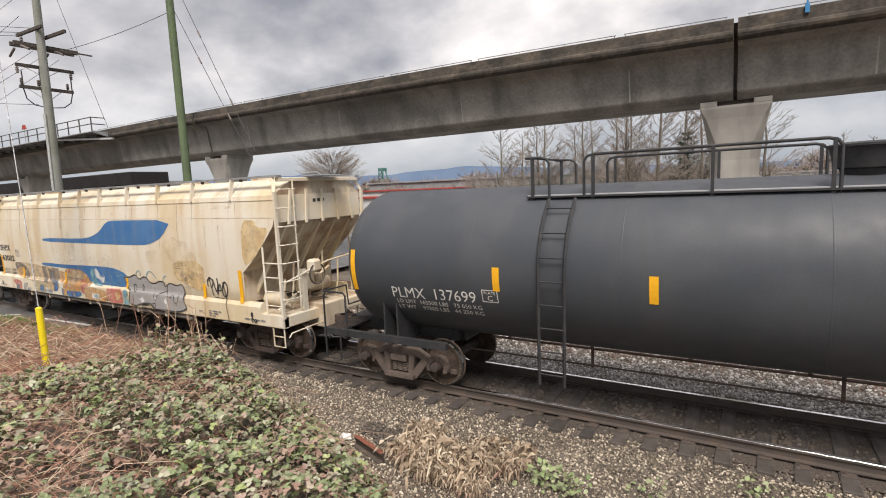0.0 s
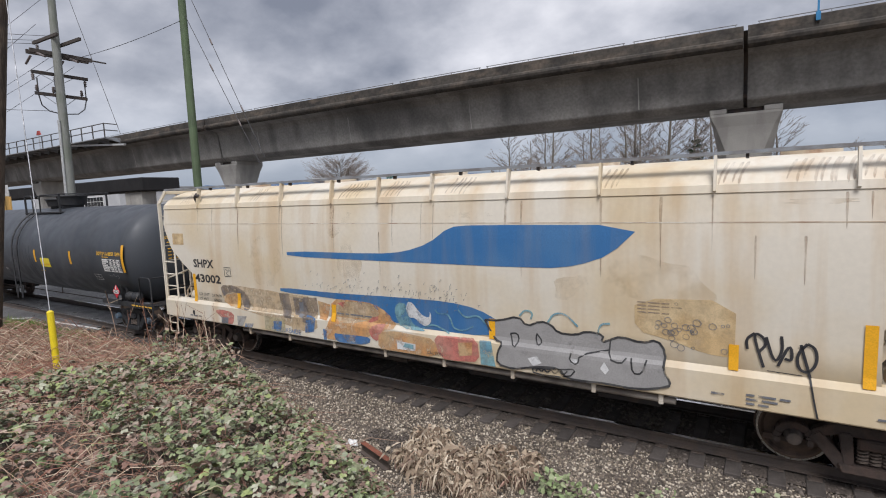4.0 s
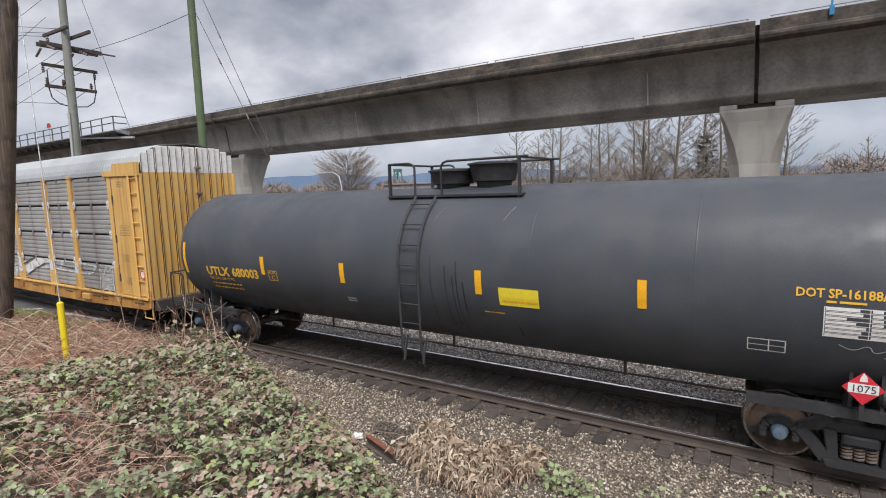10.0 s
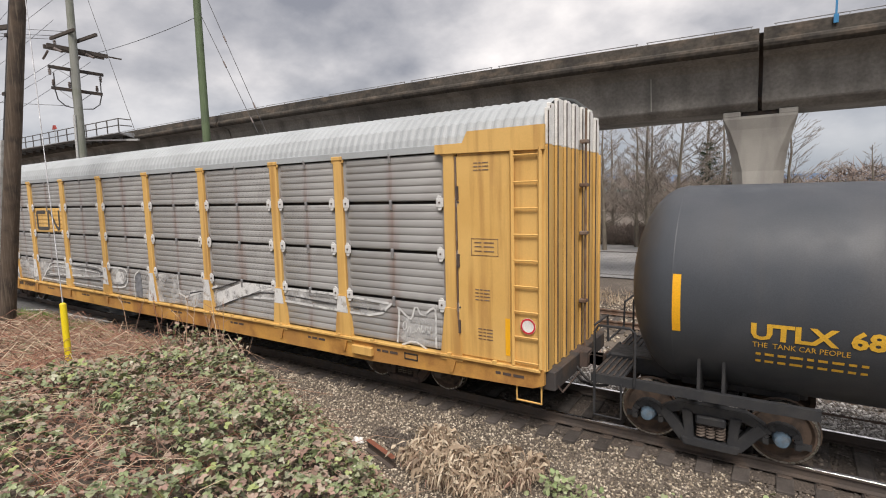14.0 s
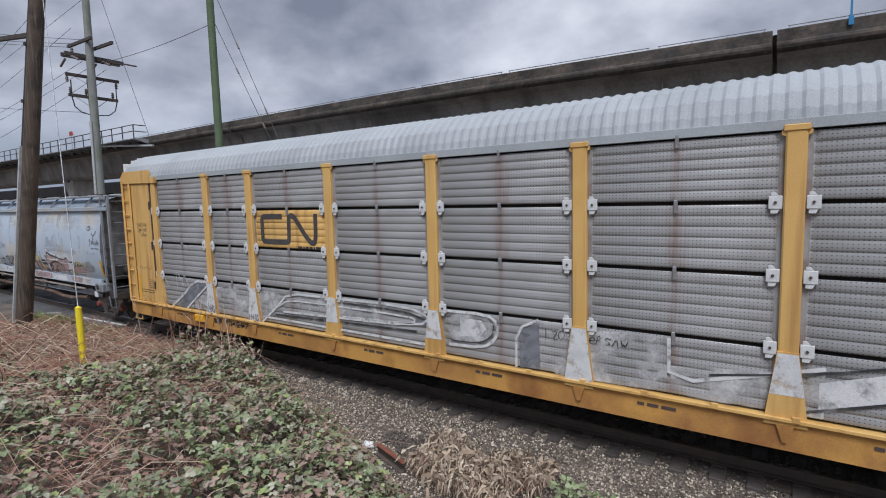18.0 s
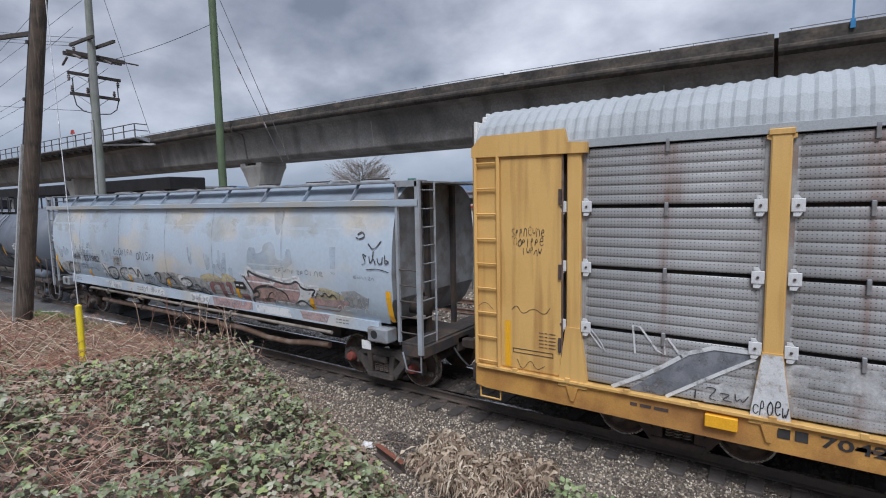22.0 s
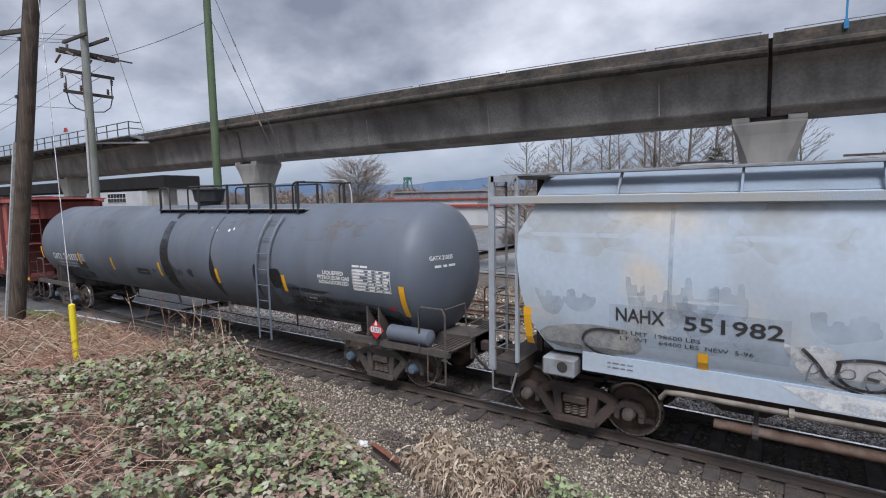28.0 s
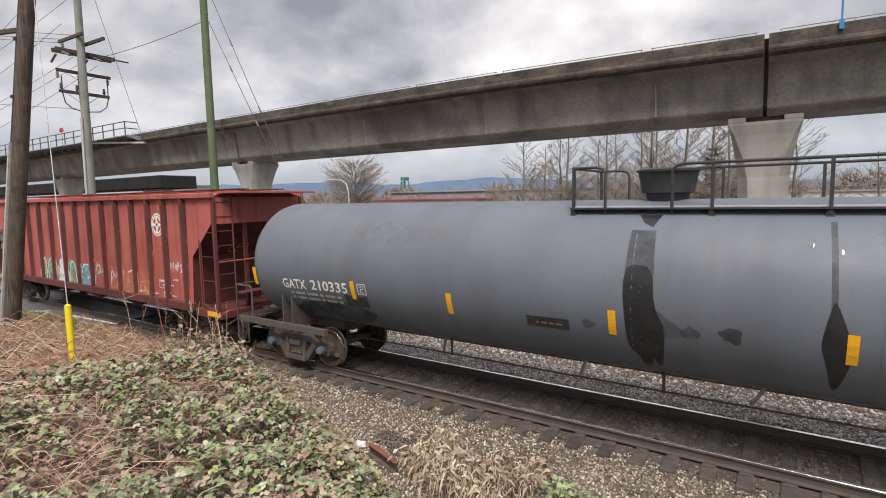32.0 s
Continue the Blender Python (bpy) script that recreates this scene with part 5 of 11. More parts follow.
for p, q, sag in (((-32.73, 4, 13.25), (-59.2, 4, 19.2), 0.1), ((-33.91, 4, 13.25), (-58.3, 4, 18.4), 0.1), ((-34.31, 4, 13.14), (-58, 4, 18.1), 0.1),
                  ((-32.4, 4, 15.4), (-60.5, 4, 13.1), 0.1), ((-32.5, 4, 17.5), (-52, 4, 14.0), 0.1), ((-34.4, 4, 14.2), (-58, 4, 11.4), 0.15),
                  ((-33.3, 4, 12.2), (-59.6, 4, 10.1), 0.2), ((-33.0, 4.3, 11.92), (-62, 4.3, 9.7), 0.2), ((-32.6, 4.9, 11.8), (-62, 4.9, 8.6), 0.3), ((-33.5, 4, 9.4), (-61, 4, 13.3), 0.1),
                  ((-31.1, 4.0, 11.72), (-21.75, 4.6, 12.0), 0.15), ((-31.3, 4.0, 16.6), (-26.66, 4.0, 7.52), 0.03), ((-19.8, -4.25, 8.82), (-30, -4.6, 8.4), 0.1)):
    overhead_wire(p, q, sag)

# ---- beyond the tracks ----
def guideway_walkway():
    w = thing("guideway_walkway", "grey steel walkway with a railing along the guideway", "walkway", at=(-43.8, 11.8, 9.45))
    part("walkway_deck", Shape().box(-60, 0, -0.45, 0.75, -0.08, 0.0, 0.01), "grey_steel", w)
    for z in (1.05, 0.55):
        part("railing_bar", Shape().tube([(-60, -0.4, z), (0, -0.4, z), (0, 0.6, z)], 0.04, 6), "fence_steel", w)
    for k in range(33):
        x = -1.85 * k
        part("railing_post", Shape().bar((x, -0.4, -0.02), (x, -0.4, 1.06), 0.07), "fence_steel", w)
        part("bracket", Shape().slab([(-0.45, -0.08), (0.75, -0.08), (0.75, -0.38)], x - 0.03, x + 0.03, "x"), "grey_steel", w)
    part("hanging_beam", Shape().bar((-8.0, -0.2, -0.05), (1.5, 0.3, -0.65), 0.16, 0.14), "galvanised", w)
    part("red_marker", Shape().slab([(-13.1, 1.35), (-12.3, 1.35), (-12.5, 1.72), (-12.9, 1.72)], -0.05, 0.05), "roof_red", w, "small red marker board")
    part("marker_post", Shape().bar((-12.7, 0, 0.0), (-12.7, 0, 1.4), 0.05), "galvanised", w)


guideway_walkway()


def signal_post():
    p = thing("signal_post", "small blue sign post on the guideway edge", "sign post", at=(1.42, 12.58, 9.42))
    part("post", Shape().bar((0, 0, 0), (0, 0, 0.95), 0.06), "sign_blue", p)
    part("panel", Shape().box(-0.07, 0.07, -0.08, -0.04, -0.12, 0.16, 0.01), "sign_blue", p)


signal_post()


def bare_tree(name, x, y, height, spread, seed, label, trunk_r=0.16, count=30, rise=0.75, dome=False):
    """A leafless tree: a straight trunk, rising boughs, side shoots and a haze of fine twigs."""
    rnd = random.Random(seed)
    t = thing(name, label, "tree", group="bare trees", at=(x, y, -0.5))
    trunk, boughs, twigs = Shape(), Shape(), Shape()
    top = Vector((rnd.uniform(-0.4, 0.4), rnd.uniform(-0.4, 0.4), height))
    spine = [Vector((0, 0, 0)).lerp(top, i / 8) + Vector((rnd.uniform(-1, 1), rnd.uniform(-1, 1), 0)) * 0.1 * (i / 8) for i in range(9)]
    trunk.tube(spine, trunk_r, 8, 0.025)

    def off(d, k):
        return (d + Vector((rnd.uniform(-1, 1), rnd.uniform(-1, 1), rnd.uniform(-0.35, 0.75))) * k).normalized()

    for i in range(count):
        h = 0.14 + 0.84 * (i + rnd.random()) / count
        p = spine[0].lerp(top, h)
        a = rnd.uniform(0, 6.283)
        d = Vector((math.cos(a), math.sin(a), rise * rnd.uniform(0.6, 1.3))).normalized()
        length = (spread * math.sqrt(max(0.05, 1 - ((h - 0.5) / 0.52) ** 2)) if dome else spread * (1.12 - h)) * rnd.uniform(0.7, 1.15) + 0.3
        mid = p + d * length * 0.5
        end = p + d * length + Vector((0, 0, 0.14 * length))
        r = max(0.012, trunk_r * 0.22 * (1.1 - h))
        boughs.tube([p, mid, end], r, 4, 0.006, caps=False)
        for k in range(max(4, int(length * 5.0))):
            u = rnd.uniform(0.18, 1.0)
            q = p.lerp(mid, u * 2) if u < 0.5 else mid.lerp(end, u * 2 - 1)
            e = off(d, 0.62)
            m = length * rnd.uniform(0.16, 0.36) * (1.25 - 0.6 * u)
            twigs.tube([q, q + e * m], 0.011, 3, 0.006, caps=False)
            for _ in range(4):
                w = q + e * m * rnd.uniform(0.2, 1.0)
                twigs.tube([w, w + off(e, 0.55) * m * rnd.uniform(0.35, 0.7)], 0.0075, 3, 0.0045, caps=False)
    part("trunk", trunk, "bark", t, smooth=60)
    part("branchwork", boughs, "bark", t, smooth=60)
    tagged(part("crown", twigs, "twig", t), kind="stuff")
    return t


for i, (x, y, h, s) in enumerate(((-16.5, 31, 8.6, 3.0), (-14.6, 30, 9.4, 3.4), (-12.6, 33, 9.0, 3.0), (-10.6, 29, 10.2, 3.6), (-9.0, 32, 10.4, 3.2), (-7.4, 28, 11.2, 3.8), (-5.6, 28, 11.6, 4.2),
                                (-1.6, 33, 9.4, 3.5), (0.6, 30, 8.8, 3.6), (6.6, 44, 7.6, 1.6), (8.6, 47, 7.2, 1.5), (-19.5, 36, 6.5, 3.2), (-21.8, 38, 5.6, 2.8),
                                (-17.6, 29, 8.8, 4.0), (-13.4, 27.5, 9.6, 3.8), (-8.2, 34, 11.0, 3.6), (-4.6, 33, 11.2, 3.8), (-11.8, 36, 9.8, 3.6), (-3.0, 29, 9.6, 3.0))):
    bare_tree("bare_tree", x, y, h, s, 40 + i, "leafless grey-brown tree with fine twigs", 0.10 + 0.007 * h, int(22 + h * 3.6), 0.62)
bare_tree("round_tree", -74.0, 70, 11.8, 6.0, 77, "round bare tree with a dense crown of reddish twigs", 0.26, 170, 0.42, True)
bare_tree("bare_tree", -86, 78, 8.5, 4.4, 78, "leafless tree with a spreading crown", 0.2, 40, 0.7)


def conifer(x, y, h, r, seed):
    rnd = random.Random(seed)
    t = thing("pine_tree", "dark green pine tree with whorled branches", "tree", at=(x, y, -0.5))
    part("trunk", taper_pole((0, 0, 0), (0, 0, h), 0.16, 0.03, 8), "bark", t, smooth=60)
    limbs, needles = Shape(), Shape()
    k = 0.14
    while k < 0.98:
        for j in range(7):
            a = rnd.uniform(0, 6.283)
            length = r * (1.05 - k) * rnd.uniform(0.7, 1.15) + 0.18
            p = Vector((0, 0, h * k))
            q = p + Vector((math.cos(a) * length, math.sin(a) * length, length * 0.30))
            limbs.tube([p, p.lerp(q, 0.5) - Vector((0, 0, 0.08)), q], 0.03, 4, 0.008, caps=False)
            for m in range(26):
                c = p.lerp(q, rnd.uniform(0.25, 1.02)) + Vector((rnd.uniform(-1, 1), rnd.uniform(-1, 1), rnd.uniform(-0.5, 0.8))) * 0.14
                d = Vector((rnd.uniform(-1, 1), rnd.uniform(-1, 1), rnd.uniform(-0.2, 1))).normalized() * rnd.uniform(0.14, 0.26)
                w = d.cross(Vector((rnd.uniform(-1, 1), rnd.uniform(-1, 1), rnd.uniform(-1, 1)))).normalized() * 0.022
                needles.add([c - w, c + w, c + d], [(0, 1, 2)])
        k += 0.045
    part("branchwork", limbs, "bark", t)
    tagged(part("needles", needles, "conifer", t), kind="stuff")


conifer(-3.9, 30, 7.7, 2.3, 5)
conifer(-2.2, 31.5, 6.4, 2.2, 9)


def leafy_mass(name, label, boxes, count, size, material, seed, category="hedge", width=0.3):
    """A thicket or hedge: many small blades within rounded boxes (x, y, z, half sizes)."""
    rnd = np.random.RandomState(seed)
    v, f = [], []
    total = sum(b[3] * b[4] + b[3] * b[5] for b in boxes)
    for x, y, z, a, b, c in boxes:
        n = int(count * (a * b + a * c) / total)
        u = rnd.normal(size=(n, 3))
        u /= np.linalg.norm(u, axis=1)[:, None]
        u *= (rnd.rand(n, 1) ** 0.35)
        p = u * (a, b, c) + (x, y, z)
        d = rnd.normal(size=(n, 3))
        d[:, 2] = np.abs(d[:, 2]) * 0.8 + 0.3
        d /= np.linalg.norm(d, axis=1)[:, None]
        w = np.cross(d, rnd.normal(size=(n, 3)))
        w /= np.linalg.norm(w, axis=1)[:, None]
        s = size * (0.6 + 0.8 * rnd.rand(n, 1))
        k = len(v)
        v += [tuple(q) for trio in zip(p - w * s * width, p + w * s * width, p + d * s) for q in trio]
        f += [(k + 3 * i, k + 3 * i + 1, k + 3 * i + 2) for i in range(n)]
    s = Shape()
    s.v, s.f = v, f
    thing(name, label, category, kind="stuff", shape=s, material=material)


leafy_mass("hedge", "dark green clipped shrubs beyond the fence", [(1.5, 34, 0.7, 1.3, 1.3, 2.0), (2.7, 34.5, 0.9, 0.9, 1.2, 2.2), (3.8, 34, 0.8, 0.8, 1, 2.5), (4.5, 34.5, 0.3, 0.9, 1, 1.6)], 22000, 0.17, "hedge", 3)
leafy_mass("thicket", "brown leafless undergrowth under the trees", [(-20 + 2.4 * k, 34 + (k % 3), 0.0, 2.2, 2.0, 0.9 + 0.4 * (k % 2)) for k in range(10)], 30000, 0.9, "far_wood", 4, "undergrowth", 0.022)
leafy_mass("thicket", "brown reeds and saplings by the fence", [(8 + 1.8 * k, 46, 0.0, 1.3, 1.5, 1.4) for k in range(4)], 3000, 1.2, "far_wood", 6, "undergrowth", 0.018)
leafy_mass("far_wood", "belt of brown leafless woodland in the distance", [(-118 + 7.5 * k, 92 + 4 * (k % 3), 0.3, 6, 5, 2.2 + 1.0 * ((k * 7) % 3)) for k in range(14)], 22000, 2.0, "far_wood", 8, "woodland", 0.03)
leafy_mass("far_wood", "low brown woodland far along the line", [(-330 + 22 * k, 190 + 9 * (k % 4), 1.5, 15, 9, 5 + 1.6 * ((k * 5) % 3)) for k in range(17)], 36000, 3.6, "far_wood", 9, "woodland", 0.05)
leafy_mass("far_wood", "grey-green woodland on the skyline", [(-60 + 30 * k, 420 + 20 * (k % 3), 1, 20, 12, 4 + 2 * ((k * 3) % 2)) for k in range(10)], 16000, 3.2, "hedge", 10, "woodland", 0.1)


def hills():
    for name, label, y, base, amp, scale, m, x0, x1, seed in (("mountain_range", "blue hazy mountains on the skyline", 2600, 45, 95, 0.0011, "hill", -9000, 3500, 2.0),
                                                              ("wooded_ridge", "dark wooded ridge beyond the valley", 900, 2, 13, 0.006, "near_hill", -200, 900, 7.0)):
        rows = [[], []]
        for i in range(161):
            x = lerp(x0, x1, i / 160)
            h = base + amp * (0.5 + 0.5 * noise.noise((x * scale, seed, 0))) + amp * 0.25 * noise.noise((x * scale * 4, seed, 3))
            if name == "mountain_range":
                h *= curve_at([(-9000, 1.7), (-2600, 1.5), (-900, 1.0), (-200, 0.6), (3500, 0.35)], x)
            if name == "wooded_ridge":
                h *= min(1, max(0.15, (x - 5) / 80))
            rows[0].append((x, y, -20))
            rows[1].append((x, y + 200, h))
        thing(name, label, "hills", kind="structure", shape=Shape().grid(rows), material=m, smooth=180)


hills()


def building(name, label, x0, x1, y0, y1, z1, wall, roof, windows=(), z0=-0.6):
    b = thing(name, label, "building", at=(x0, y0, z0))
    h = z1 - z0
    part("wall", Shape().box(0, x1 - x0, 0, y1 - y0, 0, h), wall, b)
    part("roof", Shape().box(-0.4, x1 - x0 + 0.4, -0.4, y1 - y0 + 0.4, h, h + 0.35, 0.03), roof, b)
    for wx, wz, ww, wh in windows:
        f = part("window", Shape().box(wx, wx + ww, -0.06, 0.0, wz, wz + wh, 0.01), "white_paint", b)
        k = max(2, int(ww / 1.2))
        for i in range(k):
            a = wx + 0.1 + (ww - 0.1) * i / k
            part("pane", Shape().box(a, a + (ww - 0.1) / k - 0.1, -0.075, -0.062, wz + 0.1, wz + wh / 2 - 0.05), "glass", f)
            part("pane", Shape().box(a, a + (ww - 0.1) / k - 0.1, -0.075, -0.062, wz + wh / 2 + 0.05, wz + wh - 0.1), "glass", f)
    return b


building("warehouse", "white flat-roofed building with dark windows", -139, -101.2, 40, 55, 7.3, "building_white", "building_grey", [(24.2, 4.75, 7.6, 1.9), (4, 4.75, 8, 1.9)])
deck = thing("road_bridge", "dark road bridge deck behind the guideway", "bridge", at=(-66.7, 28, 0))
part("bridge_deck", Shape().box(-74, 0, -2, 3, 5.9, 7.6, 0.1), "near_black_concrete", deck)
part("abutment", Shape().box(-5.2, -1.2, -1.6, 0.4, -1, 5.9, 0.1), "pier_concrete", deck)
part("abutment", Shape().box(-64, -60, -1.6, 0.4, -1, 5.9, 0.1), "pier_concrete", deck)
building("long_shed", "long low shed with a red roof edge", -92, -57, 90, 100, 3.6, "building_white", "roof_red")
building("long_shed", "long grey low shed", -92, -33, 104, 120, 5.6, "building_grey", "building_grey")
building("long_shed", "low shed with a teal roof", -48, -20, 98, 108, 3.6, "building_grey", "roof_teal")
building("parked_boxcars", "row of red and white parked boxcars far off", -60, -24, 60, 63, 2.6, "building_white", "roof_red")
building("far_building", "pale industrial building far away", 1, 30, 130, 150, 3.9, "building_white", "building_grey")


def teal_tower():
    t = thing("crane_tower", "teal lattice crane tower far away", "tower", at=(-161, 200, 0))
    for dx, dy in ((-2, -2), (2, -2), (2, 2), (-2, 2)):
        part("leg", Shape().bar((dx * 1.6, dy * 1.6, 0), (dx * 0.5, dy * 0.5, 14.5), 0.6), "roof_teal", t)
    for k in range(5):
        part("brace", Shape().bar((-3 + k * 0.4, -2, 2.6 * k), (2.6 - k * 0.4, -2, 2.6 * (k + 1)), 0.35), "roof_teal", t)
    part("cab", Shape().box(-1.6, 1.6, -1.6, 1.6, 13.5, 15, 0.1), "roof_teal", t)
    part("span", Shape().bar((-6, 0, 7.2), (40, 0, 6.9), 1.0), "roof_teal", t)


teal_tower()
lamp = thing("street_lamp", "tall grey street lamp with a curved arm", "street lamp", at=(-56.8, 50, -0.5))
part("mast", Shape().tube([(0, 0, 0), (0, 0, 5.5), (-0.4, 0, 7.0), (-1.6, 0, 7.7), (-3.6, 0, 7.75)], 0.12, 6, 0.07), "galvanised", lamp, smooth=60)
part("lamp_head", Shape().box(-4.6, -3.5, -0.2, 0.2, 7.62, 7.82, 0.04), "galvanised", lamp)
for x, dx in ((-66.0, 0.8), (-64.5, 0.8)):
    p = thing("stay_pole", "slanted pale timber stay", "pole", at=(x, 55, -0.5))
    part("shaft", Shape().bar((0, 0, 0), (-1.8, 0, 6.6), 0.16), "pole_grey", p)


# yard beyond the siding, fences and gate
def build_yard():
    s = Shape().grid([[(float(x), float(y), -0.44) for x in np.arange(-18, 30, 4)] for y in np.arange(17, 34, 4)])
    thing("yard_pavement", "pale grey paved yard beyond the fence", "pavement", kind="structure", shape=s, material="yard_grey")


build_yard()


def chain_fence(x0, x1, y, z0, h, step, label):
    f = thing("chain_link_fence", label, "fence", at=(x0, y, z0))
    n = int((x1 - x0) / step)
    for k in range(n + 1):
        part("post", Shape().tube([(k * step, 0, 0), (k * step, 0, h)], 0.035, 7), "fence_steel", f)
    for z in (h - 0.02, h * 0.5, 0.12):
        part("rail", Shape().tube([(0, 0, z), (n * step, 0, z)], 0.022 if z > 1 else 0.012, 5), "fence_steel", f)
    wires = Shape()
    d = 0.16
    for k in range(int((n * step) / d)):
        for sgn in (-1, 1):
            a = k * d
            b = a + sgn * h
            pts = [(a, 0, 0), (min(max(b, 0), n * step), 0, abs(min(max(b, 0), n * step) - a))]
            if abs(pts[1][0] - pts[0][0]) > 0.05:
                wires.bar(pts[0], pts[1], 0.005)
    tagged(part("mesh", wires, "fence_steel", f), kind="stuff")


chain_fence(-22, 12, 12.3, -0.5, 1.95, 3.0, "dark chain-link fence along the siding")
gate = thing("fence_gate", "grey steel mesh gate in a pale frame", "gate", at=(1.45, 13.2, -0.5))
part("gate_frame", Shape().box(0, 0.07, 0, 0.07, 0, 2.85).box(2.0, 2.07, 0, 0.07, 0, 2.85).box(0.07, 2.0, 0, 0.07, 2.75, 2.85).box(0.07, 2.0, 0, 0.07, 0.1, 0.18), "galvanised", gate)
part("gate_panel", Shape().box(0.07, 2.0, 0.02, 0.05, 0.18, 2.6), "gate_mesh", gate)
part("gate_post", Shape().tube([(1.0, 0.03, 0), (1.0, 0.03, 1.8)], 0.04, 7), "galvanised", gate)
shed = thing("tool_shed", "small grey metal shed with a slanted roof", "shed", at=(-2.9, 15.4, -0.5))
part("shed_wall", Shape().slab([(0, 0), (1.7, 0), (1.7, 2.4), (0, 1.9)], 0, 1.6), "shed_grey", shed)
part("shed_roof", Shape().slab([(-0.1, 1.92), (1.8, 2.47), (1.8, 2.53), (-0.1, 1.98)], -0.1, 1.7), "galvanised", shed)
rail = thing("crash_barrier", "pale horizontal barrier rail on short posts", "barrier", at=(0.3, 16.2, -0.5))
part("barrier_rail", Shape().box(0, 8, -0.05, 0.05, 2.2, 2.3, 0.01), "galvanised", rail)
for k in range(5):
    part("barrier_post", Shape().bar((0.1 + 1.9 * k, 0, 0), (0.1 + 1.9 * k, 0, 2.3), 0.08), "galvanised", rail)

# ---- the train: each car built about its middle and rolled along the track ----
CARS = []


def wrap(radius, zc):
    """Bends a ladder to a tank: points beyond the tank's widest line keep their y."""
    def bend(p):
        dz = p.z - zc
        if dz <= 0:
            return Vector((p.x, -(radius + 0.10), p.z))
        a = min(dz / (radius + 0.10), 0.97)
        return Vector((p.x, -(radius + 0.10) * math.sqrt(1 - a * a), p.z))
    return bend


def top_platform(car, x0, x1, z, posts, runs, trim, plate=None):
    """A walkway round the manway on a tank's top; runs are its rails (x0, x1, bent down at x0, bent down at x1)."""
    deck = part("walkway", Shape().box(x0, x1, -0.80, -0.35, z - 0.05, z, 0.008), plate or trim, car, "grated walkway plate")
    part("walkway", Shape().box(x0, x1, 0.35, 0.80, z - 0.05, z, 0.008), plate or trim, car)
    for x in (x0, x1):
        part("walkway", Shape().box(*((x, x + 0.3) if x == x0 else (x - 0.3, x)), -0.35, 0.35, z - 0.05, z, 0.008), plate or trim, car)
    part("edge_bar", Shape().bar((x0, -0.815, z - 0.035), (x1, -0.815, z - 0.035), 0.028, 0.07, (0, 1, 0)), trim, deck)
    for x in posts:
        part("bracket", Shape().slab([(-0.80, z - 0.05), (-0.30, z - 0.05), (-0.30, z - 0.12), (-0.78, z - 0.30), (-0.84, z - 0.24)], x - 0.05, x + 0.05, "x"), trim, deck)
        part("bracket_foot", Shape().bar((x - 0.09, -0.86, z - 0.245), (x + 0.09, -0.86, z - 0.245), 0.03, 0.03), trim, deck)
        for y in (-0.80, 0.80):
            part("post", Shape().bar((x, y, z - 0.12), (x, y, z + 0.64), 0.06, 0.045, (1, 0, 0)), trim, deck)
    for a, b, down_a, down_b in runs:
        line = [(a, z - 0.1), (a, z + 0.54), (a + 0.05, z + 0.61), (a + 0.15, z + 0.64)] if down_a else [(a, z + 0.64)]
        line += [(b - 0.15, z + 0.64), (b - 0.05, z + 0.61), (b, z + 0.54), (b, z - 0.1)] if down_b else [(b, z + 0.64)]
        for y in (-0.80, 0.80):
            part("guard_rail", Shape().tube([(x, y, h) for x, h in line], 0.024, 7), trim, deck, smooth=60)
    for x in (posts[0], posts[-1]):
        part("end_rail", Shape().tube([(x, -0.80, z + 0.64), (x, 0.80, z + 0.64)], 0.022, 6), trim, deck, smooth=60)
    return deck


def bowl(car, x, z, w, h, trim):
    """A valve housing: a flat pan that narrows to its foot, with a lid."""
    s = Shape().lathe([(z, w * 0.36), (z + h * 0.25, w * 0.38), (z + h * 0.3, w * 0.46), (z + h * 0.92, w * 0.52), (z + h, w * 0.54)], 20, "z", (x, 0, 0))
    b = part("valve_housing", s, trim, car, smooth=40)
    part("lid", Shape().lathe([(z + h, w * 0.57), (z + h + 0.03, w * 0.57), (z + h + 0.06, w * 0.4)], 20, "z", (x, 0, 0)), trim, b, smooth=40)
    part("hinge", Shape().bar((x + w * 0.5, -0.12, z + h + 0.03), (x + w * 0.66, -0.12, z + h + 0.02), 0.06, 0.05), trim, b)


def placard(car, x, z, y=-1.50, size=0.24):
    """A red diamond board on a bracket; its white band carries a number."""
    def put(px, pz, lift=0.0):
        return (px, y - lift, pz)
    p = part("placard", Shape().slab([(x - size, z), (x, z - size), (x + size, z), (x, z + size)], y, y + 0.012), "placard_red", car, "red diamond hazard placard")
    part("band", rect_on(put, x - size * 0.72, x + size * 0.72, z - 0.06, z + 0.06, 0.004), "white_paint", p)
    part("writing", words_on(put, "1075", x - 0.125, z - 0.045, 0.13, 0.25, 0.008), "dark_paint", p)
    part("flame", patch_on(put, [(x - 0.04, z + 0.09), (x + 0.04, z + 0.09), (x + 0.035, z + 0.15), (x, z + 0.2), (x - 0.03, z + 0.14)], 0.004), "white_paint", p)
    part("bracket", Shape().bar((x, y + 0.03, z - size * 0.5), (x, y + 0.03, 0.98), 0.05, 0.02), "black_steel", p)


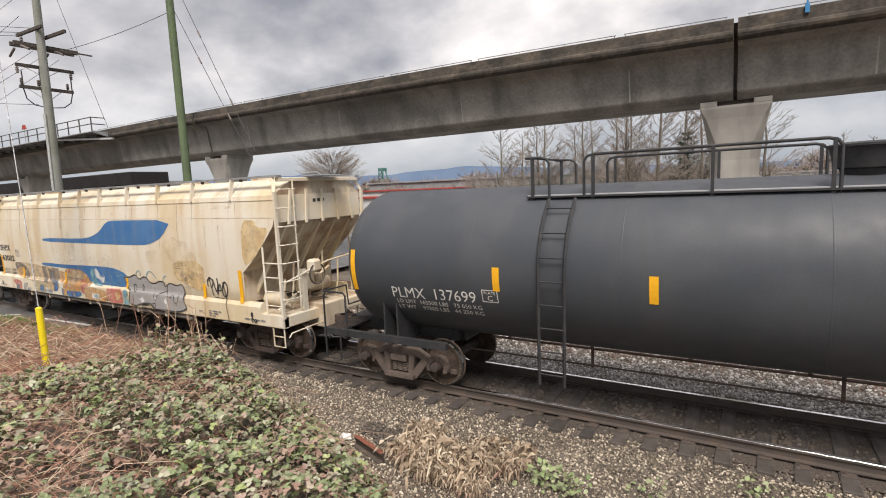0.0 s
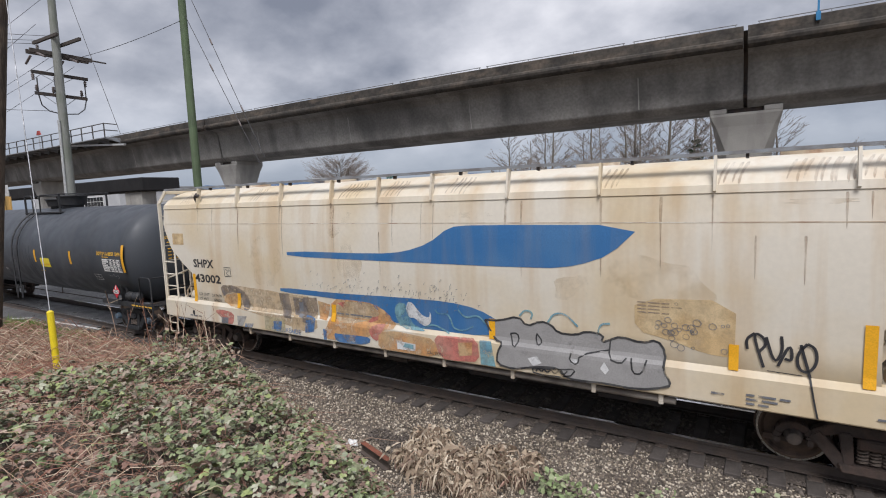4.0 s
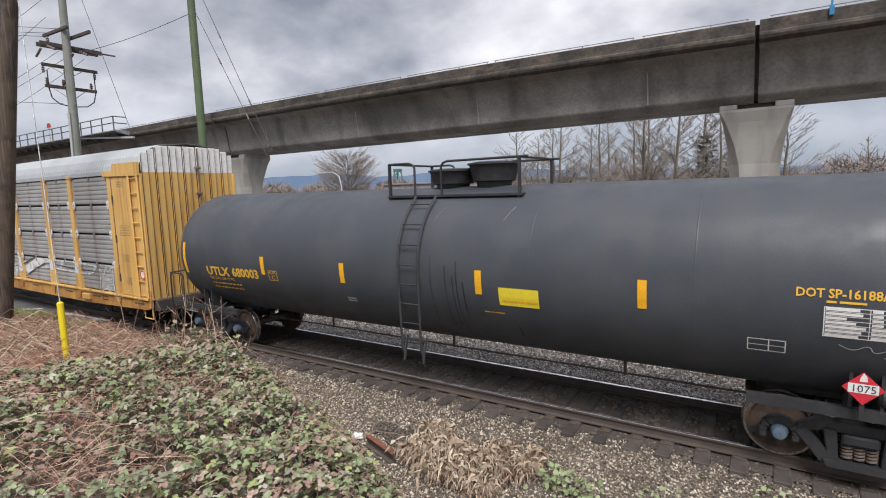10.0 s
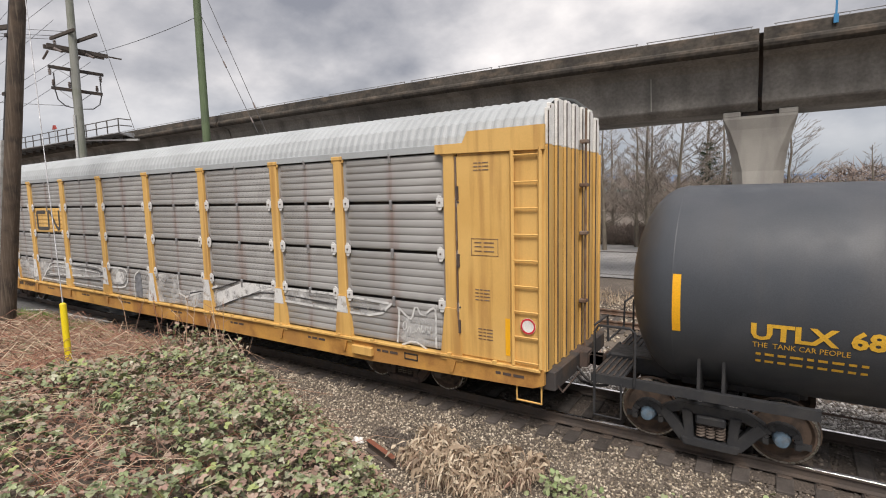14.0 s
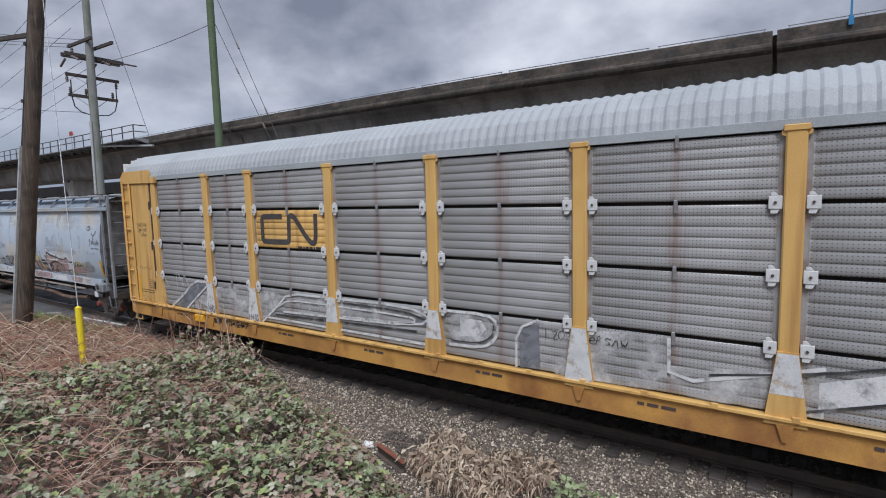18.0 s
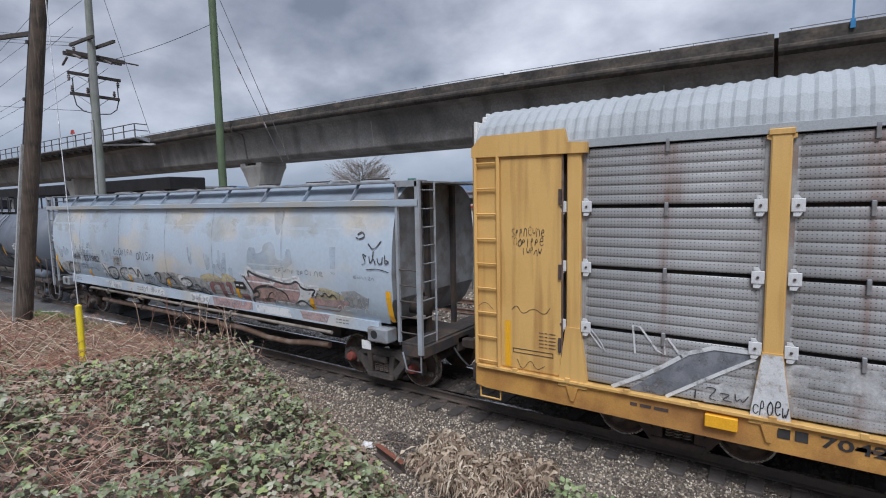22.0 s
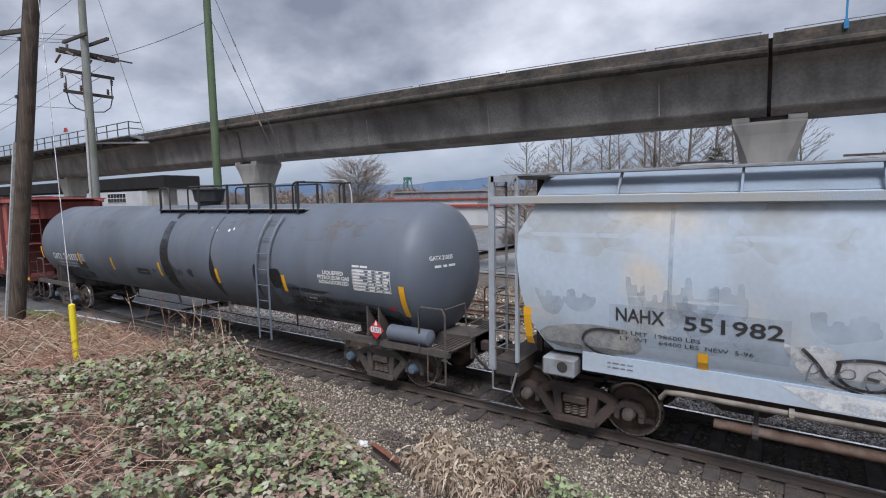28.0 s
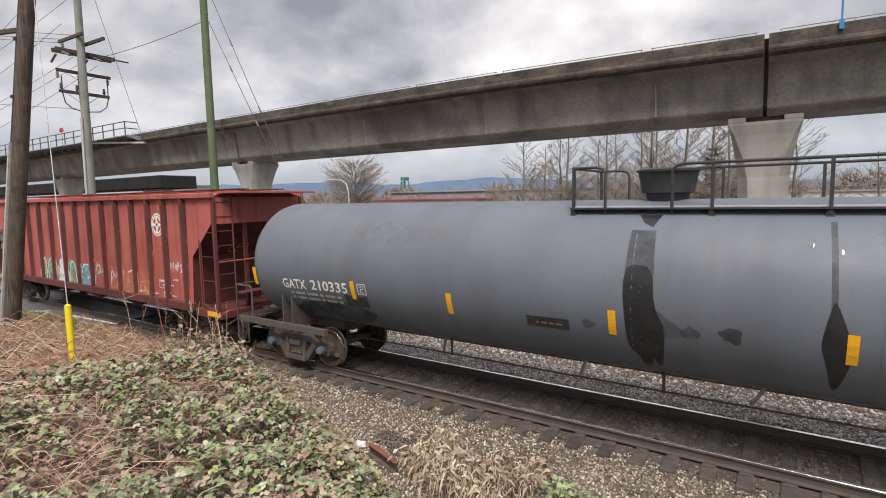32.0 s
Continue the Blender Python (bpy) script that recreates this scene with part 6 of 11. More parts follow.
GLYPHS = (
    ((0.9, 0.8), (0.5, 1.0), (0.1, 0.7), (0.1, 0.3), (0.5, 0.0), (0.9, 0.25)),
    ((0.5, 1.0), (0.1, 0.8), (0.05, 0.3), (0.45, 0.0), (0.9, 0.3), (0.85, 0.8), (0.45, 1.0)),
    ((0.9, 0.9), (0.3, 1.0), (0.1, 0.7), (0.8, 0.4), (0.8, 0.1), (0.1, 0.0)),
    ((0.1, 0.0), (0.15, 1.0), (0.5, 0.9), (0.55, 0.5), (0.1, 0.45)),
    ((0.1, 0.5), (0.8, 0.55), (0.7, 0.95), (0.2, 0.9), (0.1, 0.3), (0.5, 0.0), (0.95, 0.15)),
    ((0.1, 0.0), (0.15, 0.9), (0.5, 1.0), (0.8, 0.7), (0.85, 0.0)),
    ((0.1, 1.0), (0.3, 0.0), (0.5, 0.6), (0.7, 0.0), (0.95, 1.0)),
    ((0.2, 1.1), (0.35, -0.1)), ((0.0, 0.1), (0.5, 1.05), (0.9, -0.05)), ((0.1, 0.95), (0.9, 1.0), (0.2, 0.05), (0.95, 0.0)))


def scrawl(put, x0, x1, z, h, count, w, lift, seed, shape):
    """A row of hand-drawn loops, hooks and slashes too loose to read."""
    rnd = random.Random(seed)
    step = (x1 - x0) / count
    for i in range(count):
        x, lean, tall, up = x0 + step * i, rnd.uniform(0.1, 0.35), rnd.uniform(0.75, 1.25), rnd.uniform(-0.12, 0.12)
        pts = [(x + step * (a * 0.95 + lean * b * 0.6 + rnd.uniform(-0.06, 0.06)), z + h * (up + b * tall + rnd.uniform(-0.06, 0.06))) for a, b in rnd.choice(GLYPHS)]
        stroke_on(put, pts, w * rnd.uniform(0.6, 0.9), lift, shape, 3)
    return shape


def tank_head(half, radius, zc):
    """The leading head of a tank: x runs along y, z up."""
    return lambda x, z, lift=0.0: (half - radius * 0.5 * (1 - math.sqrt(max(0.0, 1 - (x * x + (z - zc) ** 2) / radius ** 2))) + lift, x, z)


def boxed_letter(car, put, x0, x1, z0, z1, ink):
    b = part("plate_mark", frame_on(put, x0, x1, z0, z1, 0.016), ink, car)
    part("writing", words_on(put, "PLATE", x0 + 0.04, z1 - 0.085, 0.07, x1 - x0 - 0.08), ink, b)
    part("writing", words_on(put, "C", (x0 + x1) / 2 - 0.055, z0 + 0.035, 0.15, 0.11), ink, b)


def black_tank_near():
    cx, R, zc = 0.9, 1.476, 2.472
    car = tank_car("tank_car", "clean black tank car with white lettering and yellow reflectors", cx, 17.0, R, zc, (-7.1, 7.1), "black_tank", "black_steel", "rusty_truck", "tank_truck")
    put = round_side(R, zc)
    at = lambda x, z, lift=0.0: put(x - cx, 0.182 + 0.939 * z, lift)
    for w, x, z, s, k in (("PLMX", -6.05, 1.83, 0.33, 0.78), ("137699", -5.11, 1.84, 0.33, 0.93)):
        part("lettering", words_on(at, w, x, z, s, k), "white_paint", car, "white stencilled letter")
    for w, x, z, k in (("LD LMT  165500 LBS   75 050 KG", -5.98, 1.70, 1.88), ("LT WT    97500 LBS   44 250 KG", -5.98, 1.57, 1.88)):
        part("lettering", words_on(at, w, x, z, 0.125, k), "white_paint", car)
    boxed_letter(car, at, -4.05, -3.74, 1.88, 2.13, "white_paint")
    reflectors(car, at, [(-6.94, 2.36)], 0.11, 0.88)
    reflectors(car, at, [(-3.75, 2.34), (-1.20, 2.32)], 0.13, 0.45)
    bend = wrap(R, zc)
    ladder(car, "ladder", [(-2.95 - cx, -1.5, 0.68), (-2.53 - cx, -1.5, 0.68)], [(-2.95 - cx, -0.8, 3.72), (-2.50 - cx, -0.8, 3.72)], 8, "black_steel", 0.055, 0.014, bend)
    z = zc + R - 0.16
    top_platform(car, -3.4 - cx, 4.0 - cx, z, [x - cx for x in (-3.30, -2.25, -0.51, 0.92, 2.3, 3.8)],
                 [(-3.42 - cx, -3.0 - cx, False, True), (-2.4 - cx, 1.0 - cx, True, True), (1.8 - cx, 3.9 - cx, True, False)], "black_steel", "deck_grey")
    bowl(car, 0.5, zc + R - 0.05, 0.9, 0.42, "black_steel")
    CARS.append(car)


def black_tank():
    cx, R, zc = -35.5, 1.584, 2.45
    car = tank_car("tank_car", "black tank car with yellow lettering and a red placard", cx, 16.6, R, zc, (-7.0, 6.97), "black_tank", "black_steel", "blue_cap")
    put = round_side(R, zc)
    at = lambda x, z, lift=0.0: put(x - cx + 0.04, 0.175 + 0.937 * z, lift)
    for w, x, z, s, k in (("UTLX", -42.07, 1.93, 0.33, 0.95), ("680003", -41.01, 1.94, 0.33, 1.02)):
        part("lettering", words_on(at, w, x, z, s, k, bold=0.012), "yellow_text", car, "yellow stencilled letter")
    part("lettering", words_on(at, "THE  TANK CAR PEOPLE", -42.04, 1.80, 0.115, 1.04), "yellow_text", car)
    for z in (1.67, 1.55):
        part("small_writing", bars_on(at, -42.0, z, (0.06, 0.1, 0.09, 0.14, 0.07, 0.1, 0.12, 0.08, 0.07), 0.04, 0.045), "yellow_text", car)
    boxed_letter(car, at, -39.60, -39.30, 1.93, 2.19, "yellow_text")
    reflectors(car, at, [(-42.98, 2.35)], 0.11, 0.88)
    reflectors(car, at, [(-27.84, 2.41)], 0.13, 0.88)
    reflectors(car, at, [(-39.78, 2.30), (-37.22, 2.28), (-33.96, 2.32), (-31.22, 2.34)], 0.13, 0.46)
    sign = part("yellow_board", rect_on(at, -33.57, -32.84, 1.92, 2.26, 0.008), "yellow_sign", car, "plain yellow notice")
    part("small_writing", bars_on(at, -33.5, 2.0, (0.08, 0.16, 0.12, 0.2), 0.03, 0.025, 0.012), "reflector", sign)
    part("lettering", words_on(at, "DOT SP-16188/SR 11499", -29.37, 2.50, 0.165, 1.42, bold=0.004), "yellow_text", car)
    part("small_writing", bars_on(at, -29.05, 2.43, (0.1, 0.26), 0.03, 0.03), "yellow_text", car)
    tank_table(car, at, -29.07, -28.0, 1.96, 2.38)
    b = part("notice_box", frame_on(at, -29.88, -29.44, 1.62, 1.82, 0.014), "white_paint", car)
    part("ruling", rect_on(at, -29.64, -29.625, 1.62, 1.82, shape=rect_on(at, -29.88, -29.44, 1.715, 1.725)), "white_paint", b)
    part("small_writing", bars_on(at, -33.9, 1.74, (0.12, 0.05, 0.18), 0.02, 0.02), "yellow_text", car)
    for z in (1.68, 1.62):
        part("small_writing", bars_on(at, -37.22, z, (0.25,), 0.035, 0.02), "grey_paint", car)
    part("sprayed_tag", stroke_on(at, [(-28.9, 1.86), (-28.75, 1.78), (-28.6, 1.9), (-28.55, 1.76), (-28.4, 1.86), (-28.3, 1.78), (-28.45, 1.72)], 0.012), "grey_paint", car)
    placard(car, -28.59 - cx, 1.38, -1.47, 0.21)
    bend = wrap(R, zc)
    ladder(car, "ladder", [(-35.56 - cx, -1.5, 0.92), (-35.12 - cx, -1.5, 0.92)], [(-35.66 - cx, -0.8, 3.86), (-35.18 - cx, -0.8, 3.86)], 8, "black_steel", 0.05, 0.014, bend)
    # forked feet of the ladder
    for x in (-35.54, -35.10):
        for d in (-0.05, 0.05):
            part("ladder_foot", Shape().bar((x + 0.02 - cx, -R - 0.1, 0.72), (x + d + 0.04 - cx, -R - 0.06, 1.22), 0.04, 0.03), "black_steel", car)
    part("ladder_brace", Shape().bar((-35.5 - cx, -R - 0.1, 1.16), (-35.02 - cx, -R - 0.1, 1.16), 0.03, 0.04), "black_steel", car)
    z = zc + R - 0.14
    top_platform(car, -36.45 - cx, -33.38 - cx, z, [-36.40 - cx, -33.45 - cx], [(-36.42 - cx, -35.76 - cx, False, True), (-35.12 - cx, -33.28 - cx, True, False)], "black_steel")
    bowl(car, -35.33 - cx, zc + R - 0.04, 0.93, 0.36, "black_steel")
    bowl(car, -34.36 - cx, zc + R - 0.04, 0.95, 0.46, "black_steel")
    # brake cylinder and valve over the leading truck
    for x in (-27.9, -28.25):
        part("brake_valve", Shape().lathe([(-0.16, 0.10), (-0.12, 0.14), (0.1, 0.14), (0.16, 0.08)], 14, "x", (x - cx, -1.2, 1.22)), "black_steel", car, smooth=40)
    part("side_writing", bars_on(flat_side(-1.34), -28.0 - cx, 0.96, (0.2, 0.1, 0.3, 0.14, 0.2), 0.04, 0.05), "yellow_text", car)
    # drips from the pans
    for x0, x1 in ((-34.9, -35.05), (-33.45, -33.6)):
        part("drip_mark", stroke_on(at, [(x0, 3.7), ((x0 + x1) / 2, 3.6), (x1, 3.45)], 0.012, 0.006), "dirty_pipe", car)
    # dark water runs beside the ladder and over the lower flank
    for x, z0, z1 in ((-34.66, 2.6, 1.3), (-34.5, 2.4, 1.35), (-34.42, 2.7, 1.2), (-34.28, 2.3, 1.5), (-33.3, 1.5, 1.25), (-35.75, 2.7, 1.5), (-34.98, 2.8, 1.4)):
        part("water_run", stroke_on(at, [(x, z0), (x + 0.015, (z0 + z1) / 2), (x, z1)], 0.03, 0.004), "soft_soot", car, "dark water run")
    head = tank_head(16.6 / 2, R, zc)
    part("lettering", words_on(head, "UTLX 680003", -0.55, zc + 0.5, 0.11, 0.55, bold=0.003), "yellow_text", car, "yellow stencilled letter")
    for k in range(6):
        part("small_writing", bars_on(head, -0.5, zc + 0.38 - 0.1 * k, (0.1, 0.06, 0.12)[: 2 + k % 2], 0.028, 0.04), "yellow_text", car)
    CARS.append(car)


def grey_tank():
    cx, R, zc = -101.93, 1.466, 2.444
    car = tank_car("tank_car", "dark grey gas tank car with black drip stains", cx, 19.1, R, zc, (-8.03, 8.03), "grey_tank", "truck_steel", "blue_cap")
    put = round_side(R, zc)
    at = lambda x, z, lift=0.0: put(x - cx, 0.061 + 0.981 * z, lift)
    for w, x, z, s, k in (("GATX", -109.91, 1.94, 0.33, 0.80), ("210335", -108.96, 1.96, 0.33, 1.14)):
        part("lettering", words_on(at, w, x, z, s, k, bold=0.005), "white_paint", car, "white stencilled letter")
    for z in (1.80, 1.68):
        part("small_writing", bars_on(at, -109.7, z, (0.1, 0.3, 0.36, 0.1, 0.3, 0.12), 0.06, 0.07), "grey_paint", car)
    boxed_letter(car, at, -107.52, -107.28, 1.97, 2.21, "white_paint")
    reflectors(car, at, [(-107.66, 2.05), (-105.22, 2.0), (-102.22, 2.0), (-99.28, 2.0), (-96.56, 2.02)], 0.12, 0.42)
    reflectors(car, at, [(-110.9, 2.15)], 0.12, 0.45)
    reflectors(car, at, [(-92.98, 1.9)], 0.14, 0.68)
    for w, x, z, k in (("LIQUEFIED", -95.19, 2.35, 0.64), ("PETROLEUM GAS", -95.36, 2.24, 0.98), ("NON-ODORIZED", -95.33, 2.13, 0.92)):
        part("lettering", words_on(at, w, x, z, 0.12, k, bold=0.004), "white_paint", car)
    tank_table(car, at, -94.29, -93.25, 2.05, 2.52)
    part("small_writing", bars_on(at, -94.29, 2.56, (0.2, 0.2), 0.045, 0.03), "white_paint", car)
    part("dark_patch", rect_on(at, -107.95, -107.3, 1.66, 1.92, 0.004), "dark_paint", car)
    part("dark_patch", rect_on(at, -103.67, -102.92, 1.76, 1.96, 0.004), "dark_paint", car)
    part("small_writing", bars_on(at, -103.5, 1.84, (0.06, 0.1, 0.08, 0.1), 0.03, 0.04, 0.008), "dirty_pipe", car)
    b = part("notice_box", frame_on(at, -95.93, -95.47, 1.63, 1.82, 0.012), "grey_paint", car)
    part("small_writing", bars_on(at, -95.85, 1.7, (0.12, 0.14), 0.04, 0.03), "grey_paint", b)
    # black oil that ran down from the valves
    runs = (("soft_oil", [(-102.02, 2.95), (-101.64, 2.92), (-101.6, 2.3), (-101.45, 2.0), (-101.5, 1.45), (-101.58, 1.22), (-101.66, 1.5), (-101.7, 1.22), (-101.82, 1.22), (-101.86, 1.45), (-102.0, 1.6), (-102.02, 2.0), (-102.06, 2.6)], 0.004),
            ("soft_soot", [(-102.02, 3.45), (-101.66, 3.45), (-101.62, 2.8), (-102.04, 2.8)], 0.003), ("soft_oil", [(-101.96, 3.68), (-101.62, 3.68), (-101.72, 3.5), (-101.86, 3.56)], 0.004),
            ("soft_soot", [(-101.6, 2.3), (-101.3, 2.08), (-101.15, 1.93), (-101.3, 1.84), (-101.5, 1.86)], 0.003),
            ("soft_soot", [(-99.54, 3.6), (-99.47, 3.6), (-99.45, 2.5), (-99.52, 2.5)], 0.003),
            ("soft_oil", [(-99.5, 2.6), (-99.46, 2.6), (-99.34, 2.25), (-99.26, 1.95), (-99.32, 1.6), (-99.4, 1.3), (-99.46, 1.34), (-99.52, 1.7), (-99.6, 2.0), (-99.58, 2.2)], 0.004),
            ("soft_oil", [(-97.05, 2.35), (-96.72, 2.38), (-96.62, 2.2), (-96.66, 1.9), (-96.98, 1.85), (-97.06, 2.1)], 0.0036),
            ("soft_oil", [(-97.66, 2.4), (-97.58, 2.45), (-97.54, 2.1), (-97.58, 1.7), (-97.62, 1.45), (-97.68, 1.9), (-97.7, 2.2)], 0.0036))
    for stain, pts, lift in runs:
        part("oil_stain", patch_on(at, pts, lift), stain, car, "black oil run")
    # soot over the tank's lower flank by the leading truck, thinning out behind
    for pts, lift in (([(-97.3, 1.25), (-96.6, 1.5), (-95.6, 1.8), (-94.4, 1.78), (-93.3, 1.7), (-92.95, 1.5), (-93.2, 1.2), (-95.0, 1.12)], 0.0024), ([(-96.4, 1.2), (-95.6, 1.55), (-94.4, 1.5), (-93.4, 1.5), (-93.2, 1.2), (-94.6, 1.12)], 0.0028),
                      ([(-110.2, 1.2), (-109.4, 1.62), (-107.9, 1.75), (-107.2, 1.5), (-107.6, 1.2)], 0.0024), ([(-97.1, 2.35), (-97.0, 1.5), (-97.15, 1.25), (-97.25, 1.9)], 0.0034), ([(-96.75, 2.05), (-96.1, 2.0), (-96.1, 1.72), (-96.5, 1.62), (-96.8, 1.7)], 0.0036)):
        part("soot_film", patch_on(at, pts, lift), "soft_soot", car, "thin black soot film")
    # thin smeared soot low on the leading end, faint rust bloom above
    for x0, x1, z0, z1, seed in ((-96.45, -94.3, 1.62, 1.74, 1), (-96.6, -95.2, 1.86, 1.95, 2), (-96.5, -95.9, 1.5, 1.74, 3), (-95.8, -95.3, 1.46, 1.72, 4), (-94.3, -93.3, 1.2, 1.5, 5), (-94.1, -93.6, 1.4, 1.66, 6)):
        part("soot_smear", patch_on(at, blob((x0 + x1) / 2, (z0 + z1) / 2, (x1 - x0) / 2, (z1 - z0) / 2, 18, seed, 0.3), 0.003), "soft_tar", car, "black smear")
    for x, z, w, h, seed in ((-95.2, 3.3, 1.3, 0.24, 1), (-94.6, 3.52, 1.2, 0.12, 2), (-98.2, 3.4, 0.8, 0.2, 3), (-106.5, 3.3, 1.4, 0.2, 4)):
        part("rust_bloom", patch_on(at, blob(x, z, w, h, 22, seed, 0.2), 0.002), "soft_rust", car, "faint rust bloom")
    part("warning_mark", rect_on(at, -93.42, -93.24, 1.68, 1.74, 0.006), "placard_red", car)
    for x, z, r in ((-100.6, 2.0, 0.11), (-102.6, 1.92, 0.08), (-101.1, 1.98, 0.1)):
        part("oil_stain", patch_on(at, blob(x, z, r * 1.4, r, 14, int(-z * 50), 0.35), 0.004), "soft_soot", car)
    for x, z in ((-99.72, 3.3), (-99.42, 3.22), (-98.9, 3.25), (-98.72, 3.28)):
        part("paint_fleck", patch_on(at, blob(x, z, 0.012 + 0.012 * (int(-x * 100) % 3), 0.035, 9, int(-x * 10), 0.5), 0.004), "white_paint", car)
    placard(car, -93.70 - cx, 1.28, -1.42, 0.2)
    bend = wrap(R, zc)
    ladder(car, "ladder", [(-97.37 - cx, -1.5, 0.64), (-96.93 - cx, -1.5, 0.64)], [(-97.41 - cx, -0.8, 3.64), (-96.94 - cx, -0.8, 3.64)], 8, "grey_tank", 0.055, 0.014, bend)
    z = zc + R - 0.10
    posts = [-103.05, -100.95, -99.54, -98.60, -97.70, -96.66]
    top_platform(car, -103.1 - cx, -96.45 - cx, z, [p - cx for p in posts],
                 [(-103.07 - cx, -102.52 - cx, False, True), (-101.5 - cx, -97.5 - cx, True, True), (-96.84 - cx, -96.4 - cx, True, False)], "black_steel", "deck_grey")
    bowl(car, -101.70 - cx, zc + R - 0.04, 0.9, 0.5, "black_steel")
    part("reservoir", Shape().lathe([(-0.55, 0.08), (-0.5, 0.17), (0.5, 0.17), (0.55, 0.08)], 18, "x", (-92.95 - cx, -1.22, 1.22)), "grey_tank", car, "dark grey air reservoir", smooth=40)
    for x in (-106.0, -103.0, -100.3, -93.9):
        part("strut", Shape().bar((x + 0.13 - cx, -0.55, zc - 1.33), (x - 0.06 - cx, -0.35, 0.72), 0.06, 0.03), "grey_steel", car)
    head = tank_head(19.1 / 2, R, zc)
    part("lettering", words_on(head, "GATX 210335", -1.0, zc + 0.3, 0.12, 0.6, bold=0.003), "white_paint", car, "white stencilled letter")
    part("small_writing", bars_on(head, -0.9, zc + 0.14, (0.16, 0.1, 0.2), 0.05, 0.05), "white_paint", car)
    CARS.append(car)


def hopper_body(profile, ends, material, car, name="body", right=None):
    """profile: (z, half width) from the sill to the ridge; ends: (z, half length), right: the other end's where it differs."""
    zs = [z for z, _ in profile]
    n, right = 14, right or ends
    s = Shape()
    for side in (-1, 1):
        s.grid([[(lerp(-curve_at(ends, z), curve_at(right, z), i / n), side * curve_at(profile, z), z) for i in range(n + 1)] for z in zs])
    body = part(name, s, material, car, smooth=35)
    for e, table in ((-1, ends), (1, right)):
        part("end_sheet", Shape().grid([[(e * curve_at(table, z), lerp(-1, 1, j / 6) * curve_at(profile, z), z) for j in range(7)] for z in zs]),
             {"cream": "cream_inner", "light_blue": "grey_steel", "red_car": "red_shaded"}[material], car)
    return body


def cream_hopper():
    cx = -17.27
    car = thing("hopper_car", "cream covered hopper car with blue swoosh and graffiti", "hopper car", at=(cx, 0, 0))
    prof = [(1.42, 1.45), (1.46, 1.475), (1.8, 1.48), (2.17, 1.49), (2.4, 1.50), (2.8, 1.50), (3.27, 1.49), (3.47, 1.475), (3.86, 1.425), (3.87, 1.44), (3.98, 1.42), (3.985, 1.40), (4.10, 1.29), (4.22, 1.08), (4.32, 0.78), (4.37, 0.4), (4.38, 0.0)]
    side = profile_side([(0.8, 1.53), (1.37, 1.53)] + prof[1:9])
    at = lambda x, z, lift=0.0: side(x - cx, z, lift)
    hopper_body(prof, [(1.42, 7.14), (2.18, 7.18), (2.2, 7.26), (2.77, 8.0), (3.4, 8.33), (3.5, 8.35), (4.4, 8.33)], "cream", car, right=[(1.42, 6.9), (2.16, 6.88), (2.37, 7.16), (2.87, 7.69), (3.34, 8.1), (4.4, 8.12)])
    for y in (-1, 1):
        # the sill's top leans in to the side sheet
        part("side_sill", Shape().slab([(y * 1.36, 0.93), (y * 1.515, 0.93), (y * 1.53, 0.95), (y * 1.53, 1.37), (y * 1.475, 1.46), (y * 1.36, 1.46)], -8.48, 7.45, "x"), "cream", car)
        part("side_sill", Shape().slab([(y * 1.36, 0.93), (y * 1.515, 0.93), (y * 1.53, 0.95), (y * 1.53, 1.22), (y * 1.36, 1.22)], 7.45, 8.19, "x"), "cream", car)
        board = part("running_board", Shape().bar((-8.3, y * 1.33, 4.40), (8.2, y * 1.33, 4.40), 0.14, 0.045), "grey_steel", car, "grey steel running board edge")
        for x in np.linspace(-6.31, 6.9, 10):
            part("board_bracket", Shape().bar((float(x), y * 1.34, 4.32), (float(x), y * 1.33, 4.39), 0.07, 0.04, (1, 0, 0)), "dark_frame", board)
    part("seam", rect_on(at, -25.5, -9.25, 3.465, 3.48, 0.004), "cream_roof", car)
    for x in (-6.75, -5.18, -3.62, -2.06, -0.81, 0.45, 1.98, 3.51, 5.06, 6.6):
        part("roof_rib", Shape().bar((x, -1.45, 3.89), (x, -1.36, 4.37), 0.10, 0.035, (1, 0, 0)), "cream", car)
    for x in np.linspace(-6.2, 6.2, 5):
        h = part("roof_hatch", Shape().lathe([(4.36, 0.38), (4.45, 0.38), (4.48, 0.3)], 18, "z", (float(x), 0, 0)), "cream_roof", car, smooth=40)
        part("hatch_strap", Shape().bar((float(x) - 0.4, 0, 4.49), (float(x) + 0.4, 0, 4.49), 0.06, 0.025), "grey_steel", h)
    part("roof_vent", Shape().tube([(-24.2 - cx, -1.32, 4.05), (-24.1 - cx, -1.42, 4.14), (-24.0 - cx, -1.44, 4.22)], 0.06, 8), "dark_frame", car, smooth=60)
    # blue swoosh, two blades
    upper = [(-20.72, 2.74), (-18.2, 2.73), (-14.64, 2.73), (-14.1, 2.80), (-13.6, 2.98), (-13.13, 3.44), (-16.0, 3.44), (-16.44, 3.40), (-16.88, 3.10), (-17.45, 2.93), (-18.1, 2.87), (-20.72, 2.86)]
    lower = [(-21.04, 2.01), (-19.4, 1.99), (-17.6, 2.03), (-16.5, 2.03), (-15.9, 1.95), (-15.45, 1.75), (-15.5, 1.46), (-17.72, 1.46), (-18.1, 1.72), (-18.8, 1.84), (-19.6, 1.88), (-21.04, 1.90)]
    for pts in (upper, lower):
        part("swoosh", patch_on(at, pts, 0.005), "blue_paint", car, "blue painted blade")
